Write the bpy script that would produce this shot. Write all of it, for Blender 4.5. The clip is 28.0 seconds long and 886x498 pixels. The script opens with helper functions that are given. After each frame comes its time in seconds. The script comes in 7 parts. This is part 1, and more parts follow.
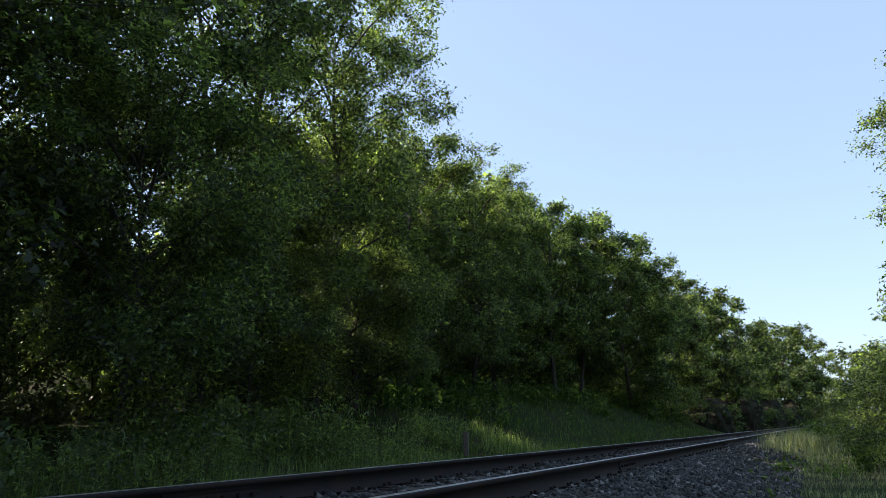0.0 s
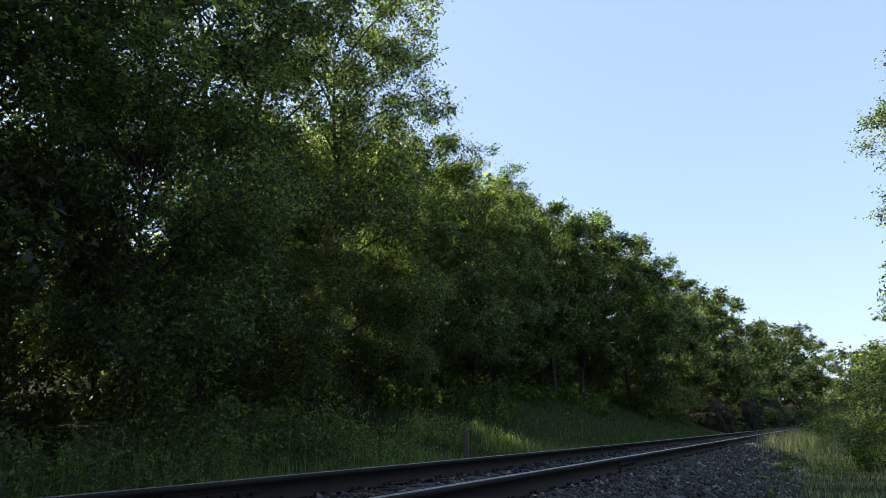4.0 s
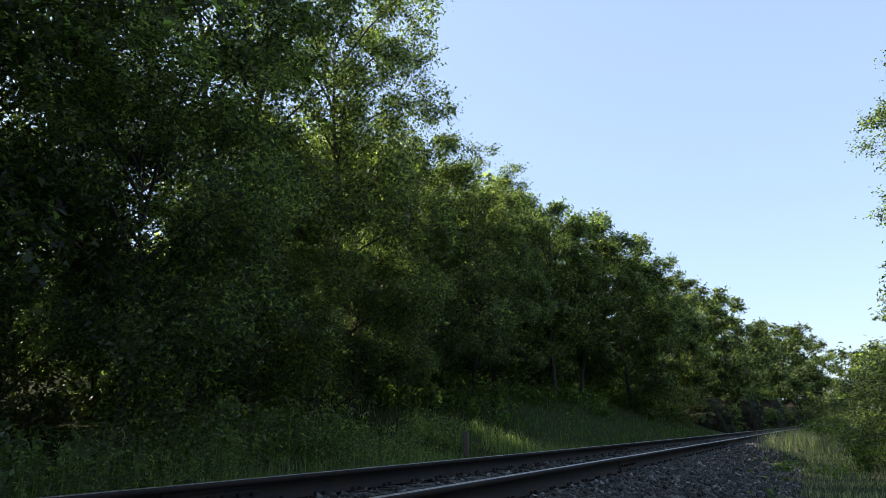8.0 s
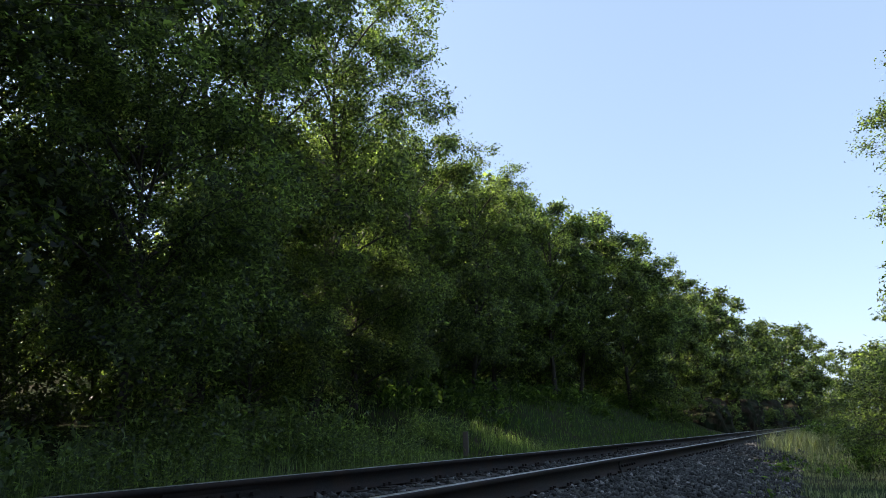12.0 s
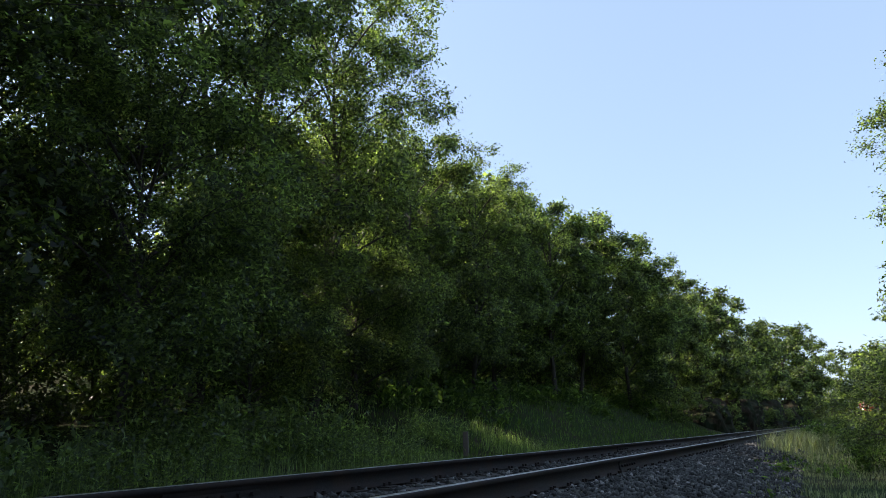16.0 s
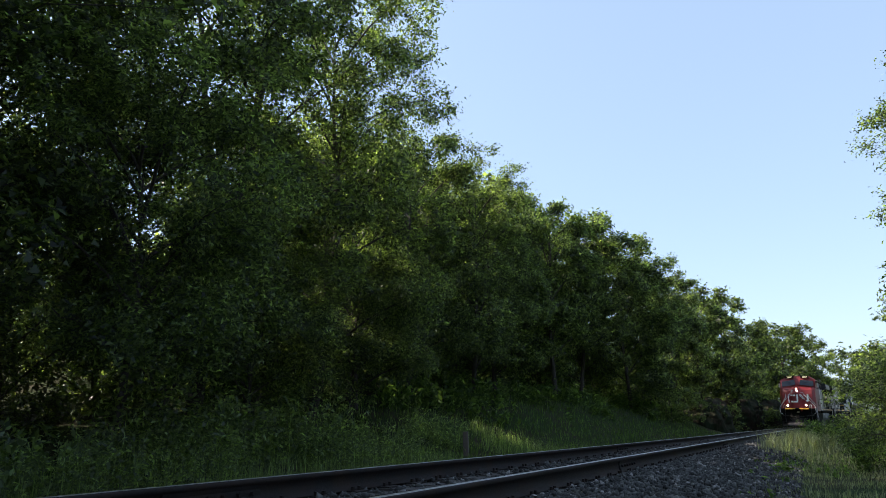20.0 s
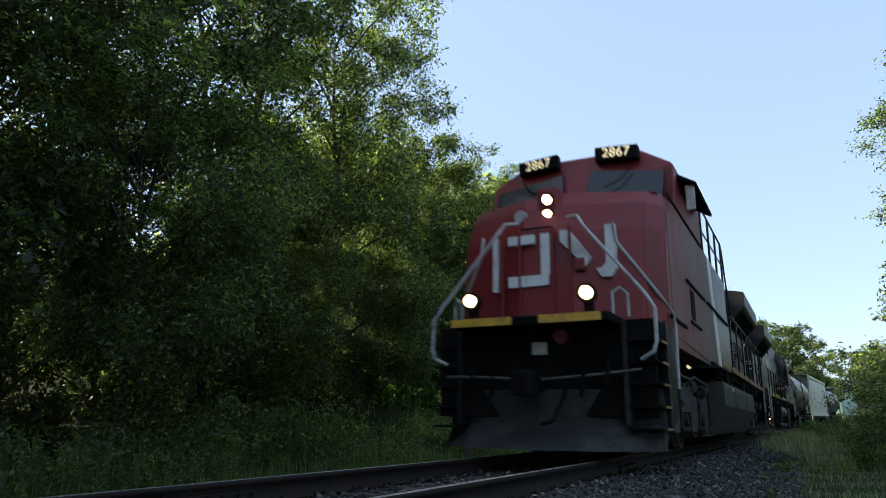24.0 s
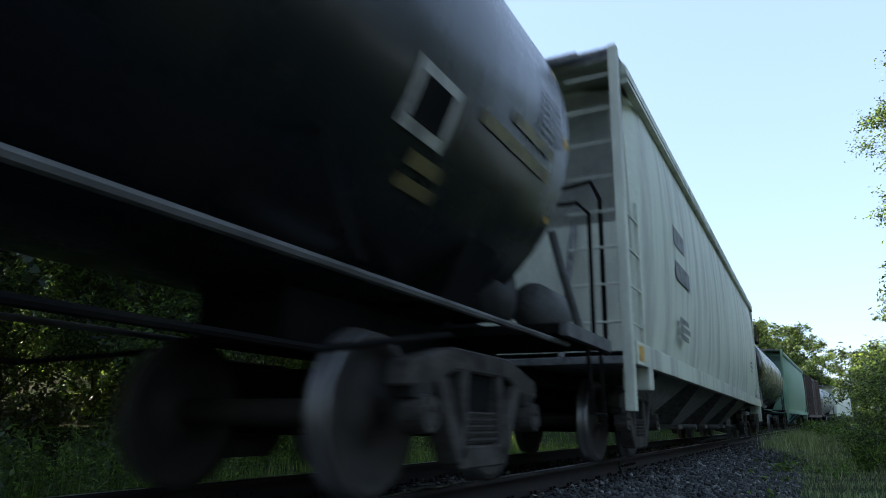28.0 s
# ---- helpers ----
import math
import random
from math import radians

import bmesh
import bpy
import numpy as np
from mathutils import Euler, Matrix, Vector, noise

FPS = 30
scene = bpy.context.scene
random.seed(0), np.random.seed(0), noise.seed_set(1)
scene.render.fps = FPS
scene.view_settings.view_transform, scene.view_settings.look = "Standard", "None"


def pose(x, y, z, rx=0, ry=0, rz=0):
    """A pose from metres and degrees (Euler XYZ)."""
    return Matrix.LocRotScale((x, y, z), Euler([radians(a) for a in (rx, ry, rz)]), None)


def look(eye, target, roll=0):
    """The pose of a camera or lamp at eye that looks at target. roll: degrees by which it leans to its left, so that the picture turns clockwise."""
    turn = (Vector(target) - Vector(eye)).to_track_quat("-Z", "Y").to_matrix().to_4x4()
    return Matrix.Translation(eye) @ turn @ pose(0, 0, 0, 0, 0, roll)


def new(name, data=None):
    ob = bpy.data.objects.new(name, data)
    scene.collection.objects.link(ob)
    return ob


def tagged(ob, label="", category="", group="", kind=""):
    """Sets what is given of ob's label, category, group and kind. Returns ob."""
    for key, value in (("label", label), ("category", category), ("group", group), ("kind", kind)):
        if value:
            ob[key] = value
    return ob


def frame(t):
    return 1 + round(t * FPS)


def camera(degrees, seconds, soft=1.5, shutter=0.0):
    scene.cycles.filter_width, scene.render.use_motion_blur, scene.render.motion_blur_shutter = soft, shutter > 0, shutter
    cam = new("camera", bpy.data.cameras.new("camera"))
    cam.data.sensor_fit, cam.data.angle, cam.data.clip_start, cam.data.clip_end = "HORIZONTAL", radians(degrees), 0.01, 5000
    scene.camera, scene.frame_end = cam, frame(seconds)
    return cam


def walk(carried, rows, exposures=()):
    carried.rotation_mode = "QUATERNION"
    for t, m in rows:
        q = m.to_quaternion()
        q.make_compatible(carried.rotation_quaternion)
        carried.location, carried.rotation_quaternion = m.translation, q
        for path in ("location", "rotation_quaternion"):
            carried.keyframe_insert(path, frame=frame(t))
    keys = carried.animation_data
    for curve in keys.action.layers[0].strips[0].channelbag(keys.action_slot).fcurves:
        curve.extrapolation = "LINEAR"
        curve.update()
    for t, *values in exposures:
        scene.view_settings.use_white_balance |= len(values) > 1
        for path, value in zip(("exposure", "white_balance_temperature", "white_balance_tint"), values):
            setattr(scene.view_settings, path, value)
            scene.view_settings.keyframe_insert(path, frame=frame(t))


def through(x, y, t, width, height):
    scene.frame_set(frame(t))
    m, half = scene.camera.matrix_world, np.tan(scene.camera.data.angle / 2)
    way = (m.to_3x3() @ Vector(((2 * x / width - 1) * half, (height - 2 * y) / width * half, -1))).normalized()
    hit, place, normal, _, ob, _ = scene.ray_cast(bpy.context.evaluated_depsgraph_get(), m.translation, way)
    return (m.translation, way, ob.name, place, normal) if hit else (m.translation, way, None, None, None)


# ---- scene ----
# The camera stands still on a low tripod beside the track; rail top at the camera is z = 0.
cam = camera(65.8, 28.0, soft=0.9, shutter=0.24)
EYE = Vector((0.0, 0.0, 0.412))
_yaw, _pitch = radians(26.994), radians(14.180)
_aim = EYE + Vector((-math.sin(_yaw) * math.cos(_pitch), math.cos(_yaw) * math.cos(_pitch), math.sin(_pitch)))
STAND = look(EYE, _aim, 0.708)
walk(cam, [(0.0, STAND), (28.0, STAND)], exposures=[(0.0, 1.27, 6800, 16), (23.4, 1.27, 6800, 16), (25.0, 1.46, 6850, 14), (26.8, 1.60, 6600, 15), (28.0, 1.56, 6600, 15)])

# ---- daylight ----
SUN_DIR = Vector((-0.78, -0.18, 0.60)).normalized()   # towards the sun, behind the trees across the track
world = bpy.data.worlds.new("sky")
scene.world = world
world.use_nodes = True
_wn = world.node_tree.nodes
_sky = _wn.new("ShaderNodeTexSky")
_sky.sky_type = "NISHITA"
_sky.sun_disc = False
_sky.sun_elevation = math.asin(SUN_DIR.z)
_sky.sun_rotation = math.atan2(SUN_DIR.x, SUN_DIR.y)
_sky.air_density, _sky.dust_density, _sky.ozone_density = 1.0, 1.4, 2.2
_wn["Background"].inputs["Strength"].default_value = 0.15
_haze = _wn.new("ShaderNodeMix")            # thin even haze over the clear sky
_haze.data_type = "RGBA"
_haze.inputs["Factor"].default_value = 0.6
_haze.inputs["B"].default_value = (1.45, 2.1, 2.85, 1)
world.node_tree.links.new(_sky.outputs[0], _haze.inputs["A"])
world.node_tree.links.new(_haze.outputs["Result"], _wn["Background"].inputs["Color"])
sun = new("sun", bpy.data.lights.new("sun", "SUN"))
sun.data.energy, sun.data.angle, sun.data.color = 5.0, radians(0.53), (1.0, 0.93, 0.82)
sun.matrix_world = look(SUN_DIR * 50, (0, 0, 0))

# ---- materials ----


def ramp_node(nt, fac, stops):
    n = nt.nodes.new("ShaderNodeValToRGB")
    while len(n.color_ramp.elements) < len(stops):
        n.color_ramp.elements.new(0.5)
    for e, (p, c) in zip(n.color_ramp.elements, stops):
        e.position, e.color = p, (*c, 1)
    nt.links.new(fac, n.inputs[0])
    return n.outputs[0]


def noise_node(nt, scale, detail=5, rough=0.6, stretch=None):
    n = nt.nodes.new("ShaderNodeTexNoise")
    n.inputs["Scale"].default_value, n.inputs["Detail"].default_value, n.inputs["Roughness"].default_value = scale, detail, rough
    tc = nt.nodes.new("ShaderNodeTexCoord")
    src = tc.outputs["Object"]
    if stretch:
        m = nt.nodes.new("ShaderNodeMapping")
        m.inputs["Scale"].default_value = stretch
        nt.links.new(src, m.inputs[0])
        src = m.outputs[0]
    nt.links.new(src, n.inputs["Vector"])
    return n.outputs["Fac"]


def shade(c, k):
    return tuple(min(1.0, v * k) for v in c)


def surface(name, base, rough=0.6, metal=0.0, dirt=None, amount=0.5, scale=3.0, fine=60.0, bump=0.15, stretch=None, spread=0.25, emit=None, vary=0.0, spec=0.5):
    """Paint, steel, soil or stone: a base colour that varies at two scales, dirt in patches, and fine relief."""
    m = bpy.data.materials.new(name)
    m.use_nodes = True
    nt = m.node_tree
    b = nt.nodes["Principled BSDF"]
    big = noise_node(nt, scale, 6, 0.62, stretch)
    small = noise_node(nt, fine, 4, 0.6)
    c1 = ramp_node(nt, small, [(0.3, shade(base, 1 - spread)), (0.7, shade(base, 1 + spread))])
    if dirt:
        mask = ramp_node(nt, big, [(0.62 - 0.35 * amount, (0, 0, 0)), (0.82 - 0.3 * amount, (1, 1, 1))])
        mix = nt.nodes.new("ShaderNodeMix")
        mix.data_type = "RGBA"
        nt.links.new(mask, mix.inputs["Factor"])
        nt.links.new(c1, mix.inputs["A"])
        mix.inputs["B"].default_value = (*dirt, 1)
        c1 = mix.outputs["Result"]
    if vary:
        oi = nt.nodes.new("ShaderNodeObjectInfo")
        mr = nt.nodes.new("ShaderNodeMapRange")
        mr.inputs["To Min"].default_value, mr.inputs["To Max"].default_value = 1 - vary, 1 + vary
        nt.links.new(oi.outputs["Random"], mr.inputs["Value"])
        hs = nt.nodes.new("ShaderNodeHueSaturation")
        nt.links.new(mr.outputs[0], hs.inputs["Value"])
        nt.links.new(c1, hs.inputs["Color"])
        c1 = hs.outputs[0]
    nt.links.new(c1, b.inputs["Base Color"])
    r = nt.nodes.new("ShaderNodeMapRange")
    r.inputs["To Min"].default_value, r.inputs["To Max"].default_value = max(0.05, rough - 0.15), min(1, rough + 0.15)
    nt.links.new(big, r.inputs["Value"])
    nt.links.new(r.outputs[0], b.inputs["Roughness"])
    b.inputs["Metallic"].default_value = metal
    b.inputs["Specular IOR Level"].default_value = spec
    if bump:
        bp = nt.nodes.new("ShaderNodeBump")
        bp.inputs["Strength"].default_value, bp.inputs["Distance"].default_value = bump, 0.01
        nt.links.new(small, bp.inputs["Height"])
        nt.links.new(bp.outputs[0], b.inputs["Normal"])
    if emit:
        b.inputs["Emission Color"].default_value = (*emit[0], 1)
        b.inputs["Emission Strength"].default_value = emit[1]
    return m


def leaf_material(name, low, high, through=0.45, gloss=0.36, spec=0.5):
    """Leaves: each one its own green, part of the light passes through."""
    m = bpy.data.materials.new(name)
    m.use_nodes = True
    nt = m.node_tree
    nt.nodes.remove(nt.nodes["Principled BSDF"])
    g = nt.nodes.new("ShaderNodeNewGeometry")
    oi = nt.nodes.new("ShaderNodeObjectInfo")
    col = ramp_node(nt, g.outputs["Random Per Island"], [(0.0, low), (0.45, tuple(a * 0.7 + b * 0.3 for a, b in zip(low, high))), (0.8, high), (0.93, shade(high, 1.45)), (1.0, shade(high, 1.9))])
    hue = nt.nodes.new("ShaderNodeHueSaturation")
    mr = nt.nodes.new("ShaderNodeMapRange")
    mr.inputs["To Min"].default_value, mr.inputs["To Max"].default_value = 0.8, 1.2
    nt.links.new(oi.outputs["Random"], mr.inputs["Value"])
    nt.links.new(mr.outputs[0], hue.inputs["Value"])
    nt.links.new(col, hue.inputs["Color"])
    d = nt.nodes.new("ShaderNodeBsdfPrincipled")
    d.inputs["Roughness"].default_value = gloss
    d.inputs["Specular IOR Level"].default_value = spec
    nt.links.new(hue.outputs[0], d.inputs["Base Color"])
    t = nt.nodes.new("ShaderNodeBsdfTranslucent")
    warm = nt.nodes.new("ShaderNodeMix")
    warm.data_type, warm.blend_type = "RGBA", "MULTIPLY"
    warm.inputs["Factor"].default_value = 1.0
    warm.inputs["B"].default_value = (5.4, 5.8, 1.3, 1)
    nt.links.new(hue.outputs[0], warm.inputs["A"])
    nt.links.new(warm.outputs["Result"], t.inputs["Color"])
    mix = nt.nodes.new("ShaderNodeMixShader")
    mix.inputs[0].default_value = through
    nt.links.new(d.outputs[0], mix.inputs[1])
    nt.links.new(t.outputs[0], mix.inputs[2])
    nt.links.new(mix.outputs[0], nt.nodes["Material Output"].inputs["Surface"])
    return m


M_LEAF = leaf_material("leaf", (0.007, 0.0115, 0.0105), (0.048, 0.065, 0.047), 0.6, 0.38, 0.42)
# Darker green: the shade on bank and weeds is put into the colour.
M_WEED = leaf_material("weed_leaf_shaded", (0.018, 0.031, 0.018), (0.052, 0.080, 0.044), 0.45, 0.6, 0.1)
# Lighter copy of the weed green, standing for more light near the rails.
M_WEED_LIT = leaf_material("weed_leaf_lit", (0.022, 0.034, 0.024), (0.072, 0.100, 0.062), 0.5, 0.38, 0.45)
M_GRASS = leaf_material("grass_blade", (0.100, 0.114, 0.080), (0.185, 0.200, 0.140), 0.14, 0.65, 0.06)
M_BARK = surface("bark", (0.035, 0.028, 0.021), 0.9, dirt=(0.06, 0.06, 0.045), amount=0.35, scale=4, fine=35, bump=0.8, stretch=(4, 4, 0.7))
M_SOIL = surface("soil_and_litter", (0.034, 0.030, 0.017), 0.97, dirt=(0.022, 0.040, 0.012), amount=0.75, scale=0.8, fine=14, bump=0.7, spec=0.05)
M_ROCK = surface("weathered_rock", (0.028, 0.020, 0.014), 0.95, dirt=(0.018, 0.026, 0.014), amount=0.7, scale=0.9, fine=9, bump=0.9, spec=0.05)
M_BALLAST = surface("crushed_stone", (0.036, 0.035, 0.036), 0.9, dirt=(0.026, 0.024, 0.022), amount=0.5, scale=2, fine=40, bump=0.5, spread=0.35)
def stone_material(name, stops):
    m = surface(name, (0.08, 0.08, 0.08), 0.88, scale=2, fine=45, bump=0.6)
    nt = m.node_tree
    g = nt.nodes.new("ShaderNodeNewGeometry")
    c = ramp_node(nt, g.outputs["Random Per Island"], stops)
    n = noise_node(nt, 35, 4)
    mix = nt.nodes.new("ShaderNodeMix")
    mix.data_type, mix.blend_type = "RGBA", "MULTIPLY"
    mix.inputs["Factor"].default_value = 0.8
    nt.links.new(c, mix.inputs["A"])
    nt.links.new(ramp_node(nt, n, [(0.3, (0.5, 0.5, 0.5)), (0.7, (1.3, 1.3, 1.3))]), mix.inputs["B"])
    nt.links.new(mix.outputs["Result"], nt.nodes["Principled BSDF"].inputs["Base Color"])
    return m


M_STONE = stone_material("broken_stone", [(0.0, (0.010, 0.011, 0.011)), (0.55, (0.038, 0.039, 0.038)), (0.92, (0.092, 0.094, 0.090)), (1.0, (0.26, 0.25, 0.24))])
M_STEEL = surface("rail_steel", (0.013, 0.011, 0.011), 0.75, 0.1, dirt=(0.028, 0.018, 0.014), amount=0.5, scale=3, fine=50, bump=0.3, spec=0.2)
M_POLISHED = surface("polished_rail_head", (0.5, 0.49, 0.49), 0.36, 0.95, scale=6, fine=90, bump=0.05, spread=0.1)
M_TIE = surface("creosoted_timber", (0.03, 0.024, 0.02), 0.92, dirt=(0.09, 0.085, 0.08), amount=0.45, scale=5, fine=30, bump=0.7, stretch=(0.6, 6, 6))
M_POST = surface("grey_weathered_wood", (0.10, 0.08, 0.065), 0.9, dirt=(0.10, 0.08, 0.06), amount=0.5, scale=5, fine=40, bump=0.5, stretch=(5, 5, 0.6))

# ---- helpers of this scene ----
rng = np.random.default_rng(7)


def part(name, bm, material, parent=None, label="", smooth=False):
    me = bpy.data.meshes.new(name)
    bm.to_mesh(me)
    bm.free()
    me.materials.append(material)
    if smooth:
        me.shade_smooth()
    ob = new(name, me)
    ob.parent = parent
    return tagged(ob, label)


def grid_mesh(name, verts, faces, materials, smooth=False, index=None):
    """A mesh from computed arrays: verts (n, 3), faces (m, 3 or 4)."""
    me = bpy.data.meshes.new(name)
    verts, faces = np.asarray(verts, np.float32), np.asarray(faces, np.int32)
    k = faces.shape[1]
    me.vertices.add(len(verts))
    me.vertices.foreach_set("co", verts.ravel())
    me.loops.add(faces.size)
    me.loops.foreach_set("vertex_index", faces.ravel())
    me.polygons.add(len(faces))
    me.polygons.foreach_set("loop_start", np.arange(0, faces.size, k, dtype=np.int32))
    for m in materials:
        me.materials.append(m)
    if index is not None:
        me.polygons.foreach_set("material_index", np.asarray(index, np.int32))
    me.update(calc_edges=True)
    if smooth:
        me.shade_smooth()
    return me


def thing(name, m, label, category, group="", kind=""):
    ob = new(name)
    ob.empty_display_size = 0.2
    ob.matrix_basis = m
    return tagged(ob, label, category, group, kind)


def add_box(bm, x0, x1, y0, y1, z0, z1, bevel=0.0, segs=2):
    r = bmesh.ops.create_cube(bm, size=1.0)
    vs = r["verts"]
    bmesh.ops.scale(bm, vec=(abs(x1 - x0), abs(y1 - y0), abs(z1 - z0)), verts=vs)
    bmesh.ops.translate(bm, vec=((x0 + x1) / 2, (y0 + y1) / 2, (z0 + z1) / 2), verts=vs)
    if bevel:
        es = list({e for v in vs for e in v.link_edges})
        bmesh.ops.bevel(bm, geom=es, offset=bevel, segments=segs, affect="EDGES", profile=0.6)
    return bm


def box(x0, x1, y0, y1, z0, z1, bevel=0.0):
    return add_box(bmesh.new(), x0, x1, y0, y1, z0, z1, bevel)


def add_cyl(bm, a, b, r, r2=None, n=12, cap=True):
    a, b = Vector(a), Vector(b)
    d = b - a
    m = Matrix.Translation((a + b) / 2) @ d.to_track_quat("Z", "Y").to_matrix().to_4x4()
    bmesh.ops.create_cone(bm, cap_ends=cap, segments=n, radius1=r, radius2=r if r2 is None else r2, depth=d.length, matrix=m)
    return bm


def cyl(a, b, r, r2=None, n=12):
    return add_cyl(bmesh.new(), a, b, r, r2, n)


def add_pipe(bm, pts, r, n=8):
    """A bent round bar through the points."""
    pts = [Vector(p) for p in pts]
    rings = []
    for i, p in enumerate(pts):
        d = (pts[min(i + 1, len(pts) - 1)] - pts[max(i - 1, 0)]).normalized()
        side = d.orthogonal().normalized() if i == 0 else (side - d * side.dot(d)).normalized()
        up = d.cross(side)
        rings.append([bm.verts.new(p + (side * math.cos(a) + up * math.sin(a)) * r) for a in [2 * math.pi * k / n for k in range(n)]])
    for u, v in zip(rings, rings[1:]):
        for k in range(n):
            bm.faces.new((u[k], u[(k + 1) % n], v[(k + 1) % n], v[k]))
    bm.faces.new(rings[0][::-1])
    bm.faces.new(rings[-1])
    return bm


def pipe(pts, r, n=8):
    return add_pipe(bmesh.new(), pts, r, n)


def add_prism(bm, outline, y0, y1, axis="y"):
    """An outline in (x, z) drawn out along y; or in (y, z) drawn out along x."""
    def put(u, v, w):
        return (u, w, v) if axis == "y" else (w, u, v)
    a = [bm.verts.new(put(u, v, y0)) for u, v in outline]
    b = [bm.verts.new(put(u, v, y1)) for u, v in outline]
    n = len(outline)
    fs = [bm.faces.new((a[i], a[(i + 1) % n], b[(i + 1) % n], b[i])) for i in range(n)]
    fs += [bm.faces.new(a[::-1]), bm.faces.new(b)]
    bmesh.ops.recalc_face_normals(bm, faces=fs)
    return bm


def prism(outline, y0, y1, axis="y", bevel=0.0):
    bm = add_prism(bmesh.new(), outline, y0, y1, axis)
    if bevel:
        bmesh.ops.bevel(bm, geom=list(bm.edges), offset=bevel, segments=2, affect="EDGES", profile=0.6)
    return bm


# ---- the line of the track: arc length s away from the camera, curving to the right ----
DS = 0.25
_S = np.arange(-160.0, 760.0, DS)
_K = np.where(_S < 0, 0.000818, np.where(_S < 130, 0.000818 + 9.75e-6 * _S, 0.00209))
_i0 = int(np.searchsorted(_S, 0.0))
_TH = np.cumsum(_K) * DS
_TH -= _TH[_i0]
_X = np.cumsum(np.sin(_TH)) * DS
_Y = np.cumsum(np.cos(_TH)) * DS
_X += -2.913 - _X[_i0]
_Y -= _Y[_i0]
_Sc = np.clip(_S, -5, 110)
_Z = np.where(_S < 0, -0.00185 * _S * 0.2, 9.17e-5 * _Sc ** 2 - 0.00185 * _Sc + np.where(_S > 110, 0.0183 * np.minimum(_S - 110, 80), 0))


def on_track(s, lat=0.0, z=0.0):
    x, y, t, h = (float(np.interp(s, _S, a)) for a in (_X, _Y, _TH, _Z))
    return Vector((x + lat * math.cos(t), y - lat * math.sin(t), z + h))


def track_arrays(s, lat, z):
    s = np.asarray(s, float)
    x, y, t, h = (np.interp(s, _S, a) for a in (_X, _Y, _TH, _Z))
    return np.stack([x + lat * np.cos(t), y - lat * np.sin(t), z + h], -1)


def vehicle_pose(s, base):
    """A vehicle whose middle is at s, carried by two trucks base apart."""
    a, b = on_track(s - base / 2), on_track(s + base / 2)
    d = (b - a).normalized()
    side = d.cross(Vector((0, 0, 1))).normalized()
    up = side.cross(d)
    m = Matrix((side, d, up)).transposed().to_4x4()
    m.translation = (a + b) / 2
    return m


def front_at(t):
    """Where the leading engine's lamps are at t seconds."""
    d = t - 23.5
    if t < 16:
        return front_at(16.0) + 19.5 * (16 - t)
    return 15.77 - 15.54 * d + (0.264 * d * d if d < 0 else 0.0)


def lateral(x, y):
    """Distance to the right of the track's middle, and the track's height there."""
    yy = np.clip(y, _Y[0], _Y[-1])
    k = np.interp(yy, _Y, _S)
    return (x - np.interp(k, _S, _X)) * np.cos(np.interp(k, _S, _TH)), np.interp(k, _S, _Z), k


_bumps = [(rng.uniform(0.05, 0.7, 2) * rng.choice([-1, 1], 2), rng.uniform(0, 6.28), rng.uniform(0.3, 1)) for _ in range(14)]


def ground_height(x, y):
    x, y = np.asarray(x, float), np.asarray(y, float)
    l, h, s = lateral(x, y)
    bank = np.clip((s - 8) / 25, 0, 1)
    left = np.interp(-l, [0, 2.0, 3.0, 4.5, 6.5, 9, 11, 16, 30, 120], [-0.42, -0.42, -0.62, -0.7, -0.15, 1.05, 1.7, 2.3, 4.0, 9.0])
    left_near = np.interp(-l, [0, 2.0, 3.0, 4.5, 6.5, 11, 16, 30, 120], [-0.42, -0.42, -0.62, -0.75, -0.6, -0.2, 0.3, 2.5, 8.0])
    right = np.interp(l, [0, 2.0, 3.0, 5.0, 8.0, 14, 30, 120], [-0.42, -0.42, -0.55, -0.5, -0.45, -0.1, 1.0, 5.0])
    z = np.where(l < 0, left * bank + left_near * (1 - bank), right)
    w = sum(a * np.sin(f[0] * x + f[1] * y + p) for f, p, a in _bumps) / 6
    z = z + w * np.clip((np.abs(l) - 2.2) / 4, 0, 1) * np.where(np.abs(l) < 8, 0.07, 0.22)
    return z + h * np.exp(-np.maximum(np.abs(l) - 20, 0) / 60)

# ---- ground ----


def steps(lo, hi, fine_lo, fine_hi, d, grow):
    mid = list(np.arange(fine_lo, fine_hi, d))
    up, x, q = [], fine_hi, d
    while x < hi:
        up.append(x)
        q *= grow
        x += q
    dn, x, q = [], fine_lo, d
    while x > lo:
        q *= grow
        x -= q
        dn.append(x)
    return np.array(dn[::-1] + mid + up)


def make_ground():
    xs, ys = steps(-2500, 2500, -14, 10, 0.6, 1.09), steps(-2500, 2500, -4, 70, 0.9, 1.09)
    gx, gy = np.meshgrid(xs, ys)
    z = ground_height(gx, gy)
    n, m = gx.shape
    i = np.arange(n * m).reshape(n, m)
    f = np.stack([i[:-1, :-1], i[:-1, 1:], i[1:, 1:], i[1:, :-1]], -1).reshape(-1, 4)
    me = grid_mesh("ground", np.stack([gx, gy, z], -1).reshape(-1, 3), f, [M_SOIL], True)
    tagged(new("ground", me), "uneven dark soil with leaf litter and low green cover", "ground", kind="structure")


make_ground()

# ---- track ----
RAIL = [(-0.075, -0.172), (0.075, -0.172), (0.075, -0.162), (0.012, -0.142), (0.009, -0.05), (0.036, -0.038), (0.037, -0.008),
        (0.028, 0.0), (-0.028, 0.0), (-0.037, -0.008), (-0.036, -0.038), (-0.009, -0.05), (-0.012, -0.142), (-0.075, -0.162)]
GAUGE_HALF = 0.725


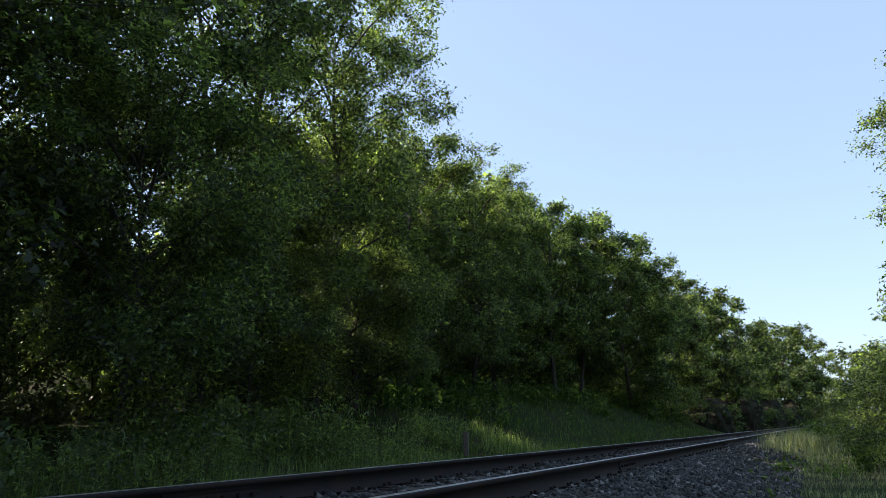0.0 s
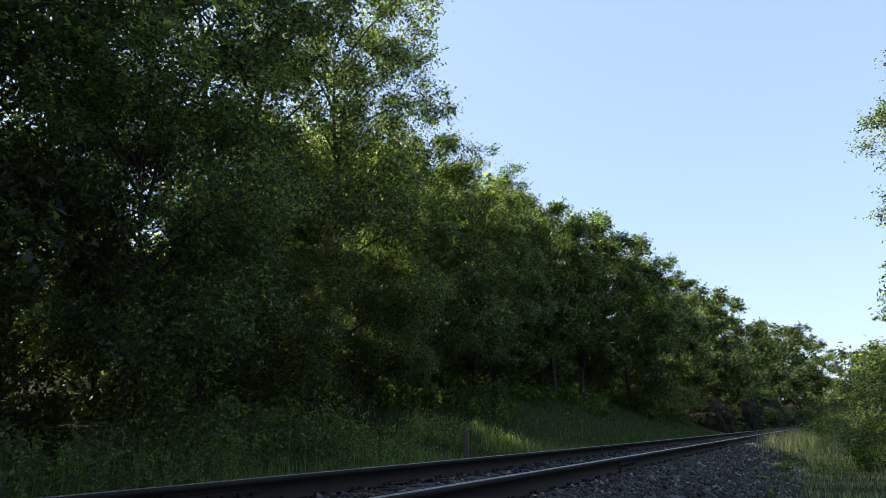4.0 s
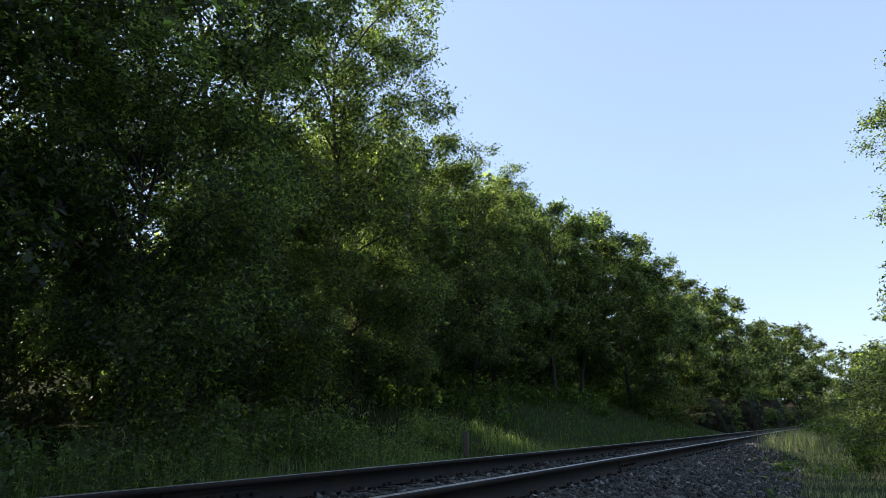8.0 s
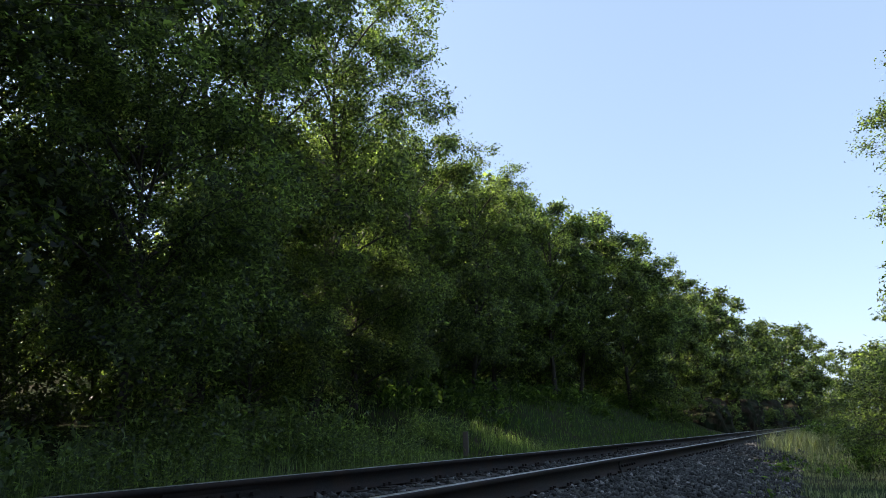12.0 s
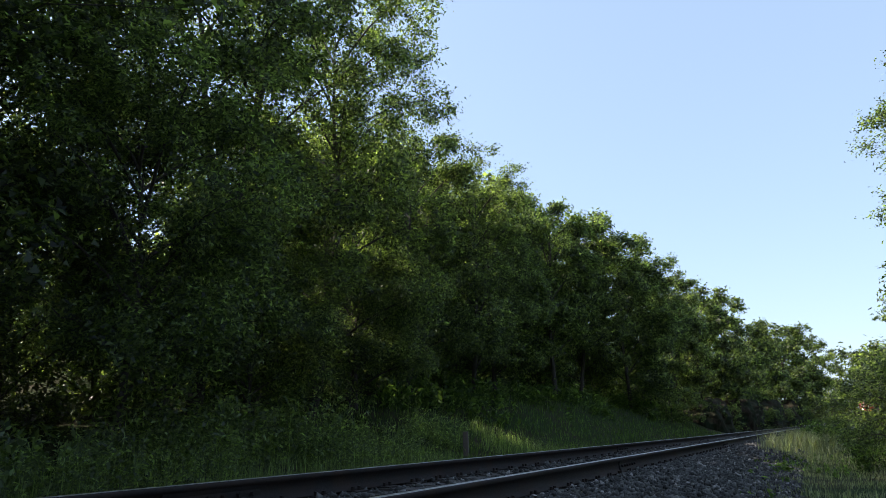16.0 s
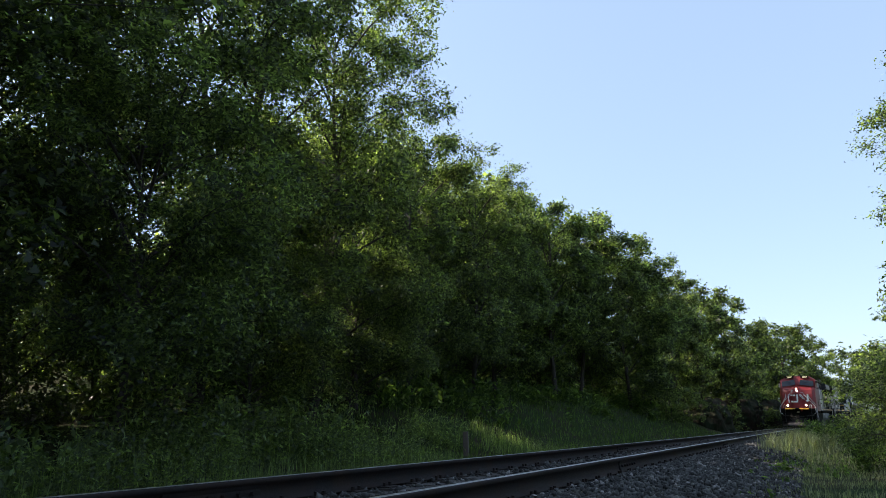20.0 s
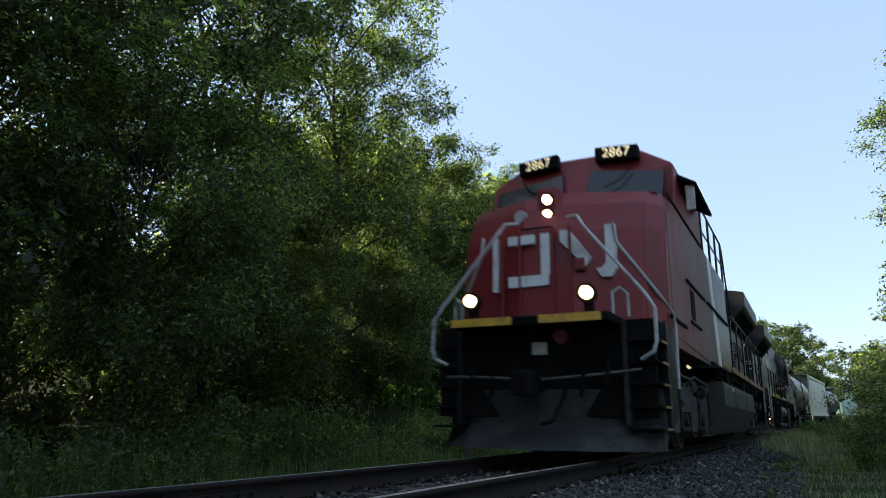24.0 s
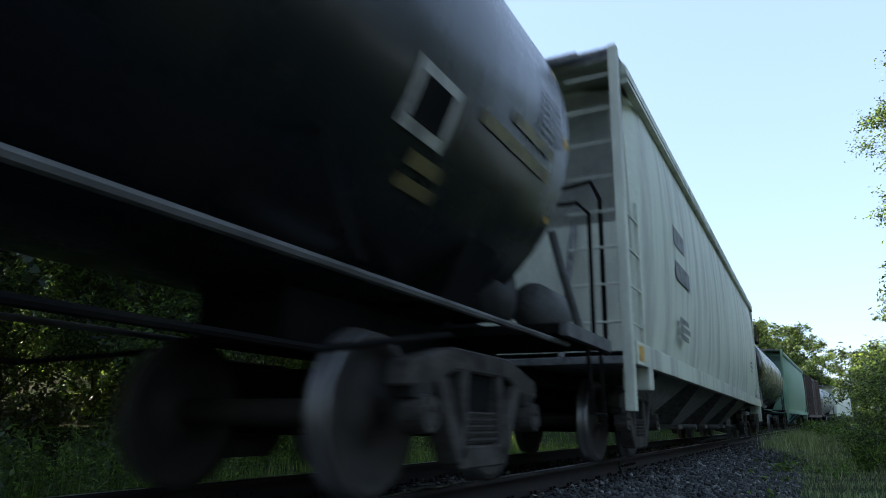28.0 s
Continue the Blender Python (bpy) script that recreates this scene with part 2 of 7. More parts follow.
def make_rail(name, lat, s0, s1, label):
    s = np.concatenate([np.arange(s0, min(s1, 140), 1.0), np.arange(140, s1, 5.0)]) if s1 > 140 else np.arange(s0, s1 + 0.01, 1.0)
    k = len(RAIL)
    v = np.stack([track_arrays(s, lat + u, w) for u, w in RAIL], 1).reshape(-1, 3)
    i = np.arange(len(s) - 1)[:, None] * k
    j = np.arange(k)[None, :]
    f = np.stack([i + j, i + (j + 1) % k, i + k + (j + 1) % k, i + k + j], -1)
    top = np.zeros((len(s) - 1, k), int)
    top[:, [7]] = 1
    me = grid_mesh(name, v, f.reshape(-1, 4)[:, ::-1], [M_STEEL, M_POLISHED], False, top.ravel())
    return tagged(new(name, me), label, "rail", kind="structure")


RAIL_NEAR = make_rail("rail", GAUGE_HALF, -120, 700, "rust-brown steel rail with a polished head, on timber ties")
RAIL_FAR = make_rail("rail", -GAUGE_HALF, -120, 700, "rust-brown steel rail with a polished head, on timber ties")


def make_bed():
    prof = [(-3.1, -0.62), (-1.75, -0.25), (-1.2, -0.2), (1.2, -0.2), (1.75, -0.25), (2.9, -0.55)]
    s = np.concatenate([np.arange(-120, -6, 4.0), np.arange(-6, 60, 0.3), np.arange(60, 700, 4.0)])
    lat = np.interp(np.linspace(0, 5, 31), range(6), [p[0] for p in prof])
    zz = np.interp(np.linspace(0, 5, 31), range(6), [p[1] for p in prof])
    v = np.stack([track_arrays(s, a, b) for a, b in zip(lat, zz)], 1)
    v[..., 2] += rng.normal(0, 0.012, v.shape[:2])
    n, m = v.shape[:2]
    i = np.arange(n * m).reshape(n, m)
    f = np.stack([i[:-1, :-1], i[:-1, 1:], i[1:, 1:], i[1:, :-1]], -1).reshape(-1, 4)
    tagged(new("ballast_bed", grid_mesh("ballast_bed", v.reshape(-1, 3), f, [M_BALLAST])), "bed of dark grey crushed stone under the track", "track bed", kind="structure")


make_bed()

# ---- foliage ----


def leaf_shapes(c, nor, ax, sz, length, small):
    """One folded or plain leaf at each place: verts and faces."""
    n = len(c)
    nor /= np.linalg.norm(nor, axis=1)[:, None] + 1e-9
    ax -= nor * (ax * nor).sum(1)[:, None]
    ax /= np.linalg.norm(ax, axis=1)[:, None] + 1e-9
    side = np.cross(nor, ax)
    w, ln = sz * 0.46, sz * length * 0.5
    if small:
        v = np.stack([c - ax * ln - side * w * 0.45, c + side * w * 1.15 + nor * sz * 0.12, c + ax * ln - side * w * 0.4 - nor * sz * 0.06], 1)
        return v.reshape(-1, 3), np.arange(n * 3).reshape(n, 3)
    v = np.empty((n, 4, 3))
    v[:, 0] = c - ax * ln
    v[:, 1] = c + side * w + nor * sz * 0.13 - ax * ln * 0.15
    v[:, 2] = c + ax * ln - nor * sz * 0.1
    v[:, 3] = c - side * w + nor * sz * 0.13 - ax * ln * 0.15
    i = np.arange(n)[:, None] * 4
    f = np.concatenate([i + np.array([[0, 1, 2]]), i + np.array([[0, 2, 3]])], 0)
    return v.reshape(-1, 3), f


def sprays(centres, radii, counts, size, flat=0.7, seed=0, length=1.6, rays=5, small=False):
    """Leaves along short shoots that spread from each clump's middle: verts and faces."""
    r = np.random.default_rng(seed)
    centres, radii = np.asarray(centres, float), np.asarray(radii, float)
    idx = np.repeat(np.arange(len(centres)), counts)
    n = len(idx)
    dirs = r.normal(size=(len(centres), rays, 3)) * np.array([1, 1, flat])
    dirs /= np.linalg.norm(dirs, axis=2)[:, :, None] + 1e-9
    d = dirs[idx, r.integers(0, rays, n)]
    t = r.uniform(0.0, 1.0, n) ** 0.7
    j = r.normal(0, 0.2, (n, 3)) * (1.15 - 0.6 * t)[:, None]
    c = centres[idx] + (d * t[:, None] + j) * radii[idx][:, None] + np.array([0, 0, -0.18]) * (t ** 2 * radii[idx])[:, None]
    nor = r.normal(size=(n, 3)) * 0.7 + np.array([0, 0, 0.75]) + d * 0.35
    ax = r.normal(size=(n, 3)) + d * 0.9 - np.array([0, 0, 0.3])
    return leaf_shapes(c, nor, ax, size * r.uniform(0.55, 1.35, n)[:, None], length, small)


def clumps(centres, radii, out, counts, size, seed, small, length=1.6, flat=0.8):
    """Leaf masses: each clump is a ragged, flattened cushion, thickest on its outer and upper side, with shoots that stand out of it."""
    r = np.random.default_rng(seed)
    centres, radii, out = np.asarray(centres, float), np.asarray(radii, float), np.asarray(out, float)
    m = len(centres)
    idx = np.repeat(np.arange(m), counts)
    n = len(idx)
    g = out[idx] * 0.55 + np.array([0, 0, 0.35])
    d = r.normal(size=(n, 3)) + g
    d /= np.linalg.norm(d, axis=1)[:, None] + 1e-9
    # each clump has its own bulges
    ph, fr = r.uniform(0, 6.28, (m, 3)), r.normal(0, 3.2, (m, 3, 3))
    lump = sum(np.sin((fr[idx, k] * d).sum(1) + ph[idx, k]) for k in range(3)) / 3
    rad = radii[idx] * (0.86 + 0.42 * lump) * r.uniform(0, 1, n) ** 0.42
    # shoots
    rays = r.normal(size=(m, 6, 3)) + out[:, None, :] * 0.9 + np.array([0, 0, 0.3])
    rays /= np.linalg.norm(rays, axis=2)[:, :, None] + 1e-9
    shoot = r.uniform(0, 1, n) < 0.17
    pick = rays[idx, r.integers(0, 6, n)]
    d = np.where(shoot[:, None], pick + r.normal(0, 0.07, (n, 3)), d)
    rad = np.where(shoot, radii[idx] * r.uniform(0.5, 1.5, n), rad)
    c = centres[idx] + d * rad[:, None] * np.array([1, 1, flat])
    nor = r.normal(size=(n, 3)) * 0.62 + np.array([0, 0, 0.7]) + d * 0.45
    ax = r.normal(size=(n, 3)) + d * 0.8 - np.array([0, 0, 0.45])
    return leaf_shapes(c, nor, ax, size * r.uniform(0.5, 1.35, n)[:, None], length, small)


def tube(points, radii, n=6):
    pts, rr = np.asarray(points, float), np.asarray(radii, float)
    d = np.gradient(pts, axis=0)
    d /= np.linalg.norm(d, axis=1)[:, None] + 1e-9
    a = np.cross(d, np.array([0.31, 0.95, 0.05]))
    a /= np.linalg.norm(a, axis=1)[:, None] + 1e-9
    b = np.cross(d, a)
    ang = np.arange(n) * 2 * np.pi / n
    v = pts[:, None] + rr[:, None, None] * (np.cos(ang)[None, :, None] * a[:, None] + np.sin(ang)[None, :, None] * b[:, None])
    i = np.arange(len(pts) - 1)[:, None] * n
    j = np.arange(n)[None]
    f = np.stack([i + j, i + (j + 1) % n, i + n + (j + 1) % n, i + n + j], -1).reshape(-1, 4)
    return v.reshape(-1, 3), f


def merge(pieces):
    vs, fs, o = [], [], 0
    for v, f in pieces:
        vs.append(v)
        fs.append(f + o)
        o += len(v)
    return np.concatenate(vs), np.concatenate(fs)


def along(pts, g):
    return np.array([np.interp(g, np.linspace(0, 1, len(pts)), pts[:, w]) for w in range(3)])


def curve_points(a, b, bend, n, r):
    t = np.linspace(0, 1, n)[:, None]
    a, b = np.asarray(a, float), np.asarray(b, float)
    w = np.sin(t * np.pi) * np.asarray(bend) + np.cumsum(r.normal(0, 0.02, (n, 3)), 0) * np.linalg.norm(b - a) * 0.25 * np.minimum(t * 4, 1)
    return a + (b - a) * t + w


def tree_meshes(seed, height, radius, base, leaves, size, lean=(0, 0), limbs=16, top=0.35, clump=1.0, low=0.8, sides=4, small=True, fork=None, inner=0.22):
    """Trunk with limbs and twigs, and leaves, of one broad-leaved tree, its foot at the origin. base: where the crown starts, as a share of the height;
    inner: how far out on a limb its leaves begin; fork: height share, and the way in x and y, of a second leader."""
    r = np.random.default_rng(seed)
    trunk = curve_points((0, 0, -0.4), np.array([lean[0], lean[1], height * 0.93]), r.normal(0, 0.3, 3) * [1, 1, 0], 12, r)
    tr = np.interp(np.linspace(0, 1, 12), [0, 0.05, 0.5, 1], [height * 0.016, height * 0.012, height * 0.007, 0.02])
    wood, centres, radii, out = [tube(trunk, tr, 9)], [], [], []
    leaders = [(trunk, 0.0)]
    if fork:
        f0 = along(trunk, fork[0])
        second = curve_points(f0, f0 + np.array([fork[1], fork[2], height * (0.9 - fork[0])]), (0, 0, 0), 9, r)
        wood.append(tube(second, np.linspace(height * 0.0085, 0.02, 9), 8))
        leaders.append((second, fork[0]))
    axis = np.array([lean[0] * 0.5, lean[1] * 0.5])
    for k in range(limbs):
        lead, f_low = leaders[k % len(leaders)]
        f = base * 0.8 + (0.99 - base * 0.8) * (k + r.uniform(0, 0.8)) / limbs
        a = along(lead, max(0.03, (f - f_low) / (1 - f_low)))
        u = (f - base) / (1 - base)
        shape = np.clip(np.interp(u, [-0.3, 0, 0.3, 0.65, 0.88, 1.0], [low * 0.9, low, 1.0, 0.85, 0.5 + 0.5 * top, top]), 0.12, 1)
        ang = k * 2.4 + r.uniform(-0.5, 0.5)
        ln = radius * shape * r.uniform(0.72, 1.08)
        rise = ln * np.interp(u, [0, 1], [0.38, 1.2]) * r.uniform(0.6, 1.4)
        b = a + [math.cos(ang) * ln, math.sin(ang) * ln, min(rise, max(0.2, height - a[2]))]
        pts = curve_points(a, b, (0, 0, 0.14 * ln), 6, r)
        wood.append(tube(pts, np.linspace(0.022 + 0.008 * ln, 0.008, 6), sides))
        for q in range(3 + int(ln * 2.3)):
            g = inner + (1 - inner) * (q + r.uniform(0, 1)) / (3 + int(ln * 2.3))
            p = along(pts, g)
            way = np.array([math.cos(ang), math.sin(ang), 0.15]) * r.uniform(0.0, 0.8) + r.normal(0, 1, 3) * [0.62, 0.62, 0.42]
            e = p + way * (0.35 + ln * (0.245 - 0.2 * inner))
            if q % 2 == 0 and sides > 3:
                wood.append(tube(np.stack([p, (p + e) / 2 + r.normal(0, 0.05, 3), e]), [0.012, 0.008, 0.004], 3))
            centres.append(e)
            radii.append(r.uniform(0.55, 1.1) * (0.42 + radius * 0.12) * clump * (0.75 + 0.25 * shape))
            o = e - np.array([*axis, min(e[2], height * 0.6)])
            out.append(o / (np.linalg.norm(o) + 0.4))
    radii = np.array(radii)
    cnt = np.maximum((leaves * radii ** 2 / (radii ** 2).sum()).astype(int), 4)
    return merge(wood), clumps(centres, radii, out, cnt, size, seed, small)


_protos = {}


def tree_proto(key, leaf_mat, **k):
    (wv, wf), (lv, lf) = tree_meshes(**k)
    _protos[key] = (grid_mesh("trunk", wv, wf, [M_BARK], True), grid_mesh("crown", lv, lf, [leaf_mat]))


def plant(key, x, y, label, turn=0.0, scale=1.0, name="tree", group="woods along the track", sink=0.0, category="tree"):
    z = float(ground_height(x, y)) - sink
    t = thing(name, pose(x, y, z, 0, 0, turn), label, category, group)
    t.scale = (scale, scale, scale)
    for nm, me in zip(("trunk", "crown"), _protos[key]):
        new(nm, me).parent = t
    return t


tree_proto("tall", M_LEAF, seed=11, height=17.0, radius=4.7, base=0.14, leaves=100000, size=0.088, limbs=36, top=0.5, clump=0.9, inner=0.28)
tree_proto("forked", M_LEAF, seed=15, height=17.0, radius=4.6, base=0.16, leaves=88000, size=0.085, limbs=38, top=0.5, clump=0.76, lean=(1.2, 1.6), fork=(0.28, -1.6, -0.8))
tree_proto("broad", M_LEAF, seed=23, height=13.0, radius=4.0, base=0.14, leaves=80000, size=0.096, limbs=26, top=0.45, clump=1.0, inner=0.36)
tree_proto("edge", M_LEAF, seed=19, height=6.6, radius=2.7, base=0.26, leaves=84000, size=0.058, limbs=20, top=0.55, clump=1.2, low=0.9, inner=0.35)
tree_proto("slim", M_LEAF, seed=31, height=11.8, radius=3.0, base=0.14, leaves=50000, size=0.125, limbs=21, top=0.4, clump=1.12, inner=0.42)
tree_proto("light", M_LEAF, seed=47, height=12.0, radius=3.1, base=0.12, leaves=50000, size=0.125, limbs=21, top=0.4, clump=1.12, inner=0.42)
tree_proto("far", M_LEAF, seed=61, height=12.2, radius=3.5, base=0.04, leaves=19500, size=0.205, sides=3, limbs=20, top=0.45, clump=1.2, inner=0.42)
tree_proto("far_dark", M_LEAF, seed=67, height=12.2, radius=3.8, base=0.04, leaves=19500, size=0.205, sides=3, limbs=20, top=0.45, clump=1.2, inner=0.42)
tree_proto("behind", M_LEAF, seed=71, height=15.0, radius=5.0, base=0.05, leaves=9500, size=0.3, sides=3, limbs=26, top=0.5, clump=0.9)
tree_proto("sunny", M_LEAF, seed=83, height=13.8, radius=2.3, base=0.06, leaves=120000, size=0.075, limbs=48, top=0.6, clump=1.25, low=1.0, inner=0.35)
tree_proto("near_shrub", M_LEAF, seed=53, height=3.6, radius=1.7, base=0.02, leaves=10500, size=0.06, limbs=12, top=0.5, sides=3)
tree_proto("shrub", M_LEAF, seed=54, height=3.6, radius=1.7, base=0.02, leaves=3100, size=0.13, limbs=10, top=0.5, sides=3)
tree_proto("bush", M_LEAF, seed=59, height=2.6, radius=1.5, base=0.02, leaves=24000, size=0.05, limbs=16, top=0.6)

DARK = "tall broad-leaved tree, dark green in its own shade"
SUNNY = "broad-leaved tree with sunlit yellow-green crown"
EDGE = "dense young broad-leaved tree, dark green, at the edge of the woods"
BACK = "broad-leaved backing tree in the woods, some added out of view to cast shade"
for key, x, y, turn, sc, lab in [
        ("behind", -14.5, -0.6, 20, 0.9, BACK), ("tall", -14.0, 5.2, 250, 1.12, DARK), ("tall", -15.8, 8.4, 140, 1.0, DARK), ("forked", -12.5, 11.9, 0, 0.94, DARK),
        ("tall", -12.0, 15.6, 310, 0.8, DARK), ("broad", -18.4, 18.8, 200, 0.64, SUNNY), ("edge", -10.6, 8.3, 0, 1.0, EDGE), ("edge", -11.3, 12.6, 130, 0.68, EDGE), ("edge", -12.0, 17.4, 250, 0.78, EDGE), ("light", -13.9, 20.6, 100, 0.76, SUNNY),
        ("broad", -14.2, 25.0, 80, 0.84, DARK), ("broad", -13.6, 30.0, 290, 0.79, DARK), ("slim", -14.6, 35.2, 35, 0.95, DARK),
        ("slim", -13.0, 40.8, 120, 1.0, DARK), ("slim", -13.4, 47.6, 215, 1.06, DARK), ("slim", -11.2, 53.5, 20, 1.1, DARK),
        ("slim", -10.8, 59.0, 330, 1.04, DARK), ("light", -9.8, 67.0, 75, 0.98, SUNNY), ("far", -8.6, 75.0, 200, 1.0, SUNNY),
        ("far", -7.2, 83.5, 150, 1.02, SUNNY), ("far", -5.4, 97.0, 40, 1.0, SUNNY), ("far", -9.0, 92.0, 260, 1.08, SUNNY),
        ("far_dark", -1.6, 111.0, 300, 1.08, DARK), ("far_dark", 1.4, 124.0, 90, 1.05, DARK), ("far", 9.6, 158.0, 10, 1.1, SUNNY),
        ("far", 16.0, 168.0, 190, 1.1, SUNNY), ("far_dark", 4.0, 150.0, 10, 0.9, DARK), ("far", 24.0, 175.0, 100, 1.0, SUNNY),
        # Trees left of view and the rear rows are added to block sun.
        ("behind", -17.6, 2.8, 140, 0.6, BACK), ("behind", -19.5, 0.0, 200, 1.1, BACK), ("behind", -21.0, 3.6, 70, 1.1, BACK), ("behind", -22.6, 7.6, 20, 0.76, BACK), ("behind", -23.4, 11.6, 170, 0.56, BACK), ("behind", -25.0, 16.4, 200, 0.5, BACK), ("behind", -24.5, 29.0, 280, 0.86, BACK), ("behind", -24.0, 37.0, 40, 0.9, BACK), ("behind", -23.0, 46.0, 130, 0.92, BACK), ("behind", -22.0, 55.0, 330, 0.9, BACK), ("behind", -24.6, 22.6, 90, 0.56, BACK), ("behind", -20.0, 28.4, 15, 0.78, BACK), ("behind", -19.6, 36.2, 75, 0.8, BACK), ("behind", -19.2, 44.6, 200, 0.82, BACK), ("behind", -18.2, 53.6, 310, 0.82, BACK), ("behind", -23.5, -3.0, 10, 1.1, BACK),
        ("behind", -19.0, 25.0, 230, 0.70, BACK), ("behind", -19.0, 32.0, 10, 0.8, BACK),
        ("behind", -18.5, 40.0, 150, 0.84, BACK), ("behind", -17.5, 49.0, 270, 0.84, BACK), ("behind", -16, 60.0, 30, 0.83, BACK),
        ("behind", -14.5, 72.0, 90, 0.62, BACK), ("behind", -13.5, 86.0, 190, 0.62, BACK), ("behind", -11.5, 102.0, 250, 0.66, BACK),
        # The last ones stand out of view, added to shade the near weeds.
        ("behind", -6.0, 120.0, 70, 0.72, BACK), ("behind", -15.0, -5.0, 100, 1.0, BACK), ("behind", -14.5, -13.0, 10, 1.0, BACK), ("behind", -11.6, -4.5, 60, 0.85, BACK),
        ("behind", -10.6, -10.0, 160, 0.9, BACK), ("behind", -9.6, -17.0, 220, 0.9, BACK), ("behind", -19.0, -7.0, 300, 1.0, BACK)]:
    plant(key, x, y, lab, turn, sc)


def woods():
    """What closes the view between the trunks, out to the slope behind."""
    r = np.random.default_rng(5)
    n = 1000
    s, l = r.uniform(-25, 170, n), -r.uniform(20, 42, n)
    p = track_arrays(s, 0, 0)
    t = np.interp(s, _S, _TH)
    c = np.stack([p[:, 0] + l * np.cos(t), p[:, 1] - l * np.sin(t)], -1)
    z = ground_height(c[:, 0], c[:, 1])
    h = r.uniform(0, 1, n) ** 1.3 * 6 + 0.3
    v, f = sprays(np.column_stack([c, z + h]), r.uniform(1.2, 2.4, n), np.full(n, 90), 0.34, seed=6, small=True)
    tagged(new("woods", grid_mesh("woods", v, f, [M_LEAF])), "dense dark green woods on the slope behind the trees", "woods", kind="stuff")


woods()

RIGHT_TREES = []
# Trees at y 6 and below are unseen, added to dim the train.
for key, x, y, turn, sc in [("sunny", 5.45, 26.2, 150, 0.93), ("light", 9.6, 44.0, 130, 1.15), ("far", 11.5, 60.0, 220, 1.1), ("light", 10.5, 15.0, 60, 0.8), ("behind", 12.5, 6.0, 10, 0.62), ("behind", 13.0, -2.5, 120, 0.66), ("behind", 12.0, -11.0, 90, 0.62), ("behind", 10.0, -20.0, 40, 0.66), ("behind", 4.0, -30.0, 10, 0.8), ("far", 15.0, 30.0, 45, 1.1), ("far", 14.0, 82.0, 160, 1.1)]:
    RIGHT_TREES.append(plant(key, x, y, "slender broad-leaved tree in full sun, bright green leaves; unseen ones added for shade", turn, sc, group="trees beside the grass"))

for x, y, turn, sc in [(2.5, 16.6, 0, 0.72), (3.1, 23.6, 100, 0.9), (3.5, 19.6, 200, 0.9), (3.7, 32.0, 40, 1.05), (4.6, 21.0, 280, 0.95), (4.4, 40.0, 150, 1.2), (5.2, 48.0, 60, 1.3), (6.6, 62.0, 180, 1.6), (8.8, 78.0, 10, 1.7), (11.5, 95.0, 80, 1.8)]:
    plant("bush" if y < 33 else "shrub", x, y, "dense leafy green bush in tall grass", turn, sc, "bush", "bushes beside the grass", category="bush")

for k in range(40):
    s = -4 + k * 1.85
    p = on_track(s, (-11.0 if 4.5 < s < 10 else -8.9 if s < 17 else -13.4) - float(rng.uniform(0, 2.4)))
    plant("near_shrub" if s < 22 else "shrub", p.x, p.y, "leafy dark green shrub under the trees", float(rng.uniform(0, 360)), float(rng.uniform(0.65, 1.15)), "shrub", "undergrowth", category="shrub")


for k in range(22):
    p = on_track(-2 + k * 2.0, (-15.5 if 3 <= k <= 6 else -12.6 if k < 9 else -15.0) - float(rng.uniform(0, 3.6)))
    plant("near_shrub" if k < 7 else "shrub", p.x, p.y, "leafy dark green shrub deep under the trees", float(rng.uniform(0, 360)), float(rng.uniform(0.9, 1.3)), "shrub", "undergrowth", category="shrub")

for s, l, sc in [(52, -8.6, 0.7), (56, -7.6, 0.6), (60, -7.4, 0.75), (64, -7.8, 0.6), (57, -10.5, 1.1), (61, -10.8, 1.2), (66, -9.5, 1.1), (70, -8.4, 0.6), (75, -8.0, 0.8), (79, -7.8, 0.7), (82, -7.4, 0.9), (88, -7.2, 0.8), (94, -7.0, 0.9), (100, -7.2, 0.9), (108, -6.8, 1.0), (116, -6.6, 1.0), (124, -6.0, 1.3), (132, -6.0, 1.8), (112, -9.5, 2.2), (121, -9.0, 2.3), (130, -9.5, 2.4)]:
    p = on_track(s, l)
    plant("shrub", p.x, p.y, "brown-green brush over the rock ledge", float(rng.uniform(0, 360)), sc, "shrub", "undergrowth", sink=-2.0 if s > 66 else 0.0, category="shrub")

for s, l, sc in [(66, -6.4, 0.55), (69, -6.0, 0.5), (73, -5.6, 0.6), (78, -5.2, 0.5), (82, -5.0, 0.62), (87, -4.9, 0.52), (91, -4.8, 0.6), (97, -4.9, 0.55), (103, -4.7, 0.62), (110, -4.7, 0.55), (118, -4.8, 0.8), (126, -4.8, 0.9), (134, -5.0, 1.2), (142, -5.2, 1.4), (150, -5.4, 1.6), (158, -5.6, 1.7), (166, -6.0, 1.8)]:
    p = on_track(s, l)
    plant("shrub", p.x, p.y, "low dark brush at the foot of the cut bank", float(rng.uniform(0, 360)), sc, "shrub", "undergrowth", category="shrub")


def scatter(n, s0, s1, l0, l1, seed):
    r = np.random.default_rng(seed)
    s, l = r.uniform(s0, s1, n), r.uniform(l0, l1, n)
    t = np.interp(s, _S, _TH)
    x, y = np.interp(s, _S, _X) + l * np.cos(t), np.interp(s, _S, _Y) - l * np.sin(t)
    return x, y, ground_height(x, y), r


def patch(x, y, seed, scale, cut):
    """Keeps what falls into uneven patches."""
    r = np.random.default_rng(seed)
    w = sum(np.sin(x * a + y * b + c) for a, b, c in zip(r.normal(0, scale, 6), r.normal(0, scale, 6), r.uniform(0, 6, 6))) / 6
    return w > cut


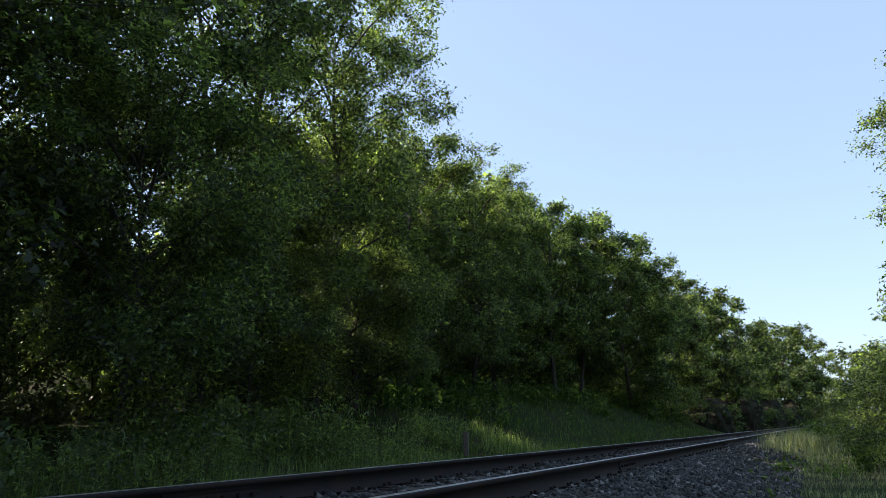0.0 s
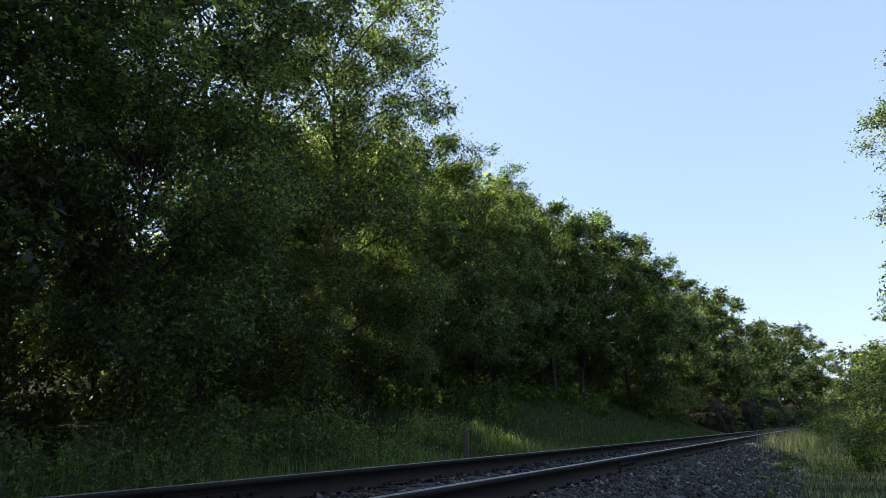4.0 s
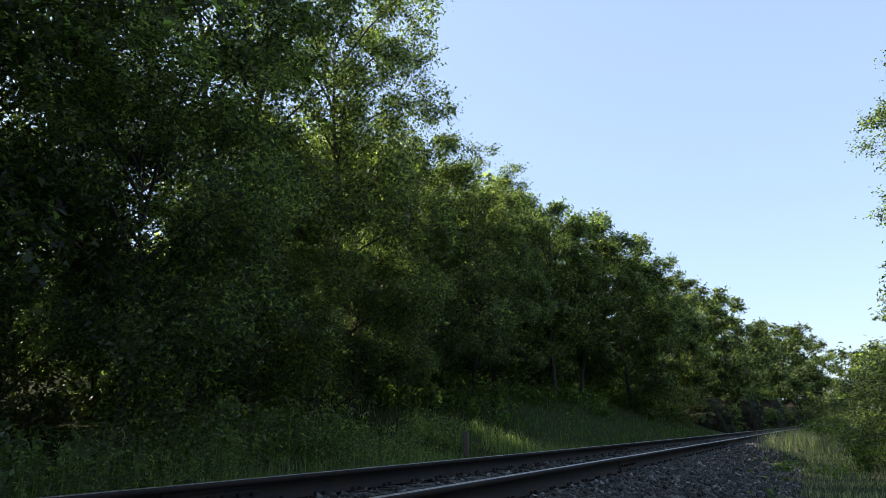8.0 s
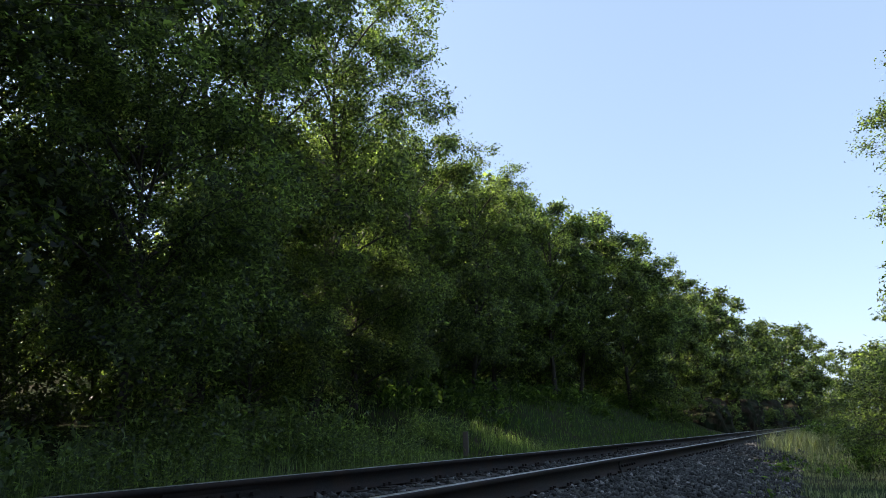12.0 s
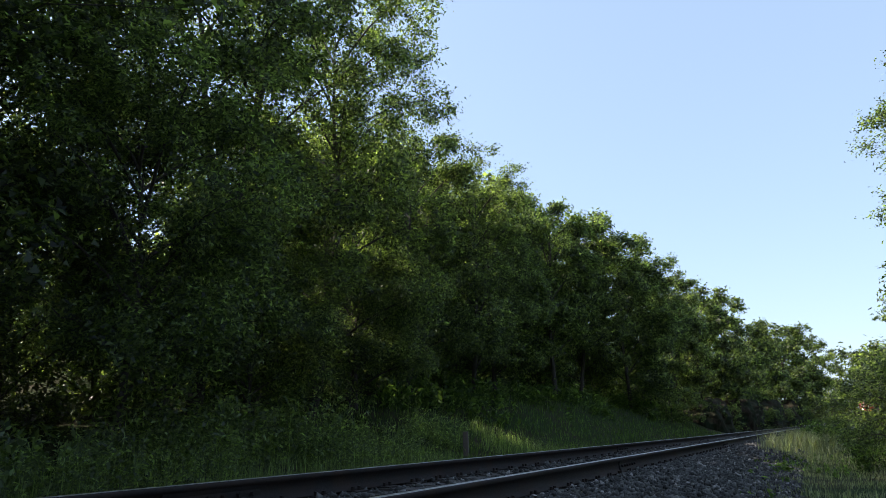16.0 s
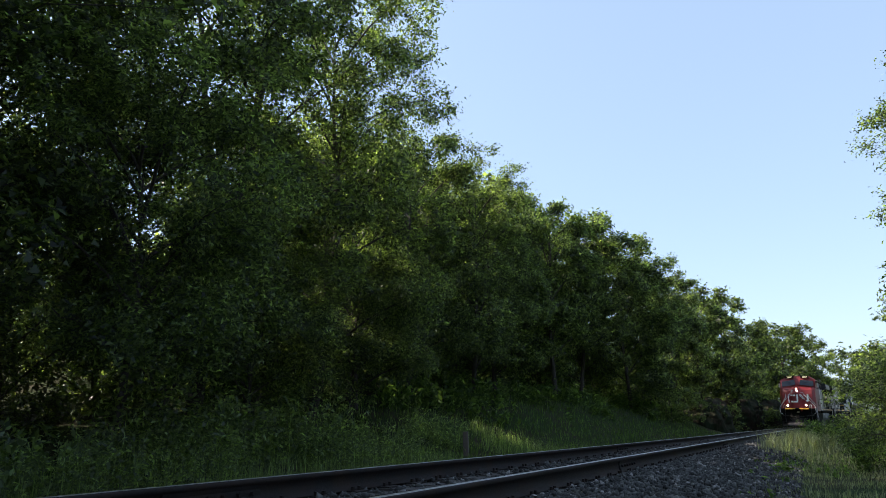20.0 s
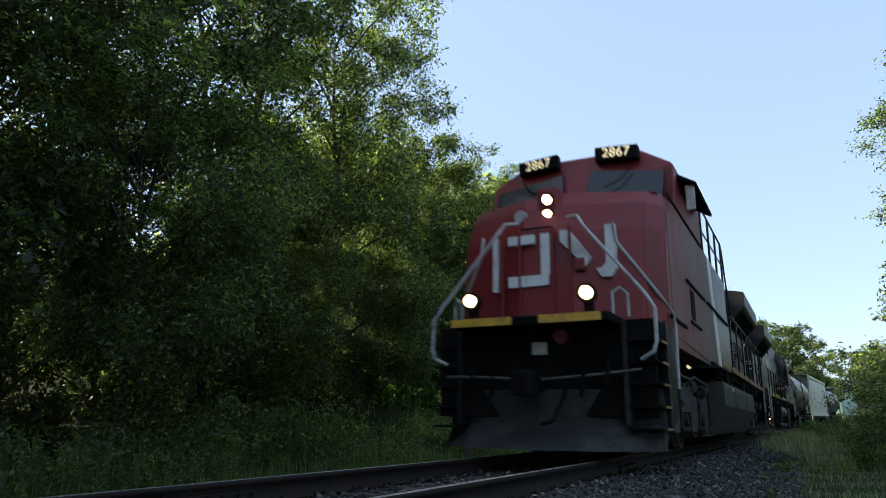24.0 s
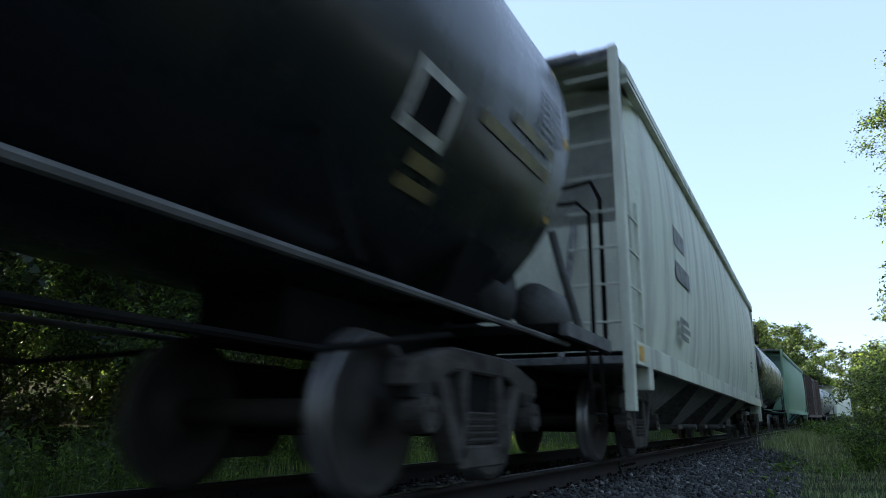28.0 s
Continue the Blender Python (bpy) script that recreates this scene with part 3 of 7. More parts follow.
def blades(x, y, z, r, height, width, bend=0.45):
    """Grass: bent blades of two quads and a tip."""
    n = len(x)
    h = height * r.uniform(0.45, 1.25, n)
    a = r.uniform(0, 6.283, n)
    d = np.stack([np.cos(a), np.sin(a), 0 * a], -1)
    sd = np.stack([-np.sin(a), np.cos(a), 0 * a], -1) * (width * r.uniform(0.6, 1.3, n))[:, None] / 2
    b = (bend * h * r.uniform(0.2, 1.3, n))[:, None]
    p0 = np.stack([x, y, z - 0.02], -1)
    p1 = p0 + d * b * 0.25 + np.array([0, 0, 1]) * (h * 0.55)[:, None]
    p2 = p0 + d * b + np.array([0, 0, 1]) * (h * 0.95)[:, None]
    v = np.stack([p0 - sd, p0 + sd, p1 + sd * 0.8, p1 - sd * 0.8, p2], 1)
    i = np.arange(n)[:, None] * 5
    f = np.concatenate([i + np.array([[0, 1, 2]]), i + np.array([[0, 2, 3]]), i + np.array([[3, 2, 4]])], 0)
    return v.reshape(-1, 3), f


def grass(name, n, s0, s1, l0, l1, seed, height, width, label, cut=-9.0, scale=0.6, bend=0.45, mat=None):
    x, y, z, r = scatter(n, s0, s1, l0, l1, seed)
    k = patch(x, y, seed + 1, scale, cut)
    v, f = blades(x[k], y[k], z[k], r, height, width, bend)
    tagged(new(name, grid_mesh(name, v, f, [mat or M_GRASS])), label, "grass", kind="stuff")


grass("grass", 27000, 2, 26, 2.0, 6.5, 101, 0.15, 0.008, "short grey-green grass beside the track bed", cut=-0.22, scale=1.6)
grass("grass", 14000, 26, 90, 2.3, 9.0, 102, 0.32, 0.02, "uneven green grass beside the track", cut=-0.15, bend=0.8)
grass("tall_grass", 1300, 17, 28, 2.0, 3.8, 103, 0.34, 0.010, "clumps of tall yellow-green grass at the edge of the stones", cut=0.2, scale=1.9, bend=0.5)
grass("tall_grass", 2600, 21, 34, 1.6, 2.9, 111, 0.72, 0.012, "uneven clumps of tall pale green grass beside the rail", cut=0.05, scale=1.6, bend=0.5)
grass("tall_grass", 8000, 28, 70, 1.7, 3.6, 112, 0.66, 0.02, "uneven green grass along the far track edge", cut=-0.05, scale=1.1, bend=0.7)
grass("grass", 17000, -2, 24, -8.0, -3.0, 104, 0.46, 0.010, "tall uneven green grass beyond the rails", cut=0.0, scale=0.7, bend=0.5, mat=M_WEED_LIT)
# The bank takes the darker weed green, so its shade is in the colour.
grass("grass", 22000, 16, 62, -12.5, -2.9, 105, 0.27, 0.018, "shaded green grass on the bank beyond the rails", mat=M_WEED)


def weeds(n, s0, s1, l0, l1, seed, height, leaf, label, cut=-9.0, mat=None, per=16):
    """Upright stalks with leaves up their length."""
    x, y, z, r = scatter(n, s0, s1, l0, l1, seed)
    k = patch(x, y, seed + 1, 0.8, cut)
    x, y, z = x[k], y[k], z[k]
    m = len(x)
    h = height * r.uniform(0.5, 1.2, m)
    c = []
    for q in range(4):
        c.append(np.stack([x + r.normal(0, 0.03, m), y + r.normal(0, 0.03, m), z + h * (0.2 + 0.24 * q)], -1))
    c = np.concatenate(c)
    rad = np.tile(h * 0.2, 4)
    v, f = sprays(c, rad, np.full(len(c), per // 4), leaf, seed=seed, length=2.2)
    sv, sf = blades(x, y, z, r, height, 0.012, 0.1)
    v, f = merge([(v, f), (sv, sf)])
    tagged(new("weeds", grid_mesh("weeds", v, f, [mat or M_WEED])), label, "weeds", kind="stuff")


weeds(2200, -1, 20, -8.6, -4.6, 201, 0.85, 0.032, "tall leafy weeds under the trees beyond the rails", per=36, cut=0.02, mat=M_WEED_LIT)
weeds(170, 4.0, 6.6, -8.6, -5.8, 203, 0.8, 0.085, "broad-leaved weeds and vines beyond the rails", per=24, mat=M_WEED_LIT)
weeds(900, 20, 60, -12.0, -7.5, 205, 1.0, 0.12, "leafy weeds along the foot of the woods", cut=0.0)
weeds(900, 14, 60, 3.8, 7.0, 207, 0.6, 0.045, "leafy weeds under the bushes", cut=0.0, per=32)
weeds(420, 5, 24, 2.0, 5.5, 215, 0.17, 0.032, "low broad-leaved plants in the short grass", cut=0.05, per=12)
weeds(240, 7.5, 14, -7.8, -6.2, 211, 1.25, 0.055, "tall upright feathery weeds below the trees", per=32, mat=M_WEED_LIT)
weeds(130, 36, 62, 1.9, 4.2, 213, 1.05, 0.08, "tall grey-green weeds at the far edge of the track bed", per=24)
weeds(160, 3, 30, 1.6, 2.6, 209, 0.14, 0.05, "small weeds growing in the stones", cut=0.15)

# marker post beyond the rails


def make_post():
    x, y = -8.6, 18.5
    t = thing("wooden_post", pose(x, y, float(ground_height(x, y)), 1.5, -2, 15), "short weathered wooden post in tall grass", "post")
    bm = box(-0.075, 0.075, -0.075, 0.075, -0.3, 0.66, 0.012)
    part("shaft", bm, M_POST, t)


make_post()


def make_rock(name, x, y, lx, ly, h, seed, label, mat):
    """A broken rock face: a rounded block, folded and chipped by noise."""
    bm = bmesh.new()
    bmesh.ops.create_icosphere(bm, subdivisions=5, radius=1.0)
    for v in bm.verts:
        p = Vector((v.co.x, v.co.y, v.co.z))
        p = Vector((math.copysign(abs(p.x) ** 0.7, p.x), math.copysign(abs(p.y) ** 0.7, p.y), math.copysign(abs(p.z) ** 0.7, p.z)))
        q = Vector((p.x * lx, p.y * ly, p.z * h))
        k = noise.fractal(q * 0.45 + Vector((seed, 0, 0)), 0.9, 2.1, 5) * 0.55 + abs(noise.noise(q * 0.9 + Vector((0, seed, 0)))) * 0.5
        v.co = q + p.normalized() * k
    ob = part(name, bm, mat, None)
    ob.matrix_basis = pose(x, y, float(ground_height(x, y)) - 0.2, 0, 0, 0)
    return tagged(ob, label, "rock")


make_rock("rock_outcrop", -8.0, 70.0, 2.2, 5.0, 2.2, 3.0, "brown weathered cut bank with roots and brush", M_ROCK)
make_rock("rock_outcrop", -6.0, 84.0, 2.2, 8.0, 2.9, 8.0, "dark brown cut bank at the foot of the woods", M_ROCK)
make_rock("rock_outcrop", -4.0, 99.0, 2.3, 8.0, 3.0, 12.0, "dark brown cut bank at the foot of the woods", M_ROCK)
make_rock("rock_outcrop", -1.6, 113.0, 2.3, 8.0, 3.0, 17.0, "dark brown cut bank at the foot of the woods", M_ROCK)

# ---- the stones of the track bed, ties and rail fittings ----


def stones(n, s0, s1, l0, l1, seed, size, ztop, plain=True):
    r = np.random.default_rng(seed)
    t = (1 + 5 ** 0.5) / 2
    ico = np.array([(-1, t, 0), (1, t, 0), (-1, -t, 0), (1, -t, 0), (0, -1, t), (0, 1, t), (0, -1, -t), (0, 1, -t), (t, 0, -1), (t, 0, 1), (-t, 0, -1), (-t, 0, 1)]) / 1.9
    tri = np.array([(0, 11, 5), (0, 5, 1), (0, 1, 7), (0, 7, 10), (0, 10, 11), (1, 5, 9), (5, 11, 4), (11, 10, 2), (10, 7, 6), (7, 1, 8),
                    (3, 9, 4), (3, 4, 2), (3, 2, 6), (3, 6, 8), (3, 8, 9), (4, 9, 5), (2, 4, 11), (6, 2, 10), (8, 6, 7), (9, 8, 1)])
    s, l = r.uniform(s0, s1, n), r.uniform(l0, l1, n)
    q = np.linalg.qr(r.normal(size=(n, 3, 3)))[0]
    sc = size * r.uniform(0.45, 1.15, (n, 1, 1)) * r.uniform(0.55, 1.1, (n, 1, 3))
    if plain:
        ico, tri = np.array([(1, 0, 0), (-1, 0, 0), (0, 1, 0), (0, -1, 0), (0, 0, 1), (0, 0, -1)]) * 1.15, np.array([(0, 2, 4), (2, 1, 4), (1, 3, 4), (3, 0, 4), (2, 0, 5), (1, 2, 5), (3, 1, 5), (0, 3, 5)])
    k = len(ico)
    v = (ico[None] * r.uniform(0.7, 1.25, (n, k, 1)) * sc) @ q
    th = np.interp(s, _S, _TH)
    c = np.stack([np.interp(s, _S, _X) + l * np.cos(th), np.interp(s, _S, _Y) - l * np.sin(th), np.interp(s, _S, _Z) + ztop(l) + r.uniform(-0.01, 0.03, n)], -1)
    v = v + c[:, None]
    f = np.arange(n)[:, None, None] * k + tri[None]
    return v.reshape(-1, 3), f.reshape(-1, 3)


def bed_top(l):
    return np.interp(l, [-3.1, -1.75, -1.2, 1.2, 1.75, 2.9], [-0.62, -0.25, -0.2, -0.2, -0.25, -0.55])


_st = merge([stones(4500, 3.0, 7, 0.85, 2.75, 301, 0.035, bed_top, False), stones(8500, 7, 16, 0.85, 2.75, 309, 0.037, bed_top), stones(2800, 16, 34, 0.85, 2.75, 302, 0.048, bed_top),
             stones(1100, 34, 70, 0.85, 2.7, 303, 0.09, bed_top), stones(2600, 2.0, 20, -0.68, 0.68, 304, 0.04, bed_top),
             stones(600, 20, 45, -0.68, 0.68, 305, 0.08, bed_top), stones(1000, 1.0, 22, -2.6, -0.85, 306, 0.055, bed_top),
             stones(1500, -4.0, 3.0, 0.85, 2.75, 307, 0.038, bed_top), stones(700, -4.0, 2.0, -0.68, 0.68, 308, 0.04, bed_top)])
tagged(new("crushed_stone", grid_mesh("crushed_stone", *_st, [M_STONE])), "loose dark grey crushed stone around the track", "gravel", kind="stuff")

BED = bpy.data.objects["ballast_bed"]


def near_stones(n, s0, s1, l0, l1):
    """The nearest stones, each one loose, on a handful of shared shapes."""
    shapes = []
    for k in range(8):
        v, f = stones(1, 0, 1, 0, 1, 900 + k, 0.042, lambda l: l * 0, False)
        shapes.append(grid_mesh("stone", v - v.mean(0), f, [M_STONE]))
    for k in range(n):
        s, l = float(rng.uniform(s0, s1)), float(rng.uniform(l0, l1))
        p = on_track(s, l)
        ob = new("stone", shapes[k % 8])
        z = float(np.interp(s, _S, _Z)) + float(bed_top(l)) + float(rng.uniform(0.0, 0.02))
        ob.matrix_basis = pose(p.x, p.y, z, float(rng.uniform(0, 360)), float(rng.uniform(0, 360)), float(rng.uniform(0, 360)))
        ob.parent = BED


near_stones(290, 3.2, 6.4, 0.86, 2.3)


def child_mesh(name, bm, material):
    me = bpy.data.meshes.new(name)
    bm.to_mesh(me)
    bm.free()
    me.materials.append(material)
    return me


def plate_mesh():
    bm = box(-0.18, 0.18, -0.095, 0.095, -0.182, -0.168)
    for x in (-0.1, 0.1):
        for y in (-0.05, 0.05):
            add_box(bm, x - 0.012, x + 0.012, y - 0.012, y + 0.012, -0.175, -0.135)
    return bm


_tie, _plate = child_mesh("tie", box(-1.28, 1.28, -0.11, 0.11, -0.36, -0.18, 0.012), M_TIE), child_mesh("tie_plate", plate_mesh(), M_STEEL)
for k in range(-8, 112):
    s = k * 0.52 + 0.1
    m = vehicle_pose(s, 0.4)
    ob = new("tie", _tie)
    ob.matrix_basis = m @ pose(float(rng.uniform(-0.05, 0.05)), 0, 0, 0, 0, float(rng.uniform(-1.2, 1.2)))
    ob.parent = BED
    if k < 45:
        for lat, rail in ((GAUGE_HALF, RAIL_NEAR), (-GAUGE_HALF, RAIL_FAR)):
            ob = new("tie_plate", _plate)
            ob.matrix_basis = m @ pose(lat, 0, 0)
            ob.parent = rail


def joint_mesh():
    bm = bmesh.new()
    for sx in (-1, 1):
        add_prism(bm, [(sx * 0.013, -0.145), (sx * 0.055, -0.155), (sx * 0.03, -0.12), (sx * 0.024, -0.075), (sx * 0.034, -0.045), (sx * 0.012, -0.052)], -0.45, 0.45)
        for y in (-0.36, -0.22, -0.07, 0.07, 0.22, 0.36):
            add_cyl(bm, (sx * 0.02, y, -0.098), (sx * 0.055, y, -0.098), 0.017, n=6)
    return bm


_joint = child_mesh("joint_bar", joint_mesh(), M_STEEL)
for lat, rail, ss in ((-GAUGE_HALF, RAIL_FAR, (3.7, 15.6, 27.5, 39.4)), (GAUGE_HALF, RAIL_NEAR, (9.7, 21.6, 33.5))):
    for s in ss:
        ob = new("joint_bar", _joint)
        ob.matrix_basis = vehicle_pose(s, 0.5) @ pose(lat, 0, 0)
        ob.parent = rail

# ---- the train ----
M_RED = surface("red_paint", (0.225, 0.015, 0.016), 0.5, dirt=(0.12, 0.03, 0.025), amount=0.3, scale=1.6, fine=30, bump=0.03, spread=0.08)
M_DIRTYRED = surface("road_dirt_over_red_paint", (0.20, 0.022, 0.022), 0.5, bump=0.05, scale=1.3, fine=30, stretch=(1, 1.2, 0.5), spec=0.4, spread=0.1)


def dust_over(m, dust, along, start, full):
    """Dust that thickens along the vehicle from start to full, broken up by streaks."""
    nt = m.node_tree
    b_ = nt.nodes["Principled BSDF"]
    base = b_.inputs["Base Color"].links[0].from_socket
    tc, sep = nt.nodes.new("ShaderNodeTexCoord"), nt.nodes.new("ShaderNodeSeparateXYZ")
    nt.links.new(tc.outputs["Object"], sep.inputs[0])
    mr = nt.nodes.new("ShaderNodeMapRange")
    mr.inputs["From Min"].default_value, mr.inputs["From Max"].default_value = start, full
    mr.inputs["To Max"].default_value = 0.95
    nt.links.new(sep.outputs[along], mr.inputs["Value"])
    n = noise_node(nt, 2.2, 6, 0.65, (1, 1.0, 0.6))
    ad = nt.nodes.new("ShaderNodeMath")
    ad.operation = "MULTIPLY_ADD"
    nt.links.new(n, ad.inputs[0])
    ad.inputs[1].default_value = 0.9
    nt.links.new(mr.outputs[0], ad.inputs[2])
    sb = nt.nodes.new("ShaderNodeMath")
    sb.operation, sb.use_clamp = "SUBTRACT", True
    nt.links.new(ad.outputs[0], sb.inputs[0])
    sb.inputs[1].default_value = 0.42
    mix = nt.nodes.new("ShaderNodeMix")
    mix.data_type = "RGBA"
    nt.links.new(sb.outputs[0], mix.inputs["Factor"])
    nt.links.new(base, mix.inputs["A"])
    mix.inputs["B"].default_value = (*dust, 1)
    nt.links.new(mix.outputs["Result"], b_.inputs["Base Color"])


dust_over(M_DIRTYRED, (0.105, 0.070, 0.066), "Y", 1.4 - 10.2, 6.4 - 10.2)
M_BLACK = surface("black_paint", (0.010, 0.011, 0.014), 0.42, dirt=(0.028, 0.027, 0.026), amount=0.4, scale=1.5, fine=30, bump=0.05, stretch=(1, 1.5, 0.4), spec=0.22)
M_WORN = surface("faded_grey_black_paint", (0.009, 0.012, 0.017), 0.32, dirt=(0.022, 0.023, 0.025), amount=0.42, scale=2.2, fine=30, bump=0.06, stretch=(1, 1.5, 0.3), vary=0.45, spec=0.24)
M_PALE = surface("worn_pale_paint", (0.46, 0.45, 0.41), 0.5, dirt=(0.16, 0.155, 0.14), amount=0.3, scale=3.0, fine=30, bump=0.06)
M_SCRAPED = surface("scraped_grey_paint", (0.13, 0.137, 0.14), 0.42, dirt=(0.30, 0.30, 0.285), amount=0.42, scale=5.0, fine=40, bump=0.1, spread=0.05)
M_UNDER = surface("black_underframe", (0.006, 0.006, 0.006), 0.85, dirt=(0.016, 0.014, 0.012), amount=0.4, scale=3, fine=25, bump=0.2, spec=0.08)
M_GREY = surface("dusty_grey_steel", (0.12, 0.12, 0.117), 0.8, dirt=(0.055, 0.05, 0.047), amount=0.5, scale=2, fine=25, bump=0.2, spec=0.25)
M_CAST = surface("dusty_cast_steel", (0.078, 0.079, 0.076), 0.85, dirt=(0.026, 0.024, 0.022), amount=0.5, scale=3, fine=25, bump=0.25, spec=0.15)
M_CASTBROWN = surface("brown_dusted_cast_steel", (0.075, 0.068, 0.062), 0.85, dirt=(0.03, 0.026, 0.023), amount=0.5, scale=4, fine=25, bump=0.25, spec=0.15)
M_DARKCAST = surface("oily_cast_steel", (0.022, 0.021, 0.020), 0.75, dirt=(0.05, 0.046, 0.042), amount=0.4, scale=4, fine=30, bump=0.25, spec=0.15)
M_PLOW = surface("scuffed_plow_steel", (0.032, 0.032, 0.033), 0.6, dirt=(0.065, 0.064, 0.062), amount=0.4, scale=2.5, fine=30, bump=0.2, spec=0.2)
M_PEELED = surface("peeling_grey_tank_paint", (0.045, 0.048, 0.048), 0.55, dirt=(0.16, 0.165, 0.165), amount=0.55, scale=1.6, fine=25, bump=0.06, stretch=(0.6, 0.6, 2.2), spread=0.08)
M_TANK = surface("dusty_fuel_tank", (0.047, 0.050, 0.046), 0.6, dirt=(0.045, 0.042, 0.038), amount=0.45, scale=1.0, fine=25, bump=0.05, spread=0.1)
M_YELLOW = surface("yellow_safety_paint", (0.62, 0.34, 0.035), 0.5, dirt=(0.2, 0.12, 0.05), amount=0.35, scale=5, fine=40, bump=0.05)
M_OLDYELLOW = surface("dirty_old_yellow_paint", (0.36, 0.19, 0.05), 0.6, dirt=(0.12, 0.08, 0.05), amount=0.5, scale=5, fine=40, bump=0.05)
M_WHITE = surface("white_paint", (0.70, 0.70, 0.68), 0.5, dirt=(0.4, 0.39, 0.37), amount=0.35, scale=4, fine=40, bump=0.04, spread=0.08)
M_RAILING = surface("pale_grey_handrail", (0.45, 0.45, 0.44), 0.5, dirt=(0.25, 0.24, 0.22), amount=0.4, scale=8, fine=60, bump=0.05)
M_WINDOW = surface("dark_window_glass", (0.015, 0.018, 0.022), 0.08, bump=0.0, spread=0.05)
M_LAMP = surface("lit_lamp_lens", (1.0, 0.85, 0.6), 0.3, bump=0.0, emit=((1.0, 0.60, 0.28), 4.4))
M_BULB = surface("lit_bulb", (1.0, 0.9, 0.75), 0.3, bump=0.0, emit=((1.0, 0.86, 0.62), 45.0))
M_SMALL_LAMP = surface("lit_step_lamp", (1.0, 0.85, 0.6), 0.3, bump=0.0, emit=((1.0, 0.82, 0.5), 4.0))
M_NUM = surface("lit_number_glass", (0.85, 0.80, 0.55), 0.4, bump=0.0, emit=((1.0, 0.85, 0.45), 0.3))
M_WHEEL = surface("wheel_steel", (0.028, 0.024, 0.021), 0.75, 0.1, dirt=(0.045, 0.034, 0.026), amount=0.5, scale=6, fine=50, bump=0.15)
M_TREAD = surface("bright_wheel_tread", (0.22, 0.21, 0.21), 0.4, 0.8, scale=6, fine=90, bump=0.05, spread=0.1)
M_BARREL = surface("black_tank_paint", (0.010, 0.012, 0.016), 0.27, dirt=(0.022, 0.021, 0.020), amount=0.4, scale=1.2, fine=20, bump=0.03, stretch=(1.5, 1.5, 0.4))
M_SILVER = surface("weathered_grey_tank_paint", (0.34, 0.35, 0.33), 0.42, dirt=(0.12, 0.115, 0.10), amount=0.45, scale=1.0, fine=20, bump=0.04, stretch=(1.5, 1.5, 0.4))
M_CREAM = surface("pale_grey_paint", (0.60, 0.63, 0.51), 0.5, dirt=(0.38, 0.38, 0.32), amount=0.45, scale=1.2, fine=20, bump=0.04, stretch=(1, 2.5, 0.3), spread=0.06)
M_GREEN = surface("faded_green_paint", (0.16, 0.34, 0.24), 0.5, dirt=(0.20, 0.30, 0.20), amount=0.45, scale=1.2, fine=20, bump=0.04, stretch=(1, 2.5, 0.3), spread=0.08)
M_TEAL = surface("faded_teal_paint", (0.05, 0.16, 0.18), 0.5, dirt=(0.07, 0.14, 0.14), amount=0.4, scale=1.2, fine=20, bump=0.04, spread=0.08)
M_BROWN = surface("brown_boxcar_paint", (0.085, 0.05, 0.045), 0.6, dirt=(0.05, 0.04, 0.035), amount=0.5, scale=1.2, fine=20, bump=0.06, stretch=(1, 2, 0.4))
M_MARK = surface("faded_yellow_marking", (0.17, 0.14, 0.055), 0.55, dirt=(0.05, 0.045, 0.035), amount=0.5, scale=8, fine=30, bump=0.03)
M_STENCIL = surface("faded_grey_marking", (0.17, 0.17, 0.17), 0.55, dirt=(0.05, 0.05, 0.05), amount=0.45, scale=8, fine=30, bump=0.03)

vehicles, wheelsets = [], []
SHIFT = [0.0]


def vp(name, bm, material, parent, label="", smooth=False):
    """A part of the vehicle in hand, drawn in metres behind the leading lamps."""
    bmesh.ops.translate(bm, vec=(0, -SHIFT[0], 0), verts=bm.verts)
    while parent.parent and parent.parent.parent:
        parent = parent.parent
    return part(name, bm, material, parent, label, smooth)


def vehicle(name, at, base, label, category):
    """A rail vehicle whose middle is `at` metres behind the leading lamps."""
    v = thing(name, vehicle_pose(front_at(0) + at, base), label, category, "freight train")
    vehicles.append((v, at, base))
    SHIFT[0] = at
    return v


def lathe(profile, n=32):
    """A profile of (radius, x) turned about the x axis."""
    bm = bmesh.new()
    rings = []
    for r, x in profile:
        rings.append([bm.verts.new((x, r * math.cos(2 * math.pi * k / n), r * math.sin(2 * math.pi * k / n))) for k in range(n)] if r > 1e-4 else [bm.verts.new((x, 0, 0))])
    for a, b in zip(rings, rings[1:]):
        for k in range(n):
            j = (k + 1) % n
            if len(a) == 1:
                bm.faces.new((a[0], b[k], b[j]))
            elif len(b) == 1:
                bm.faces.new((a[k], b[0], a[j]))
            else:
                bm.faces.new((a[k], b[k], b[j], a[j]))
    bmesh.ops.recalc_face_normals(bm, faces=bm.faces)
    return bm


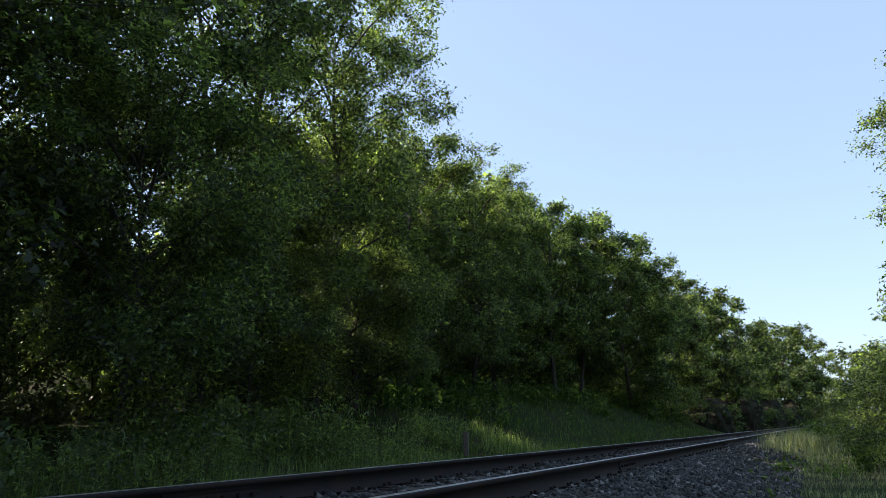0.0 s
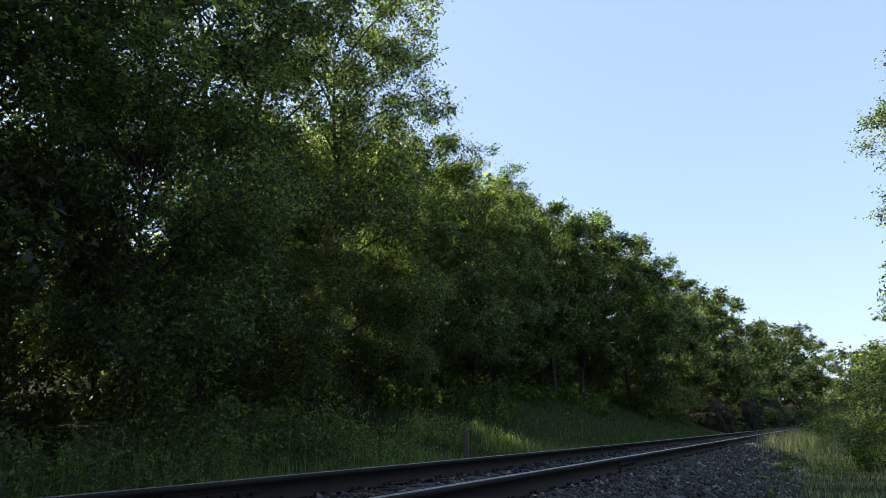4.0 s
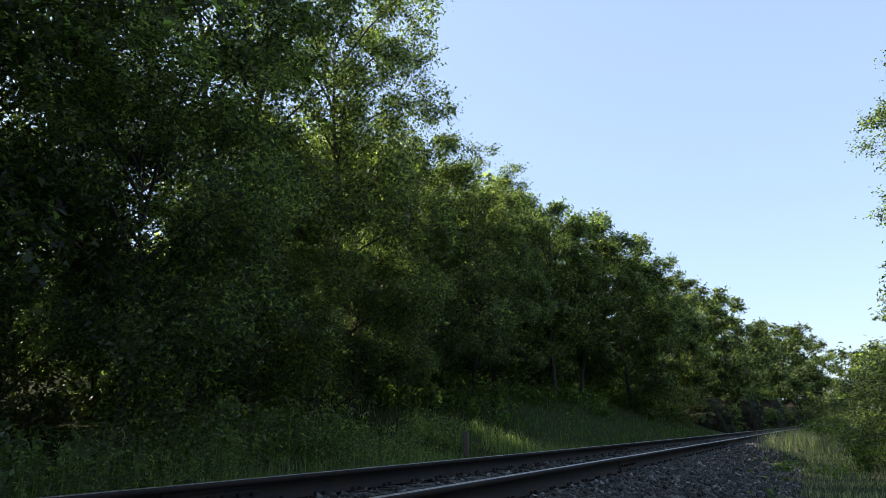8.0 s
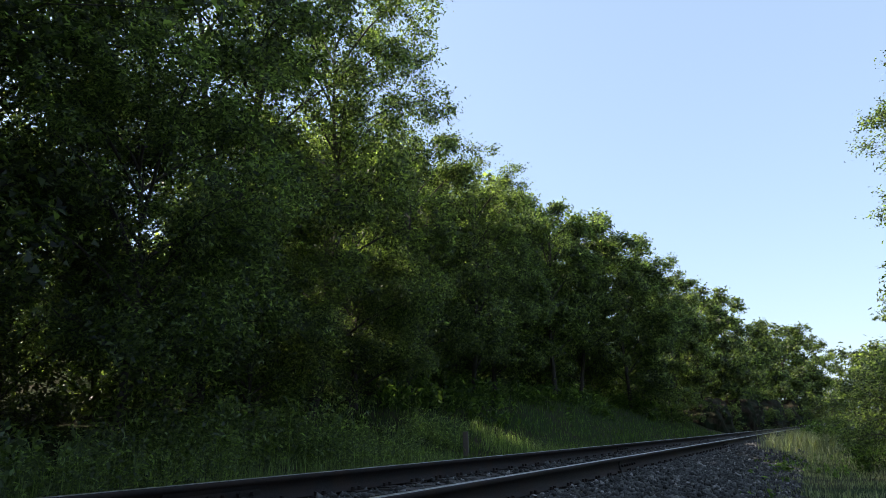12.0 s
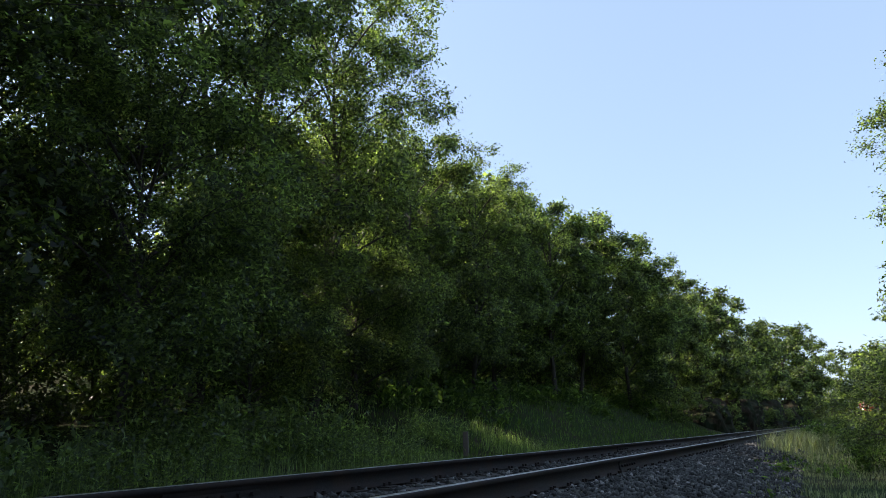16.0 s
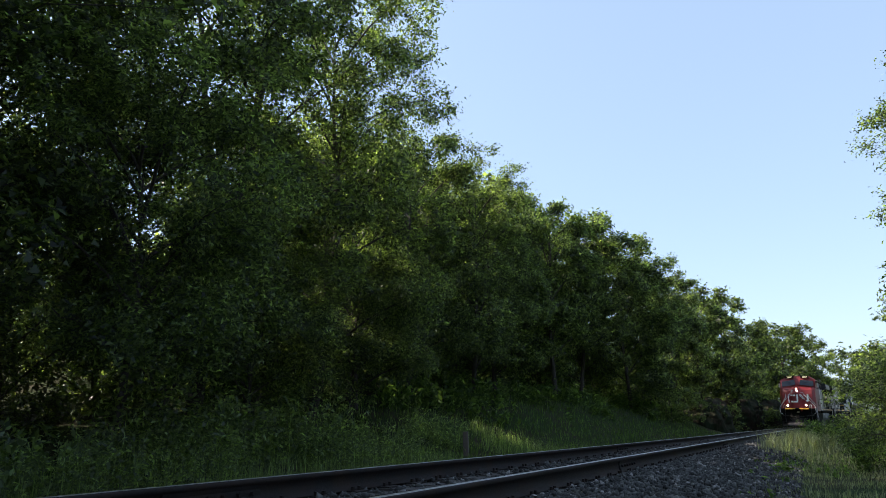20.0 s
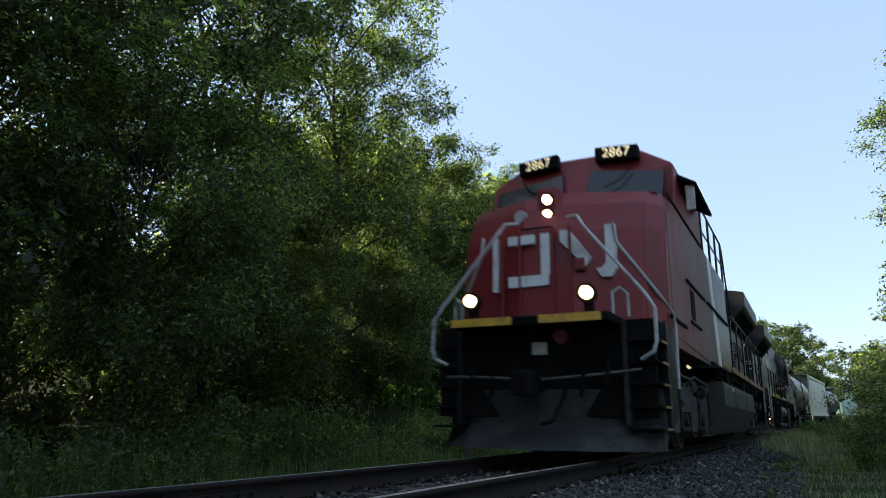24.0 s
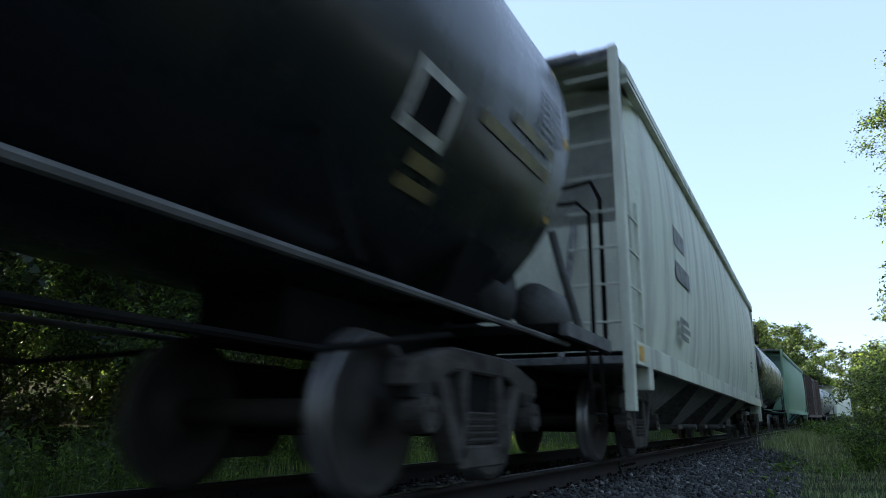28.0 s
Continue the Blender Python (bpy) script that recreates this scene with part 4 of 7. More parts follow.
def wheel_meshes(r):
    plate = [(0.0, 0.80), (0.09, 0.80), (0.10, 0.77), (0.14, 0.76), (0.16, 0.735), (r - 0.09, 0.715), (r - 0.07, 0.78), (r - 0.005, 0.785)]
    inner = [(r + 0.028, 0.66), (r - 0.07, 0.655), (r - 0.09, 0.69), (0.16, 0.70), (0.14, 0.66), (0.085, 0.655)]
    tread = [(r - 0.005, 0.785), (r, 0.74), (r + 0.004, 0.70), (r + 0.022, 0.685), (r + 0.028, 0.66)]
    out = []
    for prof, smooth in ((plate, True), (tread, True), (inner, True)):
        bm = lathe(prof, 28)
        dup = lathe([(a, -b) for a, b in prof], 28)
        me = bpy.data.meshes.new("tmp")
        dup.to_mesh(me)
        dup.free()
        bm.from_mesh(me)
        bpy.data.meshes.remove(me)
        out.append(bm)
    for k in (2, 1):
        me = bpy.data.meshes.new("tmp")
        out[k].to_mesh(me)
        out[k].free()
        n = len(out[0].faces)
        out[0].from_mesh(me)
        bpy.data.meshes.remove(me)
        if k == 1:
            out[0].faces.ensure_lookup_table()
            for f in out[0].faces[n:]:
                f.material_index = 1
    bm = out[0]
    bmesh.ops.remove_doubles(bm, verts=bm.verts, dist=0.0005)
    add_cyl(bm, (-0.80, 0, 0), (0.80, 0, 0), 0.085, n=16)
    for sx in (-1, 1):
        for k in range(3):
            a = 2.1 * k
            add_cyl(bm, (sx * 0.80, 0.05 * math.cos(a), 0.05 * math.sin(a)), (sx * 0.815, 0.05 * math.cos(a), 0.05 * math.sin(a)), 0.014, n=6)
    bmesh.ops.recalc_face_normals(bm, faces=bm.faces)
    me = child_mesh("wheelset", bm, M_WHEEL)
    me.materials.append(M_TREAD)
    return me


WHEEL = {r: wheel_meshes(r) for r in (0.46, 0.50)}
for _a in WHEEL.values():
    _a.shade_smooth()


def wheelset(parent, y, r):
    w = new("wheelset", WHEEL[r])
    w.parent = parent
    w.matrix_basis = pose(0, y - SHIFT[0], r)
    wheelsets.append((w, y - SHIFT[0], r))


def spring_mesh(h, r, turns):
    bm = bmesh.new()
    pts = [(r * math.cos(a), r * math.sin(a), h * a / (2 * math.pi * turns)) for a in [2 * math.pi * turns * k / (turns * 8) for k in range(turns * 8 + 1)]]
    return add_pipe(bm, pts, 0.017, 4)


SPRING = child_mesh("coil_spring", spring_mesh(0.20, 0.06, 5), M_CASTBROWN)


def put_spring(parent, x, y, z):
    o = new("coil_spring", SPRING)
    o.parent = parent
    o.matrix_basis = pose(x, y - SHIFT[0], z)


def engine_truck(veh, ys, rounded=False):
    """A three-axle truck: frame, side frames, journal boxes, springs, brake cylinders, wheelsets."""
    y0, y1 = ys[0] - 0.75, ys[-1] + 0.75
    mid = (y0 + y1) / 2
    tr = vp("truck", box(-0.62, 0.62, y0 + 0.25, y1 - 0.25, 0.5, 0.95, 0.04), M_UNDER, veh, "black truck frame on three axles")
    for sx in (-1, 1):
        xo, xi = sx * 1.2, sx * 1.08
        if rounded:
            top = [(y0 + 0.05, 0.86), (y0 + 0.25, 1.06)]
            low = [(y1 - 0.12, 0.64), (ys[2] + 0.36, 0.66)]
            for k, a in enumerate(ys):
                top += [(a - 0.35, 1.10), (a + 0.22, 1.10)] + ([(a + 0.42, 0.98), (ys[k + 1] - 0.62, 0.96)] if k < 2 else [(a + 0.42, 0.98), (a + 0.6, 0.84)])
            for k in (2, 1, 0):
                b = ys[k]
                low += [(b + 0.22, 0.80), (b - 0.22, 0.80)]
                if k:
                    a = ys[k - 1]
                    low += [(b - 0.36, 0.68), (b - 0.52, 0.56), (b - 0.62, 0.53), (a + 0.80, 0.53), (a + 0.68, 0.57), (a + 0.5, 0.66), (a + 0.34, 0.80)]
            low += [(ys[0] - 0.36, 0.68), (y0 + 0.15, 0.64)]
        else:
            m1, m2 = ys[1], ys[2]
            top = [(y0, 0.80), (y0 + 0.2, 0.98), (ys[0] + 0.1, 0.90), (m1 - 0.95, 0.90), (m1 - 0.6, 1.10), (m1 + 0.6, 1.10), (m1 + 0.95, 0.92), (m2 - 0.3, 0.88), (m2 + 0.35, 0.87), (y1 - 0.15, 0.98), (y1, 0.82)]
            low = [(y1 - 0.08, 0.55), (m2 + 0.55, 0.26), (m2 + 0.34, 0.26), (m2 + 0.34, 0.62), (m2 - 0.4, 0.62), (m2 - 0.48, 0.56), (m2 - 0.7, 0.30), (m1 + 0.62, 0.30), (m1 + 0.5, 0.62), (m1 - 0.5, 0.62), (m1 - 0.62, 0.30), (ys[0] + 0.7, 0.30), (ys[0] + 0.48, 0.62), (ys[0] - 0.34, 0.62), (ys[0] - 0.34, 0.26), (ys[0] - 0.55, 0.26), (y0 + 0.08, 0.55)]
        vp("side_frame", prism(top + low, xi, xo, "x", 0.02), M_CAST, tr, "dusty grey cast steel side frame")
        for k, y in enumerate(ys):
            bm = box(sx * 1.02, sx * 1.17, y - 0.15, y + 0.15, 0.30, 0.70, 0.03)
            add_cyl(bm, (sx * 1.15, y, 0.50), (sx * 1.235, y, 0.50), 0.12, 0.095, 16)
            for q in range(4):
                add_cyl(bm, (sx * 1.2, y + 0.07 * math.cos(q * 1.571), 0.5 + 0.07 * math.sin(q * 1.571)), (sx * 1.245, y + 0.07 * math.cos(q * 1.571), 0.5 + 0.07 * math.sin(q * 1.571)), 0.014, n=6)
            vp("journal_box", bm, M_DARKCAST, tr)
            if rounded:
                vp("pedestal", prism([(y - 0.36, 0.82), (y - 0.30, 0.22), (y - 0.18, 0.22), (y - 0.16, 0.82)], sx * 1.09, sx * 1.19, "x", 0.012), M_CAST, tr)
                vp("pedestal", prism([(y + 0.36, 0.82), (y + 0.30, 0.22), (y + 0.18, 0.22), (y + 0.16, 0.82)], sx * 1.09, sx * 1.19, "x", 0.012), M_CAST, tr)
                vp("pedestal_tie", box(sx * 1.1, sx * 1.2, y - 0.46, y + 0.46, 0.19, 0.235, 0.01), M_CAST, tr)
                put_spring(tr, sx * 1.16, y + 0.62, 0.93)
                put_spring(tr, sx * 1.16, y - 0.66, 0.93)
                vp("slack_adjuster", cyl((sx * 1.2, y - 0.1, 0.46), (sx * 1.2, y + 0.04, 0.30), 0.045, n=10), M_CAST, tr)
            else:
                for d in (-0.26, 0.26):
                    put_spring(tr, sx * 1.13, y + d, 0.38)
                vp("spring_seat", box(sx * 1.05, sx * 1.21, y - 0.38, y + 0.38, 0.33, 0.385, 0.012), M_DARKCAST, tr)
                vp("lift_lug", box(sx * 1.2, sx * 1.25, y - 0.55, y - 0.42, 0.70, 0.80, 0.012), M_DARKCAST, tr)
        spots = (ys[0] - 0.55, ys[1] - 1.15, ys[2] + 0.62) if rounded else (ys[0] + 0.75, ys[1] + 0.9, ys[2] + 0.5)
        for y in spots:
            vp("brake_cylinder", add_cyl(add_cyl(cyl((sx * 1.13, y - 0.2, 1.08), (sx * 1.13, y + 0.2, 1.08), 0.13, n=20), (sx * 1.13, y - 0.23, 1.08), (sx * 1.13, y - 0.2, 1.08), 0.10, 0.14, 20), (sx * 1.13, y + 0.2, 1.08), (sx * 1.13, y + 0.45, 1.05), 0.04), M_CAST, tr, "dusty brake cylinder", False)
            vp("brake_lever", prism([(y + 0.40, 1.10), (y + 0.47, 1.10), (y + 0.52, 0.45), (y + 0.45, 0.42)], sx * 1.2, sx * 1.23, "x", 0.008), M_DARKCAST, tr)
            vp("brake_hose", pipe([(sx * 1.13, y - 0.22, 1.1), (sx * 1.22, y - 0.4, 1.2), (sx * 1.2, y - 0.62, 1.05), (sx * 1.18, y - 0.8, 1.22)], 0.022, 6), M_DARKCAST, tr)
        vp("air_pipe", pipe([(sx * 1.26, y0 + 0.1, 1.16), (sx * 1.26, mid - 0.9, 1.22), (sx * 1.26, mid - 0.6, 1.17), (sx * 1.26, mid + 0.4, 1.17), (sx * 1.26, mid + 0.6, 1.23), (sx * 1.26, y1 - 0.2, 1.17)], 0.02), M_GREY, tr)
        vp("air_pipe", pipe([(sx * 1.22, y0 + 0.5, 1.02), (sx * 1.22, mid - 0.3, 1.04), (sx * 1.23, mid + 0.2, 1.12), (sx * 1.22, y1 - 0.4, 1.1)], 0.014, 6), M_DARKCAST, tr)
        vp("sand_pipe", pipe([(sx * 1.0, y0 - 0.05, 1.1), (sx * 0.95, y0 - 0.08, 0.5), (sx * 0.78, y0 + 0.12, 0.12)], 0.022), M_UNDER, tr)
        vp("sand_pipe", pipe([(sx * 1.12, y1 + 0.05, 1.2), (sx * 1.1, y1 + 0.1, 0.6), (sx * 0.8, y1 - 0.1, 0.12)], 0.026), M_DARKCAST, tr)
    for y in ys:
        wheelset(tr, y, 0.50)


def under_pipes(veh, y0, y1, seed):
    """Long pipes under the walkway, with hoses and small boxes that hang from it."""
    r = random.Random(seed)
    for sx in (-1, 1):
        for lat, z, rad, m in ((1.36, 1.50, 0.022, M_DARKCAST), (1.30, 1.40, 0.03, M_UNDER), (1.18, 1.34, 0.02, M_DARKCAST), (1.02, 1.28, 0.035, M_UNDER), (1.42, 1.55, 0.014, M_DARKCAST)):
            pts, y = [], y0 + r.uniform(0, 0.4)
            while y < y1:
                pts.append((sx * (lat + r.uniform(-0.02, 0.02)), y, z + r.uniform(-0.02, 0.02)))
                y += r.uniform(1.2, 2.4)
            vp("pipe_run", pipe(pts, rad, 7), m, veh)
        y = y0 + 0.4
        while y < y1 - 1.4:
            q, d, sag = r.random(), r.uniform(0.5, 1.0), r.uniform(0.12, 0.34)
            if q < 0.45:
                vp("hose_loop", pipe([(sx * 1.28, y, 1.52), (sx * 1.32, y + d * 0.15, 1.45 - sag * 0.6), (sx * 1.32, y + d * 0.5, 1.45 - sag), (sx * 1.31, y + d * 0.85, 1.45 - sag * 0.6), (sx * 1.26, y + d, 1.54)], 0.02, 6), M_UNDER if q < 0.3 else M_DARKCAST, veh)
            elif q < 0.75:
                h = r.uniform(0.14, 0.28)
                vp("junction_box", box(sx * 1.24, sx * 1.42, y, y + r.uniform(0.14, 0.3), 1.58 - h, 1.58, 0.015), M_CAST if q < 0.6 else M_DARKCAST, veh)
            else:
                vp("bracket", prism([(y, 1.60), (y + 0.08, 1.60), (y + 0.08, 1.25), (y, 1.3)], sx * 0.9, sx * 1.4, "x"), M_DARKCAST, veh)
            y += r.uniform(0.5, 1.1)


def freight_truck(veh, yc):
    """A two-axle truck: bolster, two side frames with spring groups, bearing adapters, wheelsets."""
    a = 0.84
    tr = vp("truck", box(-1.05, 1.05, yc - 0.18, yc + 0.18, 0.45, 0.78, 0.04), M_UNDER, veh, "rusty black two-axle truck")
    for sx in (-1, 1):
        x0, x1 = sx * 0.93, sx * 1.09
        bm = bmesh.new()
        add_prism(bm, [(yc - 1.02, 0.60), (yc - 0.98, 0.74), (yc - 0.45, 0.86), (yc + 0.45, 0.86), (yc + 0.98, 0.74), (yc + 1.02, 0.60), (yc + 0.7, 0.62), (yc + 0.42, 0.72), (yc - 0.42, 0.72), (yc - 0.7, 0.62)], x0, x1, "x")
        for d in (-1, 1):
            add_prism(bm, [(yc + d * 0.70, 0.68), (yc + d * 0.56, 0.72), (yc + d * 0.26, 0.22), (yc + d * 0.38, 0.17)], x0, x1, "x")
            add_prism(bm, [(yc + d * 0.33, 0.76), (yc + d * 0.24, 0.76), (yc + d * 0.24, 0.2), (yc + d * 0.33, 0.2)], x0, x1, "x")
        add_prism(bm, [(yc - 0.40, 0.28), (yc + 0.40, 0.28), (yc + 0.34, 0.14), (yc - 0.34, 0.14)], x0, x1, "x")
        bmesh.ops.bevel(bm, geom=list(bm.edges), offset=0.014, segments=1, affect="EDGES")
        vp("side_frame", bm, M_CASTBROWN, tr, "grey-brown cast steel side frame")
        for d in (-0.15, 0.0, 0.15):
            put_spring(tr, sx * 1.03, yc + d, 0.27)
            put_spring(tr, sx * 0.92, yc + d, 0.27)
        for d in (-a, a):
            bm = cyl((sx * 1.0, yc + d, 0.46), (sx * 1.14, yc + d, 0.46), 0.115, 0.10, 20)
            for k in range(3):
                q = 2.09 * k + 0.5
                add_cyl(bm, (sx * 1.14, yc + d + 0.055 * math.cos(q), 0.46 + 0.055 * math.sin(q)), (sx * 1.155, yc + d + 0.055 * math.cos(q), 0.46 + 0.055 * math.sin(q)), 0.018, n=6)
            vp("bearing_cap", bm, M_CASTBROWN, tr)
            vp("adapter", box(sx * 0.95, sx * 1.09, yc + d - 0.12, yc + d + 0.12, 0.54, 0.64, 0.015), M_DARKCAST, tr)
    for d in (-1, 1):
        vp("brake_beam", box(-0.7, 0.7, yc + d * 0.33 - 0.04, yc + d * 0.33 + 0.04, 0.32, 0.40, 0.01), M_UNDER, tr)
        wheelset(tr, yc + d * a, 0.46)


def coupler(veh, y, d):
    bm = box(-0.09, 0.09, min(y, y + d * 0.42), max(y, y + d * 0.42), 0.80, 1.0, 0.03)
    add_box(bm, -0.16, 0.13, min(y + d * 0.34, y + d * 0.62), max(y + d * 0.34, y + d * 0.62), 0.74, 1.04, 0.05)
    vp("coupler", bm, M_UNDER, veh)
    vp("air_hose", pipe([(0.35, y, 0.85), (0.36, y + d * 0.2, 0.7), (0.3, y + d * 0.4, 0.45), (0.22, y + d * 0.55, 0.42)], 0.025), M_UNDER, veh)


def steps(veh, x, ya, yb, z_top, z_low, n, edge, bare=0.0):
    """A stair well: side panel and treads with painted edges."""
    sx = math.copysign(1, x)
    w = vp("step_well", box(x - sx * 0.42, x - sx * 0.36, ya, yb, z_low + 0.05, z_top, 0.005), M_BLACK, veh)
    for k in range(n):
        z = z_low + (z_top - z_low) * k / n
        vp("tread", box(x - sx * 0.38, x, ya, yb, z, z + 0.025), M_UNDER, w)
        vp("tread_edge", box(x, x + sx * 0.012, ya + bare, yb, z - 0.004, z + 0.026), edge, w)
    return w


def bars(veh, rows, x, y, z, material):
    """Unreadable lettering as plain bars: rows of (offset, height, length) on a side."""
    for o, dz, ln, h in rows:
        vp("lettering", box(x, x + 0.004, y + o, y + o + ln, z + dz, z + dz + h), material, veh)


def sign_strokes(veh, x, y, z, w, h, t, material):
    """The railway's large mark as plain bars on the hood side."""
    for a, b, c, d in ((t, w * 0.38, 0, t), (t, w * 0.38, h - t, h), (0, t, 0, h), (w * 0.5, w * 0.5 + t, 0, h), (w - t, w, 0, h)):
        vp("painted_mark", box(x, x + 0.004, y + a, y + b, z + c, z + d), material, veh, "large white painted bar")
    vp("painted_mark", prism([(y + w * 0.5, z + h), (y + w * 0.5 + t * 1.2, z + h), (y + w, z), (y + w - t * 1.2, z)], x, x + 0.003, "x"), material, veh, "large white painted bar")


def numerals(text, m, parent, size):
    cu = bpy.data.curves.new("numerals", "FONT")
    cu.body, cu.size, cu.align_x, cu.align_y, cu.extrude = text, size, "CENTER", "CENTER", 0.003
    cu.materials.append(M_NUM)
    ob = new("numerals", cu)
    ob.parent = parent.parent if parent.parent and parent.parent.parent else parent
    ob.matrix_basis = m
    return ob


def handrail(veh, x, y0, y1, z0, z1, posts, material, post_mat, wide=0.05):
    vp("handrail", pipe([(x, y0, z1), (x, (y0 + y1) / 2, z1), (x, y1, z1)], 0.022), material, veh)
    for y in posts:
        bm = cyl((x, y, z0), (x, y, z1), 0.018, n=8)
        add_box(bm, x - 0.02, x + 0.02, y - wide / 2, y + wide / 2, z0, z0 + (z1 - z0) * 0.96, 0.004)
        vp("stanchion", bm, post_mat, veh)


def wing(veh, y0, y1, z0, zt, material):
    """The overhanging radiator housing across the hood."""
    o = [(0.0, zt + 0.06), (1.15, zt + 0.04), (1.50, zt - 0.03), (1.50, zt - 0.46), (1.46, zt - 0.50), (0.97, z0 - 0.12), (-0.97, z0 - 0.12), (-1.46, zt - 0.50), (-1.50, zt - 0.46), (-1.50, zt - 0.03), (-1.15, zt + 0.04)]
    w = vp("radiator_housing", prism(o, y0, y1, "y", 0.015), material, veh, "overhanging radiator housing")
    for sx in (-1, 1):
        bm = bmesh.new()
        k = y0 + 0.3
        while k < y1 - 0.3:
            add_prism(bm, [(sx * 1.0, z0 - 0.085), (sx * 1.42, zt - 0.52), (sx * 1.42, zt - 0.56), (sx * 1.0, z0 - 0.125)], k, k + 0.04)
            k += 0.16
        vp("radiator_grille", bm, M_UNDER, w)


def hood_doors(veh, y0, y1, n, z0, z1, x, material, windows=(), louvres=()):
    d = (y1 - y0) / n
    for sx in (-1, 1):
        for k in range(n):
            a = y0 + k * d
            p = vp("hood_door", box(sx * x, sx * (x + 0.03), a + 0.02, a + d - 0.02, z0, z1, 0.008), material, veh)
            vp("latch", box(sx * (x + 0.03), sx * (x + 0.05), a + d - 0.12, a + d - 0.08, z0 + 0.7, z0 + 0.85, 0.005), M_UNDER, p)
            if k in windows:
                for q in (0.12, 0.55):
                    vp("screen", box(sx * (x + 0.024), sx * (x + 0.034), a + d * q, a + d * (q + 0.3), z0 + 0.75, z1 - 0.25), M_UNDER, p)
            if k in louvres:
                bm = bmesh.new()
                for i in range(7):
                    add_box(bm, sx * (x + 0.026), sx * (x + 0.05), a + d * 0.2, a + d * 0.8, z0 + 0.4 + 0.12 * i, z0 + 0.45 + 0.12 * i)
                vp("louvre", bm, M_UNDER, p)


# -- leading engine --
def leading_engine():
    v = vehicle("locomotive", 10.2, 13.2, "diesel locomotive with red nose, black hood and lit headlights", "locomotive")
    # frame and walkway
    vp("frame", box(-0.85, 0.85, 1.0, 20.4, 1.15, 1.62, 0.02), M_UNDER, v)
    vp("walkway", box(-1.5, 1.5, 8.9, 20.5, 1.62, 1.70, 0.01), M_BLACK, v)
    for k in range(7):
        a = 9.3 + k * 1.58
        for sx in (-1, 1):
            vp("sill_stripe", box(sx * 1.50, sx * 1.506, a, a + 1.25, 1.60, 1.73), M_OLDYELLOW, v, "worn yellow reflective stripe")
    # nose: level outlines joined from deck to brow
    levels = [(1.66, 0.78, 0.92, 1.20, 1.50), (2.4, 0.80, 0.94, 1.24, 1.50), (3.0, 0.86, 1.01, 1.33, 1.50), (3.40, 0.96, 1.12, 1.48, 1.49), (3.62, 1.08, 1.25, 1.66, 1.48)]
    bm = bmesh.new()
    rings = []
    for z, yc, ym, yk, xw in levels:
        half = [(0.34, yc), (0.62, ym - 0.06), (1.28, yk - 0.22), (xw, yk + 0.1)]
        ring = [(-a, b) for a, b in half[::-1]] + half
        ring = [(-xw, 2.9)] + ring + [(xw, 2.9)]
        rings.append([bm.verts.new((a, b, z)) for a, b in ring])
    for a, b in zip(rings, rings[1:]):
        for k in range(len(a) - 1):
            bm.faces.new((a[k], a[k + 1], b[k + 1], b[k]))
    bm.faces.new(rings[-1])
    bm.faces.new(rings[0][::-1])
    bmesh.ops.recalc_face_normals(bm, faces=bm.faces)
    bmesh.ops.bevel(bm, geom=[e for e in bm.edges if e.is_manifold and e.calc_face_angle(0) > 0.5], offset=0.04, segments=2, affect="EDGES")
    nose = vp("nose", bm, M_RED, v, "bright red angular nose")
    # door recess, frame bars and latch on the nose
    for x in (-0.62, -0.36, 0.12, 0.36):
        vp("nose_rib", box(x - 0.02, x + 0.02, 0.745, 0.80, 1.75, 3.05, 0.008), M_RED, nose)
    vp("door_seam", box(-0.34, 0.10, 0.768, 0.80, 1.80, 1.815), M_UNDER, nose)
    vp("door_seam", box(-0.34, 0.10, 0.775, 0.83, 3.06, 3.075), M_UNDER, nose)
    for a, b, c, d in ((-0.53, -0.14, 2.84, 2.97), (-0.53, 0.06, 2.24, 2.39), (-0.05, 0.08, 2.39, 2.97), (-0.76, -0.68, 2.20, 2.98)):
        vp("painted_mark", box(a, b, 0.752 if b < 0.07 else 0.754, 0.80, c, d), M_WHITE, nose, "white painted bar")
    vp("painted_mark", prism([(0.22, 2.99), (0.35, 2.99), (0.64, 2.58), (0.56, 2.46), (0.22, 2.84)], 0.775, 0.86), M_WHITE, nose, "white painted bar")
    vp("painted_mark", prism([(0.82, 3.02), (0.95, 3.02), (0.95, 2.42), (0.89, 2.31), (0.76, 2.31), (0.68, 2.43), (0.76, 2.44), (0.82, 2.5)], 0.855, 0.97), M_WHITE, nose, "white painted bar")
    vp("badge", cyl((-0.40, 0.93, 3.30), (-0.40, 1.06, 3.32), 0.10, n=24), M_RAILING, nose)
    vp("bell_bracket", box(0.42, 0.56, 0.74, 0.86, 2.40, 2.58, 0.03), M_DIRTYRED, nose)
    hl = vp("headlight_housing", box(-0.16, 0.16, 0.95, 1.6, 3.14, 3.70, 0.04), M_RED, nose)
    vp("brow", prism([(-1.40, 3.60), (-0.17, 3.74), (0.17, 3.74), (1.40, 3.60)], 1.52, 2.3), M_RED, nose)
    for z in (3.29, 3.51):
        vp("headlight", cyl((0, 0.935, z), (0, 0.963, z), 0.072, n=24), M_LAMP, hl, "lit round headlight")
        vp("bulb", cyl((0, 0.925, z), (0, 0.936, z), 0.04, n=16), M_BULB, hl)
        vp("headlight_rim", lathe_y(0.072, 0.10, 0, 0.93, z), M_UNDER, hl)
    # cab
    sec = [(1.5, 1.56), (1.5, 3.62), (1.5, 4.40), (0.95, 4.76), (-0.95, 4.76), (-1.5, 4.40), (-1.5, 3.62), (-1.5, 1.56)]
    bm = bmesh.new()
